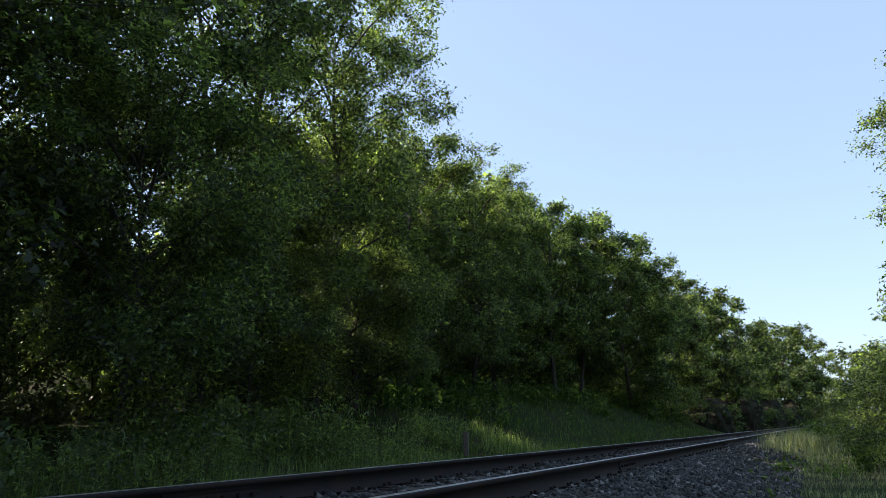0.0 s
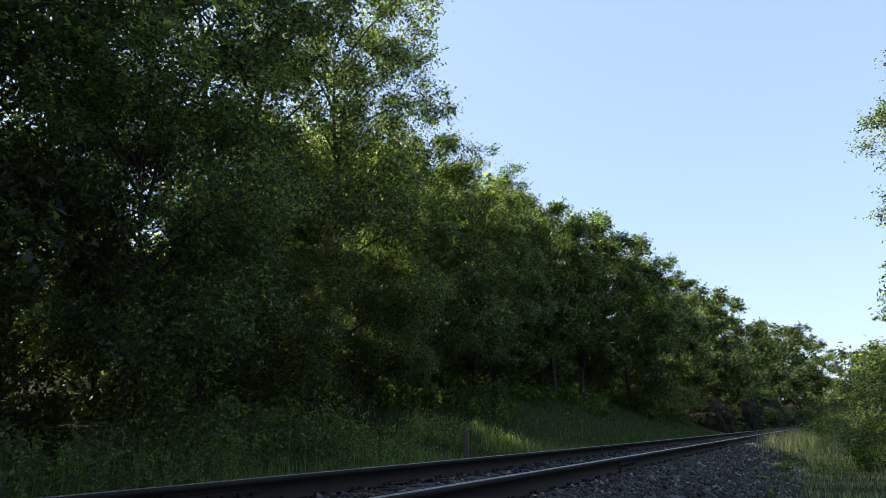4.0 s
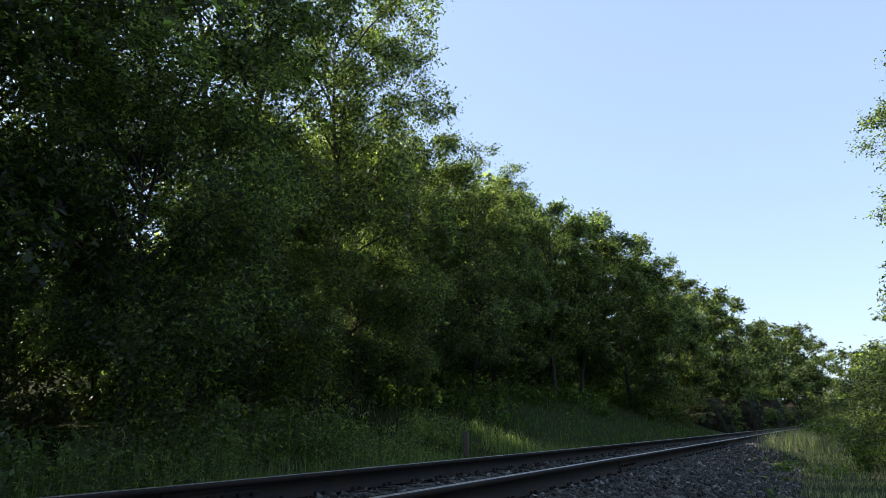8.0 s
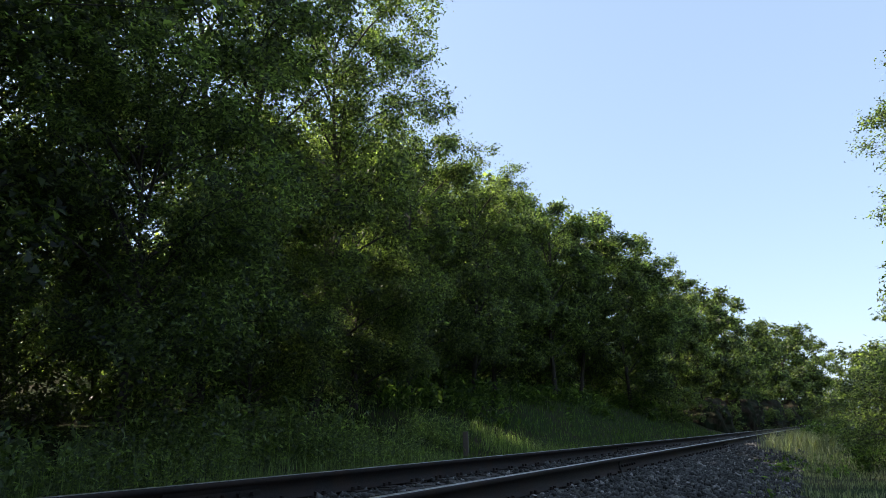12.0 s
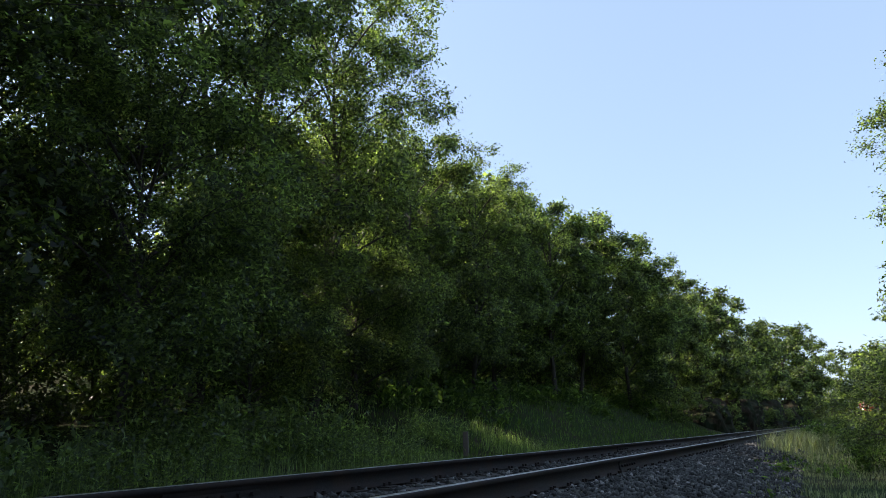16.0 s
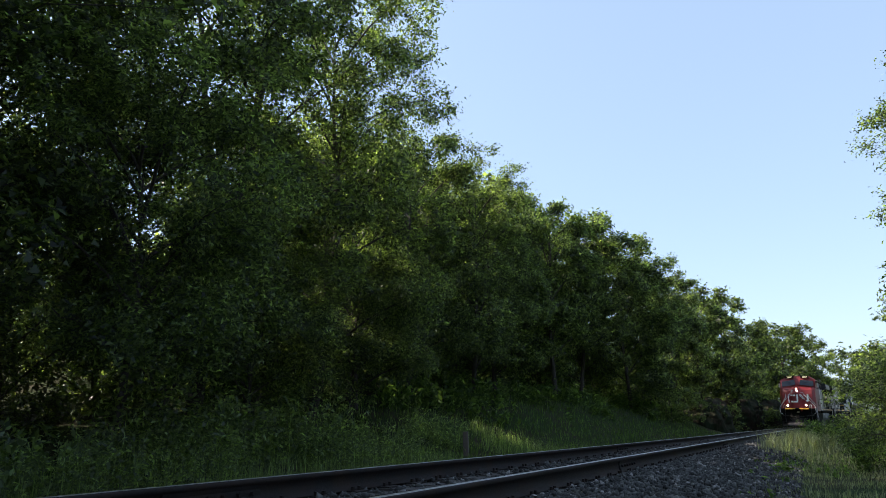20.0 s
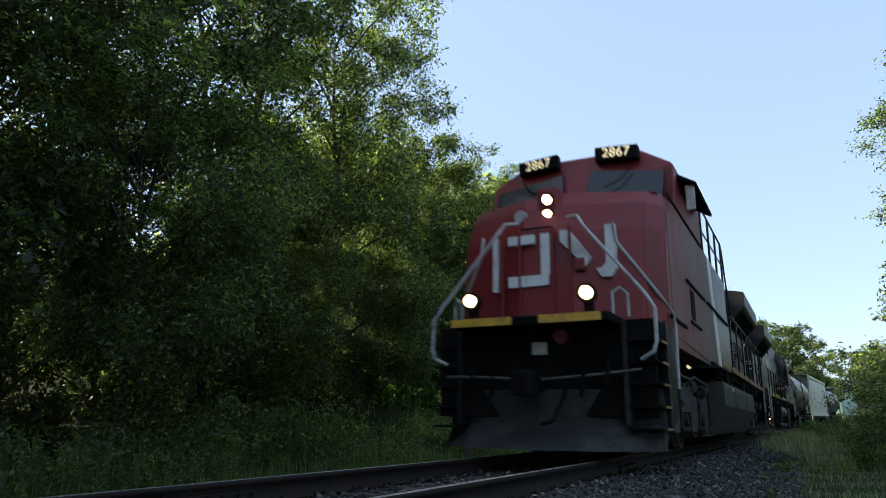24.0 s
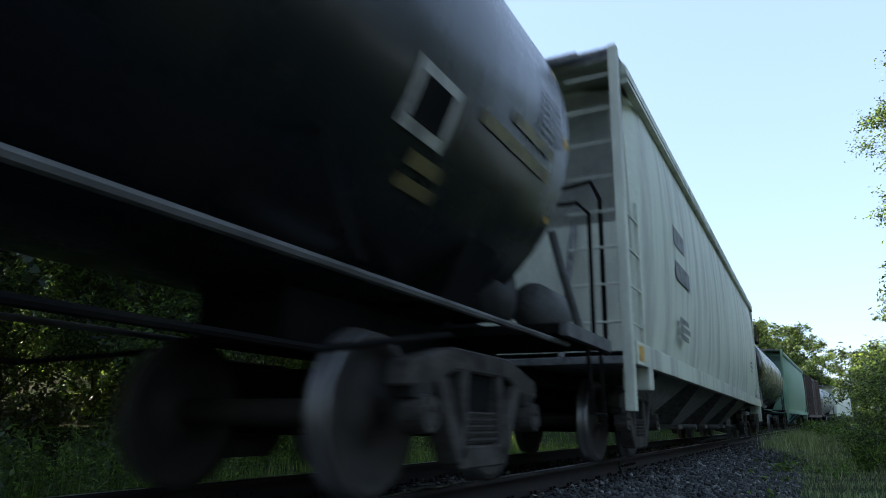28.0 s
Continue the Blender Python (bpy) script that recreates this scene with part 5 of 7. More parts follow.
    f, b = [], []
    for x, z in sec:
        slope = 2.15 + max(0.0, z - 3.6) * 0.42 + 0.12 * max(0, abs(x) - 0.7)
        f.append(bm.verts.new((x, slope if z > 3 else 2.6, z)))
        b.append(bm.verts.new((x, 5.3, z)))
    n = len(sec)
    for k in range(n):
        bm.faces.new((f[k], f[(k + 1) % n], b[(k + 1) % n], b[k]))
    bm.faces.new(f[::-1])
    bm.faces.new(b)
    bmesh.ops.recalc_face_normals(bm, faces=bm.faces)
    bmesh.ops.bevel(bm, geom=list(bm.edges), offset=0.03, segments=2, affect="EDGES")
    cab = vp("cab", bm, M_RED, v, "red cab with angled windows")
    for sx in (-1, 1):
        # windscreen: four corners on the sloping front
        q = [(sx * 0.18, 3.92, 2.28), (sx * 1.36, 3.76, 2.28), (sx * 1.38, 4.26, 2.51), (sx * 0.24, 4.42, 2.49)]
        bm = bmesh.new()
        a = [bm.verts.new((x, y - 0.03, z)) for x, z, y in q]
        c = [bm.verts.new((x, y + 0.06, z)) for x, z, y in q]
        for k in range(4):
            bm.faces.new((a[k], a[(k + 1) % 4], c[(k + 1) % 4], c[k]))
        bm.faces.new(a)
        bm.faces.new(c[::-1])
        bmesh.ops.recalc_face_normals(bm, faces=bm.faces)
        w = vp("windscreen", bm, M_WINDOW, cab, "dark windscreen")
        vp("wiper", pipe([(sx * 0.9, 2.39, 4.36), (sx * 0.75, 2.30, 4.15), (sx * 0.5, 2.22, 4.02)], 0.012, 5), M_UNDER, w)
        nb = vp("number_board", prism([(sx * 0.32, 4.57), (sx * 1.0, 4.53), (sx * 1.0, 4.75), (sx * 0.32, 4.80)], 2.44, 2.62), M_UNDER, v, "black lit number board")
        numerals("2867", pose(sx * 0.66, 2.43 - SHIFT[0], 4.665, 90, sx * 3.8, 0), nb, 0.225)
        # side windows, visor, mirror
        sw = vp("side_window", box(sx * 1.43, sx * 1.475, 2.95, 4.9, 3.66, 4.22, 0.02), M_WINDOW, cab, "dark side window")
        for y in (2.93, 3.62, 4.3, 4.92):
            vp("window_post", box(sx * 1.44, sx * 1.49, y - 0.03, y + 0.03, 3.64, 4.26, 0.006), M_PALE, sw)
        vp("sun_visor", prism([(sx * 1.42, 4.36), (sx * 1.78, 4.14), (sx * 1.76, 4.10), (sx * 1.40, 4.31)], 2.9, 4.9), M_UNDER, cab)
        mr = vp("mirror", box(sx * 1.60, sx * 1.74, 2.98, 3.03, 3.72, 4.12, 0.02), M_PALE, cab)
        vp("mirror_arm", pipe([(sx * 1.48, 2.98, 4.15), (sx * 1.6, 2.98, 4.16), (sx * 1.66, 3.0, 4.1)], 0.012, 5), M_UNDER, mr)
        vp("rub_strip", box(sx * 1.5, sx * 1.52, 1.75, 5.2, 3.60, 3.64), M_UNDER, cab)
    # side plates, vents and strips under the cab and on the cabinets
    for sx in (-1, 1):
        vp("side_skirt", prism([(1.30, 1.66), (1.95, 1.46), (5.3, 1.46), (5.3, 1.7), (1.30, 1.86)], sx * 1.44, sx * 1.496, "x"), M_DIRTYRED, v)
        vp("side_panel", prism([(1.62, 1.62), (5.28, 1.50), (5.28, 3.58), (3.4, 3.58), (2.0, 3.58), (1.62, 3.3)], sx * 1.5, sx * 1.5045, "x"), M_DIRTYRED, v, "red side panel under road dirt")
        vp("grab_strip", box(sx * 1.5, sx * 1.53, 1.35, 2.7, 1.80, 1.84), M_UNDER, v)
        vp("grab_strip", box(sx * 1.5, sx * 1.53, 3.0, 5.0, 2.58, 2.62), M_UNDER, v)
        vp("grab_strip", box(sx * 1.5, sx * 1.53, 3.2, 4.3, 1.96, 2.0), M_UNDER, v)
        vp("grab_strip", box(sx * 1.5, sx * 1.53, 5.4, 8.8, 2.60, 2.64), M_UNDER, v)
        vp("side_grille", box(sx * 1.5, sx * 1.515, 3.35, 3.75, 2.05, 2.52, 0.01), M_UNDER, v)
        cb = vp("equipment_cabinet", prism([(5.3, 1.56), (6.6, 1.56), (5.9, 3.62), (5.3, 3.62)], sx * 0.9, sx * 1.5, "x"), M_DIRTYRED, v)
        vp("cabinet_stripe", prism([(6.6, 1.56), (7.15, 1.56), (6.45, 3.62), (5.9, 3.62)], sx * 0.9, sx * 1.498, "x"), M_WHITE, v, "white diagonal stripe")
        vp("equipment_cabinet", prism([(7.15, 1.56), (8.95, 1.56), (8.95, 3.62), (6.45, 3.62)], sx * 0.9, sx * 1.496, "x"), M_WORN, v)
        vp("sill_stripe", box(sx * 1.5, sx * 1.506, 7.2, 8.9, 1.60, 1.72), M_OLDYELLOW, v)
        # high railing over the cabinets
        for y in (5.75, 6.9, 8.05, 9.15):
            vp("stanchion", add_box(cyl((sx * 1.46, y, 3.55), (sx * 1.46, y, 4.62), 0.022, n=8), sx * 1.44, sx * 1.48, y - 0.05, y + 0.05, 3.62, 4.56, 0.008), M_BLACK, v)
        vp("handrail", pipe([(sx * 1.46, 5.4, 4.62), (sx * 1.46, 9.15, 4.62), (sx * 1.46, 9.4, 4.5), (sx * 1.45, 10.3, 3.06)], 0.02), M_BLACK, v)
        vp("handrail", pipe([(sx * 1.46, 5.4, 4.1), (sx * 1.46, 9.15, 4.1)], 0.016), M_BLACK, v)
        handrail(v, sx * 1.45, 10.3, 20.2, 1.70, 3.06, [10.0 + 1.58 * k for k in range(7)], M_BLACK, M_BLACK, 0.11)
    vp("cabinet_roof", box(-1.42, 1.42, 5.3, 8.95, 3.60, 3.66, 0.01), M_BLACK, v)
    # hood, doors, radiator
    ho = [(0.95, 1.7), (0.95, 3.9), (0.72, 4.32), (-0.72, 4.32), (-0.95, 3.9), (-0.95, 1.7)]
    vp("hood", prism(ho, 5.3, 20.1, "y", 0.02), M_BLACK, v, "black engine hood")
    hood_doors(v, 9.1, 15.0, 4, 1.80, 3.75, 0.95, M_WORN)
    hood_doors(v, 15.0, 20.0, 4, 1.80, 3.30, 0.95, M_BLACK, windows=(1, 2, 3), louvres=(0,))
    for sx in (-1, 1):
        sign_strokes(v, sx * 0.985 if sx > 0 else -0.989, 9.9, 2.0, 3.9, 1.6, 0.34, M_PALE)
        for y in (17.2, 18.9, 19.7):
            vp("white_frame", box(sx * 0.98, sx * 0.992, y, y + 0.1, 2.0, 3.2), M_PALE, v)
    wing(v, 14.8, 20.15, 3.55, 4.45, M_BLACK)
    vp("exhaust_stack", box(-0.35, 0.35, 12.2, 13.2, 4.3, 4.5, 0.03), M_UNDER, v)
    vp("roof_blower", box(-0.6, 0.6, 6.0, 8.2, 4.3, 4.46, 0.05), M_BLACK, v)
    # fuel tank with chamfered foot
    t = [(1.48, 1.28), (1.50, 1.20), (1.50, 0.80), (1.22, 0.24), (-1.22, 0.24), (-1.50, 0.80), (-1.50, 1.20), (-1.48, 1.28)]
    ft = vp("fuel_tank", prism(t, 7.15, 14.8, "y", 0.02), M_TANK, v, "long dusty grey fuel tank")
    for y in (9.2, 12.2):
        for sx in (-1, 1):
            vp("tank_seam", prism([(sx * 1.505, 1.2), (sx * 1.512, 1.2), (sx * 1.512, 0.82), (sx * 1.232, 0.34), (sx * 1.222, 0.34), (sx * 1.505, 0.82)], y, y + 0.035), M_TANK, ft)
    # Pale plate puts the glare off the gauge glass into its colour.
    vp("fuel_gauge", box(1.5, 1.52, 8.64, 8.86, 1.14, 1.22, 0.01), M_RAILING, ft)
    # pilot, plow, anticlimber, lamps, steps
    vp("pilot_plate", box(-1.45, 1.45, 0.5, 0.62, 0.5, 1.68, 0.02), M_UNDER, v)
    bm = bmesh.new()
    lo, hi = [(-1.42, 0.62), (-0.9, 0.10), (0.0, -0.18), (0.9, 0.10), (1.42, 0.62)], [(-1.45, 0.7), (-0.9, 0.40), (0.0, 0.25), (0.9, 0.40), (1.45, 0.7)]
    a = [bm.verts.new((x, y, 0.12)) for x, y in lo]
    m = [bm.verts.new((x, y + 0.28, 0.5)) for x, y in hi]
    c = [bm.verts.new((x, y + 0.12, 0.86 - (0.0 if abs(x) > 1 else 0.02))) for x, y in hi]
    d = [bm.verts.new((x, y + 0.2, 0.12)) for x, y in hi]
    for p, q in ((a, m), (m, c), (c, d), (d, a)):
        for k in range(4):
            bm.faces.new((p[k], p[k + 1], q[k + 1], q[k]))
    for k in (0, 4):
        bm.faces.new((a[k], m[k], c[k], d[k]))
    bmesh.ops.recalc_face_normals(bm, faces=bm.faces)
    vp("snow_plow", bm, M_PLOW, v, "scuffed dark steel plow")
    ac = vp("anticlimber", box(-1.05, 1.05, -0.02, 0.8, 1.60, 1.72, 0.03), M_UNDER, v)
    for a, b in ((-1.02, -0.18), (0.18, 0.95)):
        vp("anticlimber_stripe", box(a, b, -0.032, -0.02, 1.615, 1.715), M_YELLOW, ac, "yellow reflective stripe")
    for x in (-0.772, 0.772):
        lh = vp("ditch_lamp_housing", cyl((x, 0.03, 1.96), (x, 0.22, 1.96), 0.125, 0.09, 20), M_UNDER, v)
        vp("ditch_lamp", cyl((x, 0.012, 1.96), (x, 0.032, 1.96), 0.082, n=24), M_LAMP, lh, "lit round ditch lamp")
        vp("bulb", cyl((x, 0.002, 1.96), (x, 0.013, 1.96), 0.046, n=16), M_BULB, lh)
        vp("lamp_bracket", box(x - 0.05, x + 0.05, 0.08, 0.2, 1.72, 1.87), M_UNDER, lh)
    vp("class_plate", box(-0.10, 0.10, 0.47, 0.50, 1.28, 1.44, 0.008), M_PALE, v)
    vp("mu_socket", cyl((0.30, 0.42, 1.50), (0.30, 0.5, 1.50), 0.09, n=14), M_RED, v)
    for x in (-0.9, -0.6, 0.6, 0.9):
        vp("mu_hose", pipe([(x, 0.48, 1.25), (x + 0.02, 0.32, 1.05), (x, 0.3, 0.9), (x - 0.03, 0.36, 0.75)], 0.025), M_UNDER, v)
    vp("cut_lever", pipe([(-1.3, 0.40, 1.02), (-0.7, 0.34, 1.0), (0.0, 0.30, 0.95), (0.7, 0.34, 1.0), (1.3, 0.40, 1.06)], 0.018), M_GREY, v)
    coupler(v, 0.45, -1)
    for sx in (-1, 1):
        steps(v, sx * 1.5, 0.40, 1.02, 1.66, 0.36, 5, M_OLDYELLOW, 0.26)
        vp("step_side", box(sx * 1.08, sx * 1.5, 1.02, 1.10, 0.40, 1.70, 0.01), M_BLACK, v)
        vp("step_side_panel", prism([(1.10, 0.36), (1.62, 0.52), (1.62, 1.60), (1.10, 1.72)], sx * 1.45, sx * 1.492, "x", 0.008), M_BLACK, v, "black panel beside the steps")
        vp("handrail", pipe([(sx * 1.52, 1.56, 0.88), (sx * 1.53, 1.56, 1.72), (sx * 1.52, 1.50, 1.86), (sx * 1.42, 1.12, 2.08), (sx * 0.98, 0.84, 2.75), (sx * 0.94, 0.83, 3.02)], 0.024), M_RAILING, v, "pale grey handrail")
        vp("handrail", pipe([(sx * 1.30, 0.42, 1.18), (sx * 1.46, 0.36, 1.26), (sx * 1.50, 0.36, 1.38), (sx * 1.50, 0.38, 1.78), (sx * 1.38, 0.42, 1.98), (sx * 0.62, 0.55, 2.95), (sx * 0.52, 0.62, 3.12), (sx * 0.36, 0.72, 3.14)], 0.024), M_RAILING, v, "pale grey handrail")
        vp("handrail", pipe([(sx * 1.02, 0.30, 1.70), (sx * 1.02, 0.28, 1.98), (sx * 1.10, 0.32, 2.05), (sx * 1.18, 0.4, 1.98), (sx * 1.18, 0.42, 1.70)], 0.018), M_RAILING, v)
        vp("step_lamp", cyl((sx * 1.36, 3.44, 1.32), (sx * 1.41, 3.44, 1.28), 0.022, n=10), M_NUM, v, "small lit step lamp")
        # rear end
        vp("corner_plate", box(sx * 1.40, sx * 1.5, 20.47, 20.55, 0.44, 1.64, 0.01), M_GREY, v)
        vp("sand_trap", add_cyl(cyl((sx * 1.3, 20.2, 1.02), (sx * 1.3, 20.2, 1.2), 0.06, 0.085, 14), (sx * 1.3, 20.2, 0.94), (sx * 1.3, 20.2, 1.02), 0.03, 0.06, 14), M_CAST, v)
        vp("handrail", pipe([(sx * 1.48, 20.46, 0.9), (sx * 1.48, 20.46, 2.6), (sx * 1.1, 20.46, 2.75), (sx * 0.6, 20.46, 2.75)], 0.024), M_RAILING, v)
        vp("end_stanchion", box(sx * 1.42, sx * 1.5, 20.14, 20.30, 1.68, 2.86, 0.01), M_BLACK, v)
        vp("end_stanchion", box(sx * 1.42, sx * 1.5, 20.62, 20.78, 1.66, 2.95, 0.01), M_BLACK, v)
        vp("end_deck_edge", box(sx * 1.44, sx * 1.5, 20.45, 20.85, 1.60, 1.70, 0.01), M_OLDYELLOW, v)
    vp("rear_plate", box(-1.45, 1.45, 20.36, 20.46, 0.55, 1.66, 0.02), M_UNDER, v)
    for z in (3.85, 4.05):
        vp("rear_light", cyl((0, 20.1, z), (0, 20.16, z), 0.09, n=20), M_WINDOW, v)
    coupler(v, 20.4, 1)
    under_pipes(v, 7.4, 20.2, 4)
    engine_truck(v, (2.25, 4.05, 5.95))
    engine_truck(v, (15.6, 17.4, 19.2))


def lathe_y(r0, r1, x, y, z, n=24):
    bm = bmesh.new()
    rings = []
    for r, d in ((r0, 0.0), (r1, 0.0), (r1, 0.035), (r0, 0.035)):
        rings.append([bm.verts.new((x + r * math.cos(2 * math.pi * k / n), y + d, z + r * math.sin(2 * math.pi * k / n))) for k in range(n)])
    for i in range(4):
        a, b = rings[i], rings[(i + 1) % 4]
        for k in range(n):
            bm.faces.new((a[k], a[(k + 1) % n], b[(k + 1) % n], b[k]))
    bmesh.ops.recalc_face_normals(bm, faces=bm.faces)
    return bm


# -- second engine, running hood first --
def second_engine():
    v = vehicle("locomotive", 31.7, 13.2, "worn black diesel locomotive running hood first behind the red one", "locomotive")
    vp("frame", box(-0.85, 0.85, 22.0, 42.0, 1.12, 1.60, 0.02), M_UNDER, v)
    vp("walkway", box(-1.5, 1.5, 23.2, 42.05, 1.60, 1.68, 0.01), M_BLACK, v)
    vp("end_deck", box(-1.08, 1.08, 22.0, 23.2, 1.60, 1.68, 0.01), M_BLACK, v)
    for sx in (-1, 1):
        for a, b in ((23.66, 23.96), (24.98, 25.77), (26.53, 27.33), (27.54, 28.80), (31.0, 32.4), (32.46, 33.3), (33.36, 34.2), (37.7, 39.1), (39.16, 40.0), (40.06, 40.9)):
            vp("sill_stripe", box(sx * 1.5, sx * 1.506, a, b, 1.63, 1.76), M_YELLOW, v, "worn yellow reflective stripe")
    ho = [(0.95, 1.68), (0.95, 3.93), (0.72, 4.34), (-0.72, 4.34), (-0.95, 3.93), (-0.95, 1.68)]
    vp("hood", prism(ho, 23.0, 38.7, "y", 0.02), M_BLACK, v, "black engine hood")
    hood_doors(v, 23.4, 28.0, 4, 1.78, 3.25, 0.95, M_WORN)
    for sx in (-1, 1):
        for y in (23.75, 25.05, 25.62, 26.18, 27.0):
            vp("screen", box(sx * 0.972, sx * 0.986, y, y + 0.26, 2.22, 2.86), M_UNDER, v, "dark screened opening in the hood")
    hood_doors(v, 28.0, 35.0, 5, 1.78, 3.70, 0.95, M_WORN)
    hood_doors(v, 35.2, 38.5, 2, 2.62, 3.70, 0.95, M_WORN)
    for sx in (-1, 1):
        sign_strokes(v, sx * 0.985 if sx > 0 else -0.989, 30.3, 1.95, 4.2, 1.6, 0.36, M_PALE)
    # end face towards the front of the train
    ef = vp("hood_end", prism([(0.93, 1.7), (0.93, 3.78), (0.66, 4.18), (-0.66, 4.18), (-0.93, 3.78), (-0.93, 1.7)], 22.96, 23.0), M_WORN, v)
    for z in (4.05, 3.85):
        vp("end_lamp", cyl((0.0, 22.90, z), (0.0, 22.97, z), 0.085, n=20), M_RAILING, ef)
    for x in (-0.62, 0.62):
        nb = vp("number_board", box(x - 0.25, x + 0.25, 22.93, 22.97, 3.52, 3.70, 0.01), M_UNDER, ef)
        bm = bmesh.new()
        for q in range(4):
            add_box(bm, x - 0.20 + q * 0.1, x - 0.13 + q * 0.1, 22.92, 22.932, 3.55, 3.67)
        vp("number_bars", bm, M_RAILING, nb)
    vp("end_door", box(-0.32, 0.32, 22.93, 22.97, 1.8, 3.3, 0.02), M_BLACK, ef)
    wing(v, 23.62, 27.85, 3.52, 4.50, M_BLACK)
    vp("roof_fan", cyl((0, 30.5, 4.32), (0, 30.5, 4.48), 0.55, n=28), M_BLACK, v)
    vp("blower_housing", box(-0.9, 0.9, 33.4, 38.3, 3.9, 4.78, 0.08), M_BLACK, v)
    # low equipment box on each side, then the cab and the sloping nose
    for sx in (-1, 1):
        eb = vp("equipment_box", box(sx * 0.97, sx * 1.455, 35.2, 38.7, 1.68, 2.56, 0.02), M_WORN, v, "low pale grey equipment box with louvres")
        vp("lower_panel", box(sx * 1.456, sx * 1.468, 35.26, 38.66, 1.74, 2.50, 0.004), M_SCRAPED, eb, "scraped pale grey panel")
        for y in (35.58, 36.84):
            bm = bmesh.new()
            for i in range(8):
                add_box(bm, sx * 1.466, sx * 1.486, y, y + 0.42, 2.10 + 0.037 * i, 2.122 + 0.037 * i)
            add_box(bm, sx * 1.462, sx * 1.472, y - 0.015, y + 0.435, 2.085, 2.40)
            vp("louvre", bm, M_UNDER, eb)
        # No real hollow: a flat black plate paints the shade of the opening.
        vp("step_well", box(sx * 1.02, sx * 1.36, 35.17, 35.19, 1.74, 2.20), M_UNDER, eb, "flat black plate for the shaded step opening")
        vp("kick_plate", box(sx * 1.0, sx * 1.42, 35.165, 35.188, 2.28, 2.42), M_YELLOW, eb, "yellow painted kick plate")
        for y in (36.3, 37.9):
            vp("panel_seam", box(sx * 1.466, sx * 1.472, y, y + 0.02, 1.76, 2.48), M_UNDER, eb)
        vp("hatch", box(sx * 1.467, sx * 1.474, 35.42, 35.5, 2.36, 2.44), M_UNDER, eb)
        vp("handrail", pipe([(sx * 1.45, 34.3, 2.72), (sx * 1.45, 35.2, 3.30), (sx * 1.45, 35.7, 3.46), (sx * 1.45, 38.2, 3.50), (sx * 1.44, 38.66, 3.46)], 0.018), M_UNDER, v, "thin dark handrail")
        for y in (35.7, 37.2):
            vp("rail_post", cyl((sx * 1.44, y, 2.55), (sx * 1.45, y, 3.47), 0.016, n=8), M_UNDER, v)
    sec = [(1.46, 1.66), (1.46, 3.52), (1.36, 4.30), (0.85, 4.62), (-0.85, 4.62), (-1.36, 4.30), (-1.46, 3.52), (-1.46, 1.66)]
    cab = vp("cab", prism(sec, 38.7, 40.95, "y", 0.03), M_WORN, v, "black cab with side windows")
    for sx in (-1, 1):
        for a, b in ((38.92, 39.68), (39.80, 40.56)):
            def at(z, d):
                return sx * (1.46 - (z - 3.52) * 0.128 + d)
            sw = vp("side_window", prism([(at(3.58, -0.02), 3.58), (at(3.58, 0.012), 3.58), (at(4.20, 0.012), 4.20), (at(4.20, -0.02), 4.20)], a, b, "y"), M_WINDOW, cab, "dark side window")
            for z in (3.54, 4.20):
                vp("window_frame", prism([(at(z, -0.02), z), (at(z, 0.022), z), (at(z + 0.045, 0.022), z + 0.045), (at(z + 0.045, -0.02), z + 0.045)], a - 0.04, b + 0.04, "y"), M_STENCIL, sw)
            for y in (a - 0.04, b):
                vp("window_post", prism([(at(3.58, -0.02), 3.58), (at(3.58, 0.022), 3.58), (at(4.20, 0.022), 4.20), (at(4.20, -0.02), 4.20)], y, y + 0.04, "y"), M_STENCIL, sw)
        mr = vp("mirror", box(sx * 1.52, sx * 1.66, 40.62, 40.65, 3.72, 4.20, 0.015), M_STENCIL, cab)
        for z in (3.80, 4.12):
            vp("mirror_arm", pipe([(sx * 1.40, 40.56, z), (sx * 1.48, 40.6, z), (sx * 1.55, 40.63, z)], 0.012, 6), M_UNDER, mr)
        vp("lower_panel", box(sx * 1.46, sx * 1.472, 38.74, 40.92, 1.76, 3.40, 0.005), M_SCRAPED, cab, "scraped pale grey panel")
        vp("arm_rest", box(sx * 1.46, sx * 1.56, 39.85, 40.5, 3.44, 3.52, 0.02), M_UNDER, cab)
        vp("door_edge", box(sx * 1.472, sx * 1.482, 38.86, 38.89, 1.8, 3.3), M_UNDER, cab)
        vp("grab_strip", box(sx * 1.472, sx * 1.50, 38.9, 41.6, 2.74, 2.78), M_UNDER, cab)
    for x in (-1.16, 1.16):
        vp("rear_window", box(x - 0.16, x + 0.16, 38.66, 38.71, 3.45, 4.05, 0.02), M_WINDOW, cab)
    nose = vp("nose", prism([(40.95, 1.66), (40.95, 3.66), (41.70, 3.42), (42.12, 3.02), (42.2, 1.66)], -1.46, 1.46, "x", 0.06), M_WORN, v, "worn pale grey and black nose")
    for sx in (-1, 1):
        vp("nose_panel", prism([(41.0, 1.8), (41.0, 3.42), (41.62, 3.24), (42.02, 2.90), (42.08, 1.8)], sx * 1.458, sx * 1.47, "x"), M_SCRAPED, nose, "scraped pale grey panel")
        vp("door_edge", box(sx * 1.47, sx * 1.482, 41.4, 41.43, 1.82, 3.2), M_UNDER, nose)
        handrail(v, sx * 1.45, 23.7, 34.3, 1.68, 2.72, [24.2 + 1.42 * k for k in range(8)], M_BLACK, M_BLACK, 0.10)
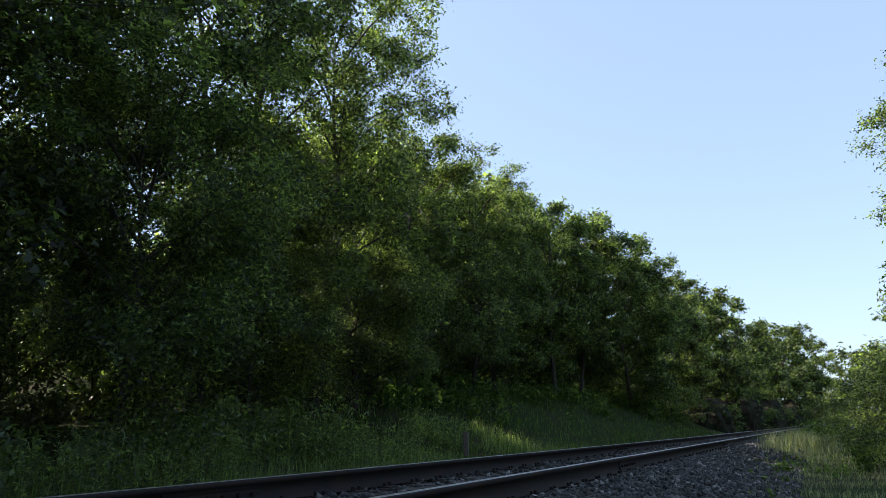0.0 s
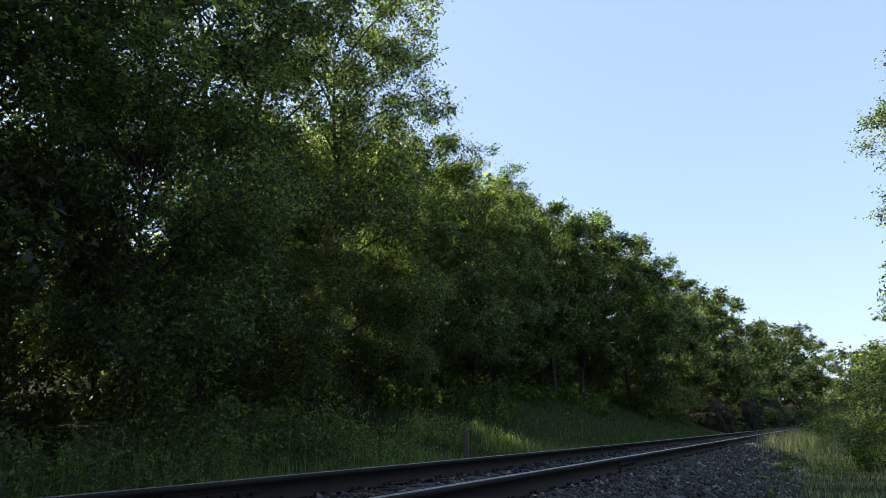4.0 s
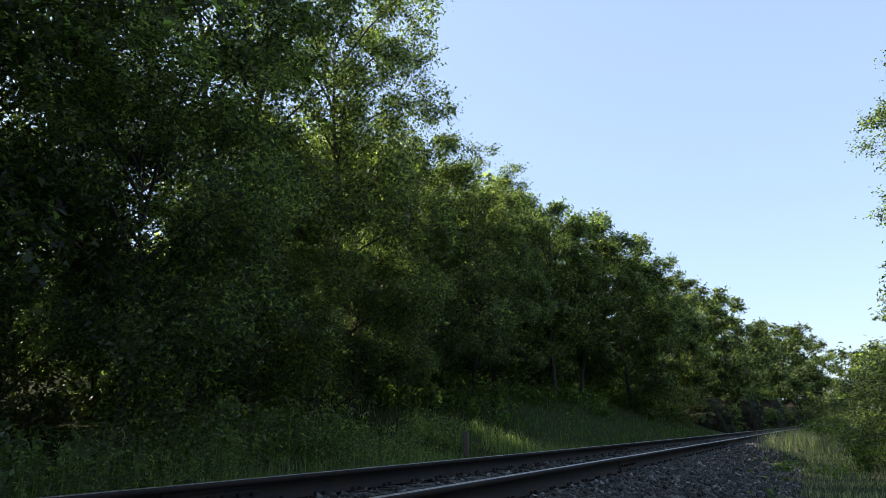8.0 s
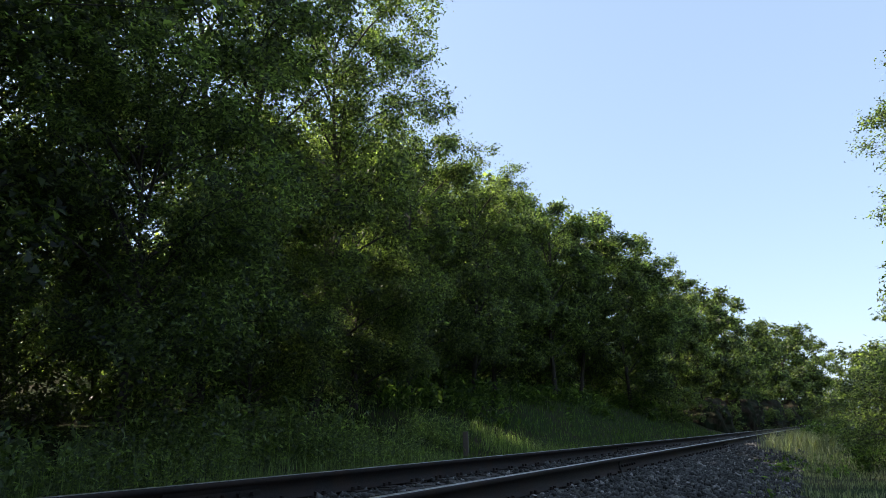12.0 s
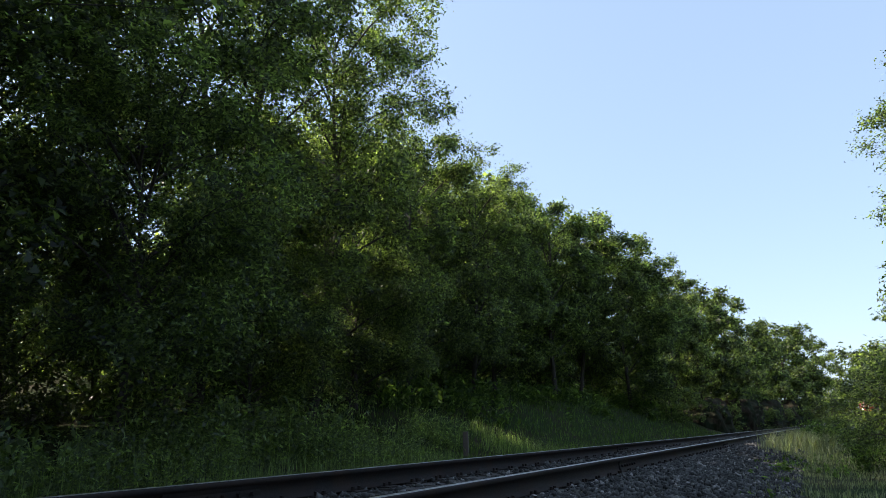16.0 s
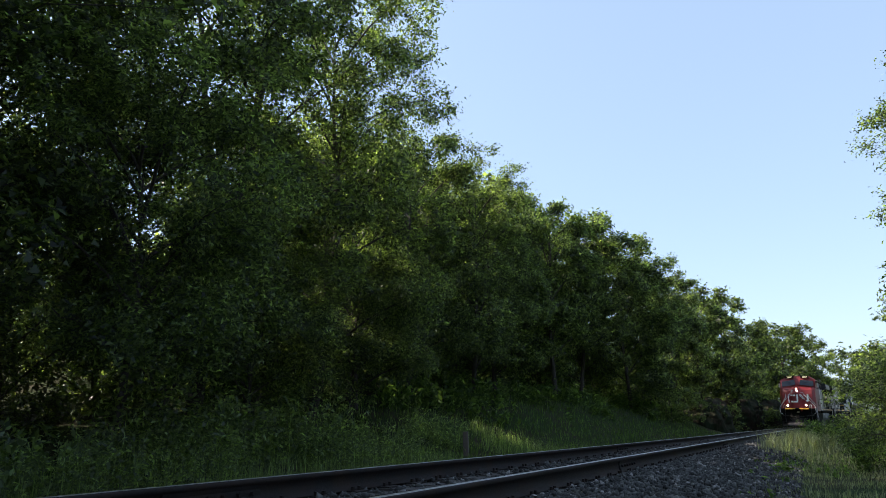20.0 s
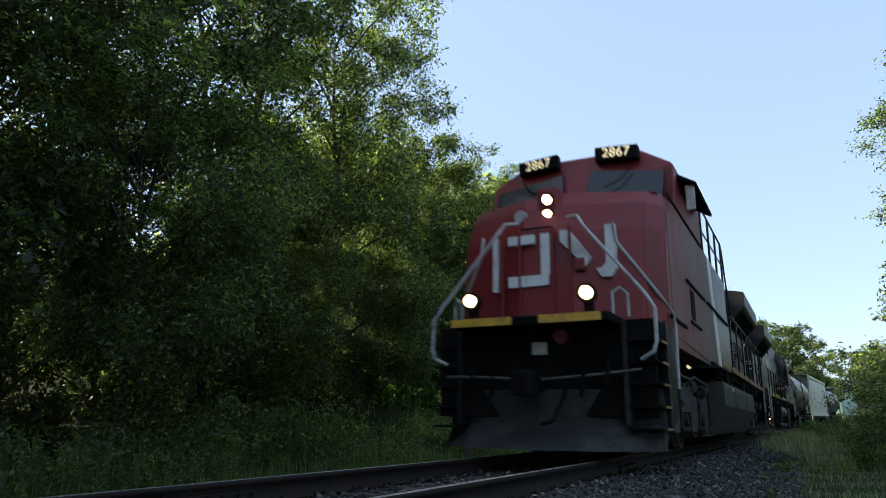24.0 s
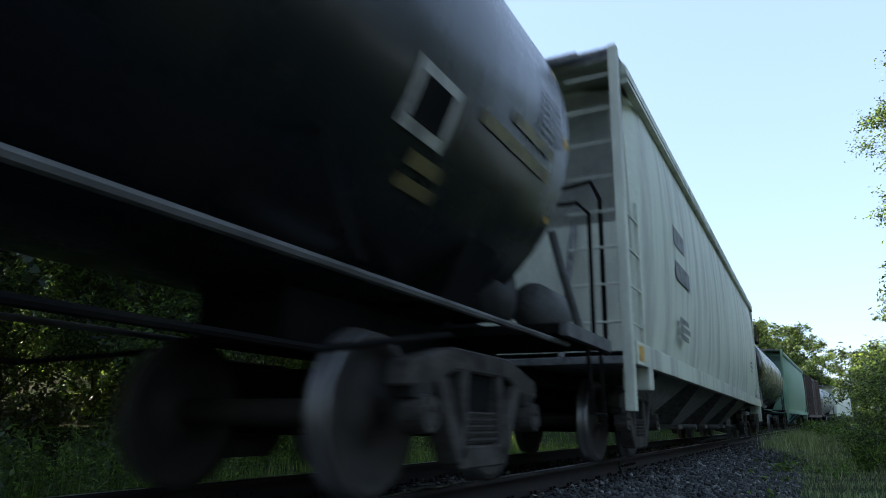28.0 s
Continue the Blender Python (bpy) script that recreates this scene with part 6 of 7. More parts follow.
        vp("handrail", pipe([(sx * 1.50, 23.42, 0.75), (sx * 1.50, 23.60, 1.70), (sx * 1.48, 23.58, 1.86), (sx * 1.30, 23.1, 2.25), (sx * 0.98, 22.55, 2.80), (sx * 0.9, 22.45, 2.84), (sx * 0.8, 22.5, 2.8)], 0.024), M_RAILING, v, "pale grey handrail")
        vp("handrail", pipe([(sx * 1.46, 22.86, 1.95), (sx * 1.50, 22.86, 1.75), (sx * 1.50, 22.84, 1.22), (sx * 1.50, 22.7, 1.12), (sx * 1.46, 22.4, 1.1)], 0.015), M_RAILING, v)
        vp("handrail", pipe([(sx * 0.9, 22.05, 2.62), (sx * 1.06, 22.0, 2.56), (sx * 1.12, 22.02, 2.4), (sx * 1.12, 22.12, 1.30), (sx * 1.2, 22.16, 1.14)], 0.022), M_RAILING, v)
        vp("handrail", pipe([(sx * 1.05, 21.95, 2.18), (sx * 1.1, 22.3, 2.14), (sx * 1.1, 22.75, 2.08), (sx * 1.1, 22.9, 1.95), (sx * 1.1, 22.86, 1.42)], 0.02), M_RAILING, v)
        vp("footboard_plow", prism([(21.72, 0.12), (22.2, 0.14), (22.25, 0.44), (21.95, 0.44)], sx * 0.25, sx * 1.42, "x", 0.015), M_DARKCAST, v)
        steps(v, sx * 1.5, 22.46, 23.13, 1.64, 0.42, 4, M_RAILING)
        for z in (0.42, 0.735):
            vp("kick_plate", box(sx * 1.44, sx * 1.455, 22.47, 22.76, z + 0.04, z + 0.16), M_YELLOW, v, "yellow painted kick plate")
        vp("step_lamp", cyl((sx * 1.43, 22.49, 0.655), (sx * 1.475, 22.49, 0.655), 0.022, n=10), M_SMALL_LAMP, v, "small lit step lamp")
        vp("corner_post", box(sx * 1.44, sx * 1.5, 23.40, 23.52, 0.42, 1.9, 0.012), M_GREY, v)
        vp("step_side", box(sx * 1.0, sx * 1.47, 23.14, 23.44, 0.42, 1.90, 0.02), M_PLOW, v)
        steps(v, sx * 1.46, 42.1, 42.75, 1.60, 0.42, 4, M_UNDER)
        vp("step_edge", box(sx * 1.472, sx * 1.484, 42.1, 42.75, 0.40, 0.44), M_RAILING, v)
        vp("handrail", pipe([(sx * 1.48, 42.15, 0.9), (sx * 1.48, 42.15, 2.3), (sx * 1.4, 42.0, 2.9), (sx * 1.3, 41.9, 3.0)], 0.022), M_RAILING, v)
        vp("handrail", pipe([(sx * 1.46, 42.8, 1.1), (sx * 1.5, 42.85, 1.2), (sx * 1.5, 42.85, 1.9), (sx * 1.4, 42.5, 2.5), (sx * 1.1, 42.1, 2.9)], 0.022), M_RAILING, v)
    vp("end_deck", box(-1.45, 1.45, 42.0, 42.8, 1.54, 1.62, 0.01), M_BLACK, v)
    vp("end_plate", box(-1.4, 1.4, 42.76, 42.84, 0.55, 1.6, 0.02), M_UNDER, v)
    vp("end_plate", box(-1.08, 1.08, 21.98, 22.06, 0.45, 1.62, 0.02), M_UNDER, v)
    coupler(v, 22.0, -1)
    coupler(v, 42.8, 1)
    # tank with a shelf and two air reservoirs on each side
    ft = vp("fuel_tank", prism([(1.0, 1.25), (1.0, 0.54), (1.40, 0.48), (1.46, 0.36), (1.25, 0.16), (-1.25, 0.16), (-1.46, 0.36), (-1.40, 0.48), (-1.0, 0.54), (-1.0, 1.25)], 29.3, 35.6, "y", 0.02), M_DARKCAST, v, "dark fuel tank with air reservoirs above")
    for sx in (-1, 1):
        for a, b in ((29.75, 31.85), (31.97, 34.25)):
            bm = capsule_y(sx * 1.22, 1.06, 0.26, a, b)
            vp("air_reservoir", bm, M_PEELED, ft, "grey cylindrical air reservoir", True)
            for y in (a + 0.4, b - 0.45):
                vp("strap", lathe_strap(sx * 1.22, y, 1.06, 0.266, 0.05), M_UNDER, ft)
        vp("end_bracket", prism([(29.15, 1.3), (29.6, 1.28), (29.6, 0.5), (29.15, 0.5)], sx * 1.0, sx * 1.5, "x", 0.02), M_DARKCAST, ft)
        eb = vp("end_bracket", prism([(34.4, 1.27), (36.0, 1.27), (36.0, 0.62), (35.6, 0.2), (34.4, 0.2)], sx * 1.05, sx * 1.5, "x", 0.02), M_DARKCAST, ft)
        vp("slot", box(sx * 1.495, sx * 1.504, 35.62, 35.78, 0.72, 1.2), M_UNDER, eb)
    under_pipes(v, 23.8, 41.8, 9)
    engine_truck(v, (24.05, 26.0, 27.95), True)
    engine_truck(v, (37.15, 39.05, 40.95), True)


def capsule_y(x, z, r, a, b, n=28):
    """A pressure vessel along y with dished ends."""
    prof = [(a, 0.02), (a + 0.02, 0.12), (a + 0.06, 0.19), (a + 0.12, 0.24), (a + 0.2, r), (b - 0.2, r), (b - 0.12, 0.24), (b - 0.06, 0.19), (b - 0.02, 0.12), (b, 0.02)]
    bm = bmesh.new()
    rings = [[bm.verts.new((x + q * math.cos(2 * math.pi * k / n), y, z + q * math.sin(2 * math.pi * k / n))) for k in range(n)] for y, q in prof]
    for p, q in zip(rings, rings[1:]):
        for k in range(n):
            bm.faces.new((p[k], p[(k + 1) % n], q[(k + 1) % n], q[k]))
    bm.faces.new(rings[0])
    bm.faces.new(rings[-1])
    bmesh.ops.recalc_face_normals(bm, faces=bm.faces)
    return bm


def lathe_strap(x, y, z, r, w, n=20):
    bm = bmesh.new()
    a = [bm.verts.new((x + r * math.cos(2 * math.pi * k / n), y, z + r * math.sin(2 * math.pi * k / n))) for k in range(n)]
    b = [bm.verts.new((x + r * math.cos(2 * math.pi * k / n), y + w, z + r * math.sin(2 * math.pi * k / n))) for k in range(n)]
    for k in range(n):
        bm.faces.new((a[k], a[(k + 1) % n], b[(k + 1) % n], b[k]))
    bmesh.ops.recalc_face_normals(bm, faces=bm.faces)
    return bm


def ladder(veh, x, y, w, z0, z1, n, material, lean=0.0):
    bm = bmesh.new()
    for d in (-w / 2, w / 2):
        add_box(bm, x - 0.02, x + 0.02, y + d - 0.025, y + d + 0.025, z0, z1)
    for k in range(n):
        z = z0 + (z1 - z0) * (k + 0.5) / n
        add_cyl(bm, (x, y - w / 2, z), (x, y + w / 2, z), 0.012, n=6)
    return vp("ladder", bm, material, veh)


def tank_car(y0, y1, barrel_mat, label, detail=True):
    mid = (y0 + y1) / 2
    v = vehicle("tank_car", mid, y1 - y0 - 4.6, label, "tank car")
    R, zc, a, b = 1.50, 2.63, y0 + 0.72, y1 - 0.95
    prof = []
    for k in range(9):
        q = math.pi / 2 * k / 8
        prof.append((R * math.sin(q), a + 0.62 - 0.62 * math.cos(q)))
    for k in range(1, 8):
        prof.append((R, a + 0.62 + (b - a - 1.24) * k / 8))
    for k in range(9):
        q = math.pi / 2 * (1 - k / 8)
        prof.append((R * math.sin(q), b - 0.62 + 0.62 * math.cos(q)))
    bm = lathe(prof, 64)
    bmesh.ops.rotate(bm, cent=(0, 0, 0), matrix=Matrix.Rotation(math.pi / 2, 3, "Z"), verts=bm.verts)
    bmesh.ops.translate(bm, vec=(0, 0, zc), verts=bm.verts)
    # after the turn the barrel runs along +y
    barrel = vp("barrel", bm, barrel_mat, v, "", True)
    for y in [a + 0.62 + (b - a - 1.24) * k / 5 for k in range(6)]:
        vp("weld_seam", lathe_strap(0, y, zc, R + 0.006, 0.03, 64), barrel_mat, barrel, "", True)
    for e, d in ((y0, 1), (y1, -1)):
        c0, c1 = sorted((e + d * 0.25, e + d * 3.4))
        vp("stub_sill", box(-0.35, 0.35, c0, c1, 0.85, 1.30, 0.02), M_UNDER, v)
        s0, s1 = sorted((e + d * 0.25, e + d * 1.6))
        pf = vp("end_platform", box(-1.42, 1.42, s0, s1, 1.06, 1.14, 0.01), M_UNDER, v)
        for sx in (-1, 1):
            vp("platform_edge", box(sx * 1.40, sx * 1.46, s0, s1 + 0.5 * (d > 0), 1.04, 1.15, 0.008), M_GREY, pf)
            vp("sill_step", pipe([(sx * 1.42, e + d * 0.5, 1.05), (sx * 1.44, e + d * 0.5, 0.5), (sx * 1.44, e + d * 0.9, 0.5), (sx * 1.42, e + d * 0.9, 1.05)], 0.018, 6), M_UNDER, v)
            vp("saddle_brace", pipe([(sx * 1.40, e + d * 1.0, 1.12), (sx * 1.36, e + d * 1.3, 1.55), (sx * 1.3, e + d * 1.4, 1.9)], 0.035), M_GREY, v)
        vp("end_railing", pipe([(1.36, e + d * 0.45, 1.12), (1.36, e + d * 0.45, 2.3), (1.25, e + d * 0.45, 2.42), (-1.25, e + d * 0.45, 2.42), (-1.36, e + d * 0.45, 2.3), (-1.36, e + d * 0.45, 1.12)], 0.02), M_UNDER, v)
        vp("saddle", prism([(0.9, 1.2), (1.28, 2.0), (1.1, 1.8), (0.6, 1.42), (0, 1.3), (-0.6, 1.42), (-1.1, 1.8), (-1.28, 2.0), (-0.9, 1.2)], e + d * 2.3 - 0.22, e + d * 2.3 + 0.22), M_UNDER, v)
        coupler(v, e + d * 0.3, -d)
    for sx in (-1, 1):
        vp("side_rail", pipe([(sx * 1.34, y0 + 1.2, 1.02), (sx * 1.34, mid, 0.985), (sx * 1.34, y1 - 1.2, 1.02)], 0.023), M_GREY, v, "grey painted safety rail")
        if detail:
            k = y0 + 2.4
            while k < y1 - 2.0:
                vp("rail_bracket", pipe([(sx * 1.38, k, 1.04), (sx * 1.2, k, 1.5), (sx * 1.12, k, 1.8)], 0.018, 6), M_UNDER, v)
                k += 2.6
            vp("train_line", pipe([(sx * 1.0, y0 + 2.6, 0.95), (sx * 1.05, y0 + 4.0, 0.72), (sx * 1.05, y1 - 4.0, 0.72), (sx * 1.0, y1 - 2.6, 0.95)], 0.02), M_UNDER, v)
            ym = mid - 0.8
            bm = bmesh.new()
            pts = [(1.46, 0.55), (1.50, 1.4), (1.52, 2.7), (1.42, 3.4), (1.05, 4.0)]
            for dd in (-0.22, 0.22):
                add_pipe(bm, [(sx * x, ym + dd, z) for x, z in pts], 0.02, 6)
            for q in range(10):
                z = 0.7 + 0.34 * q
                x = np.interp(z, [0.55, 1.4, 2.7, 3.4, 4.0], [1.46, 1.5, 1.52, 1.42, 1.05])
                add_cyl(bm, (sx * x, ym - 0.22, z), (sx * x, ym + 0.22, z), 0.012, n=6)
            vp("ladder", bm, M_UNDER, v)
            vp("ladder_brace", pipe([(sx * 1.46, ym - 0.22, 0.55), (sx * 1.3, ym - 1.1, 1.3)], 0.018, 6), M_UNDER, v)
            vp("ladder_brace", pipe([(sx * 1.46, ym + 0.22, 0.55), (sx * 1.3, ym + 1.1, 1.3)], 0.018, 6), M_UNDER, v)
    # top platform, manway and railing
    tp = vp("top_platform", box(-0.9, 0.9, mid - 1.5, mid + 1.3, 4.16, 4.22, 0.01), M_UNDER, v)
    vp("manway", cyl((0, mid, 4.1), (0, mid, 4.42), 0.42, n=24), M_UNDER, v)
    for sx in (-1, 1):
        vp("top_railing", pipe([(sx * 0.88, mid - 1.5, 4.2), (sx * 0.88, mid - 1.5, 4.95), (sx * 0.88, mid - 0.35, 4.95), (sx * 0.88, mid - 0.35, 4.2)], 0.02, 6), M_UNDER, tp)
        vp("top_railing", pipe([(sx * 0.88, mid + 0.2, 4.2), (sx * 0.88, mid + 0.2, 4.95), (sx * 0.88, mid + 1.3, 4.95), (sx * 0.88, mid + 1.3, 4.2)], 0.02, 6), M_UNDER, tp)
        vp("top_railing", pipe([(sx * 0.88, mid - 1.5, 4.55), (sx * 0.88, mid - 0.35, 4.55)], 0.016, 6), M_UNDER, tp)
    # markings on the barrel, bent round it
    if detail:
        def plate(yy0, yy1, z0, z1, mat, name, lab=""):
            a0, a1 = math.asin((z0 - zc) / (R + 0.008)), math.asin((z1 - zc) / (R + 0.008))
            for sx in (-1, 1):
                bm = bmesh.new()
                col = []
                for q in range(4):
                    g = a0 + (a1 - a0) * q / 3
                    x, z = (R + 0.008) * math.cos(g) * sx, zc + (R + 0.008) * math.sin(g)
                    col.append((bm.verts.new((x, yy0, z)), bm.verts.new((x, yy1, z))))
                for (p, r_), (s_, t_) in zip(col, col[1:]):
                    bm.faces.new((p, r_, t_, s_) if sx > 0 else (p, s_, t_, r_))
                vp(name, bm, mat, barrel, lab)
        for z0, z1, ya, yb in ((2.10, 2.34, mid - 5.5, mid - 5.3), (2.12, 2.34, mid - 5.24, mid - 5.02), (2.10, 2.30, mid - 4.97, mid - 4.86), (2.10, 2.34, mid - 4.78, mid - 4.52), (2.12, 2.32, mid - 4.46, mid - 4.28), (2.10, 2.34, mid - 4.22, mid - 4.02), (1.86, 1.93, mid - 5.7, mid - 5.15), (1.69, 1.76, mid - 5.75, mid - 5.36), (1.58, 1.65, mid - 5.7, mid - 5.3), (1.69, 1.76, mid - 5.12, mid - 4.75), (1.58, 1.65, mid - 5.06, mid - 4.7), (1.66, 1.72, mid - 6.3, mid - 5.85),
                                (2.12, 2.20, b - 2.1, b - 0.9), (2.28, 2.36, b - 1.7, b - 0.9), (1.72, 1.79, b - 2.6, b - 2.25), (1.62, 1.68, b - 2.6, b - 2.2)):
            plate(ya, yb, z0, z1, M_MARK, "lettering", "faded yellow lettering bars")
        for k in range(6):
            plate(mid - 2.95, mid - 2.65 + 0.03 * (k % 3), 2.08 + 0.055 * k, 2.105 + 0.055 * k, M_MARK, "lettering")
            plate(b - 1.3 + 0.02 * k, b - 0.75, 2.42 + 0.06 * k, 2.445 + 0.06 * k, M_STENCIL, "lettering")
        for k in range(3):
            plate(mid - 1.85, mid - 1.42 - 0.03 * k, 1.86 + 0.06 * k, 1.895 + 0.06 * k, M_MARK, "lettering")
        plate(mid - 1.75, mid - 1.68, 2.4, 2.7, M_YELLOW, "reflective_strip", "yellow vertical strip")
        plate(mid + 1.55, mid + 1.62, 2.4, 2.7, M_YELLOW, "reflective_strip", "yellow vertical strip")
        plate(a + 0.60, a + 0.70, 1.9, 3.7, M_YELLOW, "reflective_strip", "yellow vertical strip")
        plate(b - 0.70, b - 0.60, 1.9, 3.7, M_YELLOW, "reflective_strip", "yellow vertical strip")
        plate(mid + 3.15, mid + 3.5, 2.0, 2.36, M_YELLOW, "placard", "yellow placard")
        plate(b - 2.84, b - 2.38, 1.84, 2.17, M_PALE, "placard_holder", "grey square placard holder")
        for sx in (-1, 1):
            vp("placard", prism([(sx * (math.sqrt(R * R - (z_ - zc) ** 2) + d_), z_) for z_, d_ in ((1.90, 0.014), (2.11, 0.014), (2.11, -0.01), (1.90, -0.01))], b - 2.78, b - 2.44), M_UNDER, barrel)
    freight_truck(v, y0 + 1.95)
    freight_truck(v, y1 - 2.25)
    if detail:
        vp("brake_reservoir", cyl((0.5, y1 - 1.5, 1.42), (0.95, y1 - 1.5, 1.42), 0.24, n=20), M_PLOW, v, "", True)
        vp("brake_reservoir", cyl((0.95, y1 - 0.9, 1.40), (0.95, y1 - 0.35, 1.40), 0.2, n=20), M_GREY, v, "", True)
        vp("outlet_valve", cyl((0, mid, 0.7), (0, mid, 1.35), 0.18, n=16), M_UNDER, v)


def hopper_car(y0, y1, mat, end_mat, label, detail=True):
    mid = (y0 + y1) / 2
    v = vehicle("hopper_car", mid, y1 - y0 - 4.4, label, "hopper car")
    a, b = y0 + 0.95, y1 - 0.95
    # body: rounded sides between the ends, which swell outwards a little
    sec = [(1.40, 1.22), (1.47, 1.7), (1.52, 2.4), (1.53, 3.1), (1.50, 3.8), (1.44, 4.36)]
    ring = sec + [(0.9, 4.48), (0.0, 4.52), (-0.9, 4.48)] + [(-x, z) for x, z in sec[::-1]]
    bm = bmesh.new()
    rows = []
    for y in [a, a + 0.18, a + 0.5] + [a + 0.5 + (b - a - 1.0) * k / 6 for k in range(1, 6)] + [b - 0.5, b - 0.18, b]:
        e = min(y - a, b - y)
        k = 0.90 + 0.10 * math.sqrt(min(1.0, e / 0.5))
        rows.append([bm.verts.new((x * k, y, z)) for x, z in ring])
    for p, q in zip(rows, rows[1:]):
        for i in range(len(ring) - 1):
            bm.faces.new((p[i], p[i + 1], q[i + 1], q[i]))
    bm.faces.new(rows[0])
    bm.faces.new(rows[-1][::-1])
    bmesh.ops.recalc_face_normals(bm, faces=bm.faces)
    body = vp("body", bm, mat, v, "", True)
    mod = body.modifiers.new("edge", "EDGE_SPLIT")
    mod.split_angle = radians(40)
    for sx in (-1, 1):
        vp("side_sill", box(sx * 1.42, sx * 1.50, y0 + 0.35, y1 - 0.35, 1.02, 1.26, 0.01), mat, v)
        vp("top_chord", prism([(sx * 1.42, 4.34), (sx * 1.52, 4.34), (sx * 1.52, 4.44), (sx * 1.46, 4.52), (sx * 1.40, 4.52)], y0 + 0.5, y1 - 0.5), mat, v)
        vp("top_chord", box(sx * 1.44, sx * 1.53, y0 + 0.5, y1 - 0.5, 4.24, 4.28), mat, v)
    roof = vp("roof", prism([(1.46, 4.52), (0.8, 4.58), (-0.8, 4.58), (-1.46, 4.52)], y0 + 0.4, y1 - 0.4), mat, v)
    rw = vp("running_board", box(-1.0, 1.0, y0 + 0.28, y1 - 0.28, 4.60, 4.64, 0.004), M_STENCIL, v)
    for k in range(6):
        vp("hatch", box(-0.3, 0.3, a + 1.0 + k * (b - a - 2) / 5 - 0.6, a + 1.0 + k * (b - a - 2) / 5 + 0.6, 4.56, 4.70, 0.03), mat, roof)
    for e, d in ((y0, 1), (y1, -1)):
        s0, s1 = sorted((e + d * 0.95, e + d * 1.03))
        vp("end_sheet", box(-1.34, 1.34, s0, s1, 2.72, 4.42, 0.01), end_mat, v)
        bm = bmesh.new()
        add_prism(bm, [(e + d * 0.98, 2.76), (e + d * 2.6, 1.25), (e + d * 2.66, 1.30), (e + d * 1.04, 2.80)], -1.3, 1.3, "x")
        vp("slope_sheet", bm, end_mat, v)
        p0, p1 = sorted((e + d * 0.22, e + d * 1.9))
        vp("end_platform", box(-1.45, 1.45, p0, p1, 1.02, 1.10, 0.01), end_mat, v)
        g0, g1 = sorted((e + d * 0.24, e + d * 0.95))
        bm = bmesh.new()
        for q in range(9):
            add_box(bm, -1.44, 1.44, g0 + (g1 - g0) * q / 9, g0 + (g1 - g0) * q / 9 + 0.035, 4.54, 4.58)
        vp("end_grating", bm, M_STENCIL, v)
        for sx in (-1, 1):
            vp("corner_post", box(sx * 1.38, sx * 1.48, e + d * 0.26 - 0.06, e + d * 0.26 + 0.06, 0.55, 4.58, 0.01), mat, v)
            vp("end_brace", pipe([(sx * 0.7, e + d * 0.3, 1.1), (sx * 0.7, e + d * 0.95, 2.75)], 0.035, 8), end_mat, v)
            for q in range(8):
                z = 1.45 + 0.40 * q
                if z < 2.9:
                    vp("grab_iron", cyl((sx * 1.45, e + d * 0.28, z), (sx * 1.45, e + d * 0.92, z), 0.014, n=6), mat, v)
                vp("grab_iron", cyl((sx * 1.40, e + d * 0.25, z), (sx * 0.85, e + d * 0.25, z), 0.014, n=6), mat, v)
            y_ = e + d * 0.92
            vp("ladder_stile", box(sx * 1.42, sx * 1.47, y_ - 0.03, y_ + 0.03, 1.2, 2.9, 0.006), mat, v)
            vp("yellow_marker", box(sx * 1.5, sx * 1.506, e + d * 0.42, e + d * 0.42 + 0.22, 1.06, 1.22), M_YELLOW, v)
            vp("jack_pad", box(sx * 1.2, sx * 1.5, e + d * 1.0 - 0.12, e + d * 1.0 + 0.12, 0.78, 1.04, 0.02), mat, v)
        vp("hand_brake_pipe", pipe([(0.75, e + d * 0.35, 3.0), (1.1, e + d * 0.3, 3.02), (1.2, e + d * 0.28, 2.8), (1.2, e + d * 0.26, 1.1)], 0.025), M_UNDER, v)
        coupler(v, e + d * 0.3, -d)
    vp("centre_sill", box(-0.3, 0.3, y0 + 0.3, y1 - 0.3, 0.82, 1.1, 0.02), M_UNDER, v)
    n = 4
    for k in range(n):
        c = a + 3.2 + k * (b - a - 6.4) / (n - 1)
        bm = bmesh.new()
        lo = [bm.verts.new(p) for p in ((-0.55, c - 0.5, 0.42), (0.55, c - 0.5, 0.42), (0.55, c + 0.5, 0.42), (-0.55, c + 0.5, 0.42))]
        hi = [bm.verts.new(p) for p in ((-1.38, c - 1.45, 1.24), (1.38, c - 1.45, 1.24), (1.38, c + 1.45, 1.24), (-1.38, c + 1.45, 1.24))]
        for q in range(4):
            bm.faces.new((lo[q], lo[(q + 1) % 4], hi[(q + 1) % 4], hi[q]))
        bm.faces.new(lo[::-1])
        bm.faces.new(hi)
        bmesh.ops.recalc_face_normals(bm, faces=bm.faces)
        ch = vp("discharge_chute", bm, end_mat, v)
        vp("outlet_gate", add_cyl(box(-0.7, 0.7, c - 0.55, c + 0.55, 0.34, 0.42, 0.01), (-0.95, c, 0.38), (0.95, c, 0.38), 0.05), M_STENCIL, ch)
    if detail:
        for sx in (-1, 1):
            x = sx * 1.535 if sx > 0 else -1.539
            bars(v, [(0, 0.0, 0.9, 0.26), (0, -0.5, 1.2, 0.26), (0.1, -1.1, 0.7, 0.07), (0.1, -1.22, 0.8, 0.07), (0.1, -1.34, 0.6, 0.07)], x, a + 2.0, 2.9, M_STENCIL)
            bars(v, [(0, 0.0, 0.5, 0.06), (0, -0.12, 0.6, 0.06), (0, -0.24, 0.4, 0.06)], x, b - 3.0, 2.2, M_STENCIL)
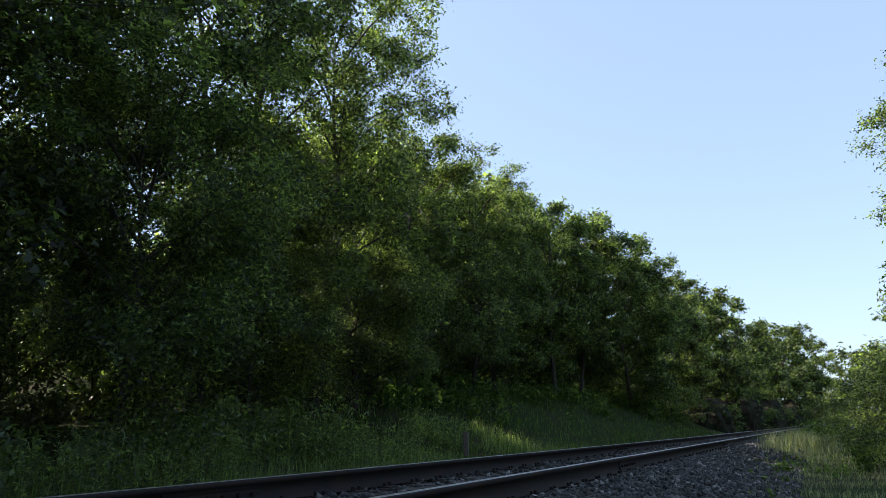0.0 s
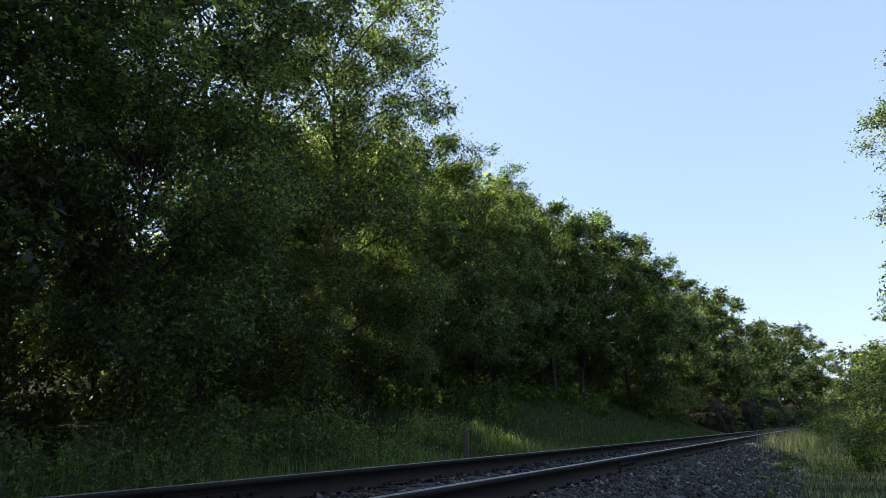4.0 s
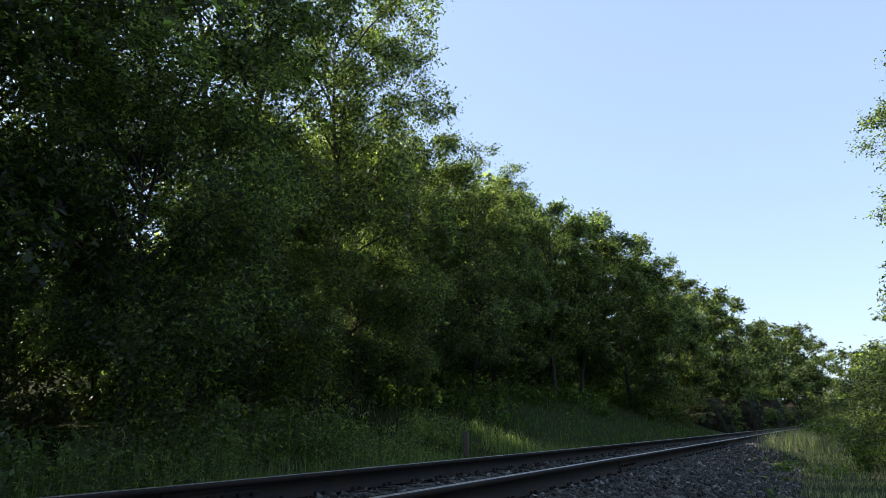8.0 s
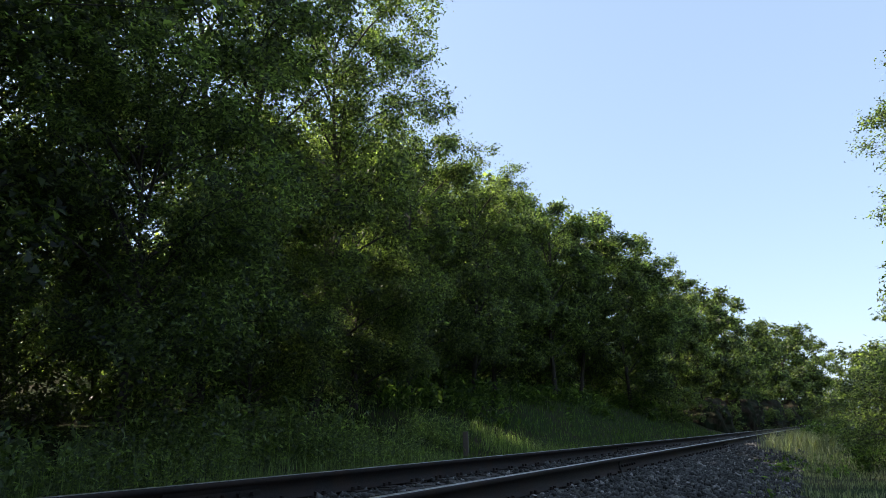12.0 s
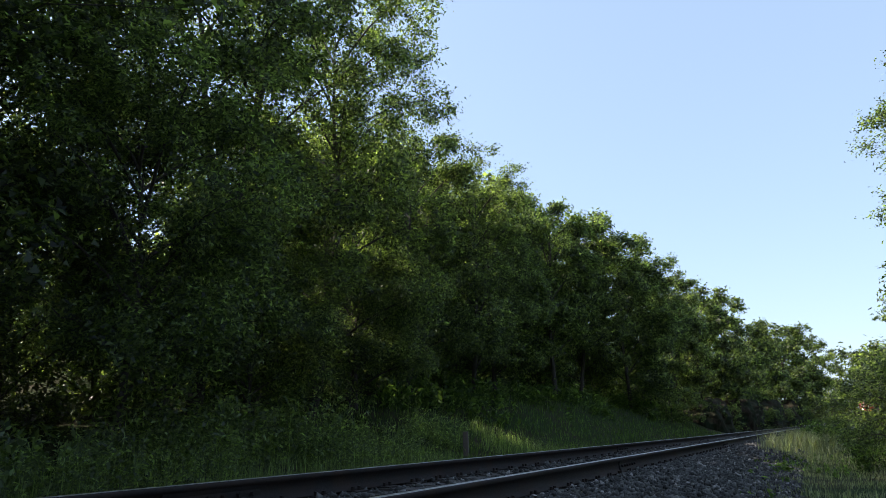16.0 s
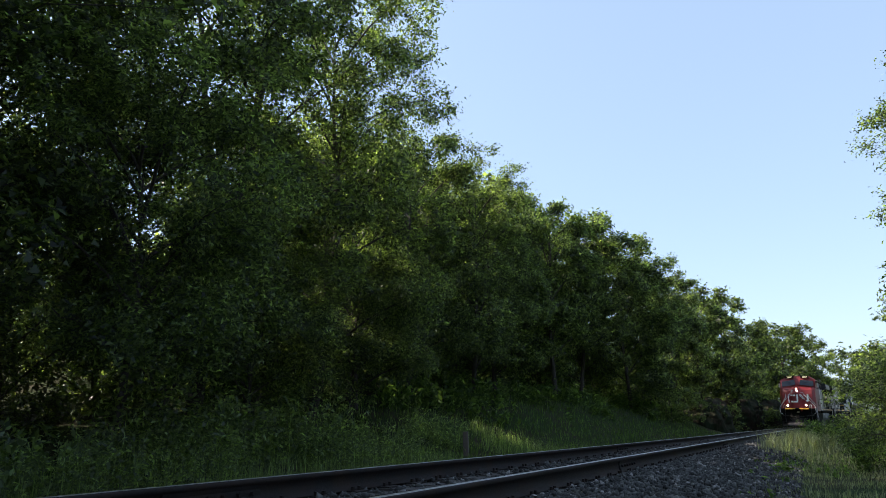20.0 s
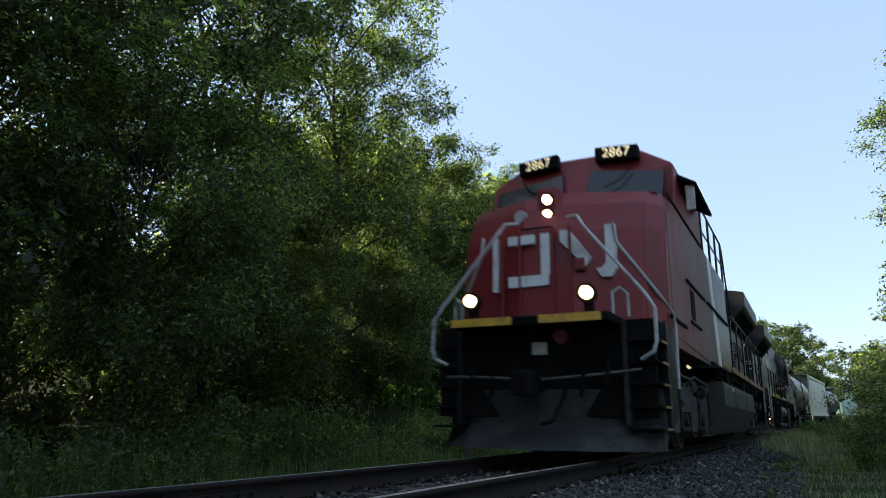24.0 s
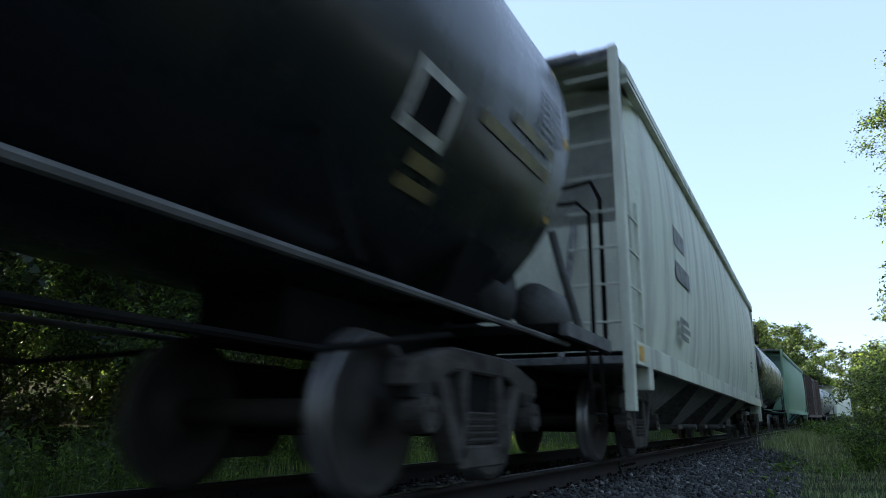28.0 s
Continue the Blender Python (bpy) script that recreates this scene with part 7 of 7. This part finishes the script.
    freight_truck(v, y0 + 2.2)
    freight_truck(v, y1 - 2.2)


def box_car(y0, y1, mat, label):
    mid = (y0 + y1) / 2
    v = vehicle("boxcar", mid, y1 - y0 - 4.4, label, "boxcar")
    body = vp("body", box(-1.46, 1.46, y0 + 0.5, y1 - 0.5, 1.05, 4.35, 0.02), mat, v)
    vp("roof", prism([(1.5, 4.35), (0, 4.55), (-1.5, 4.35)], y0 + 0.45, y1 - 0.45), mat, v)
    for sx in (-1, 1):
        k = y0 + 1.0
        while k < y1 - 0.8:
            if abs(k - mid) > 1.7:
                vp("side_rib", box(sx * 1.46, sx * 1.52, k, k + 0.12, 1.1, 4.3, 0.01), mat, body)
            k += 0.95
        d = vp("door", box(sx * 1.46, sx * 1.54, mid - 1.5, mid + 1.5, 1.15, 4.2, 0.02), mat, v)
        for q in (-0.8, 0.0, 0.8):
            vp("door_rib", box(sx * 1.54, sx * 1.57, mid + q - 0.04, mid + q + 0.04, 1.3, 4.1), mat, d)
        vp("side_sill", box(sx * 1.40, sx * 1.48, y0 + 0.5, y1 - 0.5, 0.9, 1.06), mat, v)
        ladder(v, sx * 1.52, y0 + 0.75, 0.4, 1.0, 4.2, 8, mat)
    vp("centre_sill", box(-0.3, 0.3, y0 + 0.3, y1 - 0.3, 0.82, 1.08, 0.02), M_UNDER, v)
    coupler(v, y0 + 0.4, -1)
    coupler(v, y1 - 0.4, 1)
    freight_truck(v, y0 + 2.2)
    freight_truck(v, y1 - 2.2)


leading_engine()
second_engine()
tank_car(43.6, 60.6, M_BARREL, "black tank car with faded yellow lettering")
hopper_car(61.0, 80.6, M_CREAM, M_STENCIL, "pale grey covered hopper car with rust streaks")
tank_car(81.2, 97.2, M_BARREL, "dusty black tank car behind the pale hopper", False)
hopper_car(97.8, 117.4, M_GREEN, M_TEAL, "faded green covered hopper car", False)
box_car(118.0, 135.0, M_BROWN, "dark brown ribbed boxcar behind the green hopper")
tank_car(135.6, 151.6, M_SILVER, "weathered grey tank car behind the boxcar", False)
hopper_car(152.2, 171.8, M_CREAM, M_STENCIL, "pale grey covered hopper car at the tail", False)


# ---- what moves ----


def motions():
    times = [0, 4, 8, 12, 15, 16] + [16.5 + 0.5 * k for k in range(24)]
    for v, at, base in vehicles:
        walk(v, [(t, vehicle_pose(front_at(t) + at, base)) for t in times])
    ticks = [0.0] + [16 + k / FPS for k in range(12 * FPS + 1)]
    for w, y, r in wheelsets:
        walk(w, [(t, pose(0, y, r, math.degrees((front_at(16) - front_at(max(t, 16))) / r))) for t in ticks])
    # crowns that lean a little in the wind
    for k, tree in enumerate(RIGHT_TREES[:3]):
        crown = tree.children[1]
        rows = []
        for i in range(41):
            t = 0.7 * i
            rows.append((t, pose(0, 0, 0, 0.35 * math.sin(1.9 * t + k) + 0.2 * math.sin(3.7 * t), 0.55 * math.sin(1.3 * t + 2 * k) + 0.3 * math.sin(2.9 * t + 1), 0.5 * math.sin(0.9 * t))))
        walk(crown, rows)


motions()
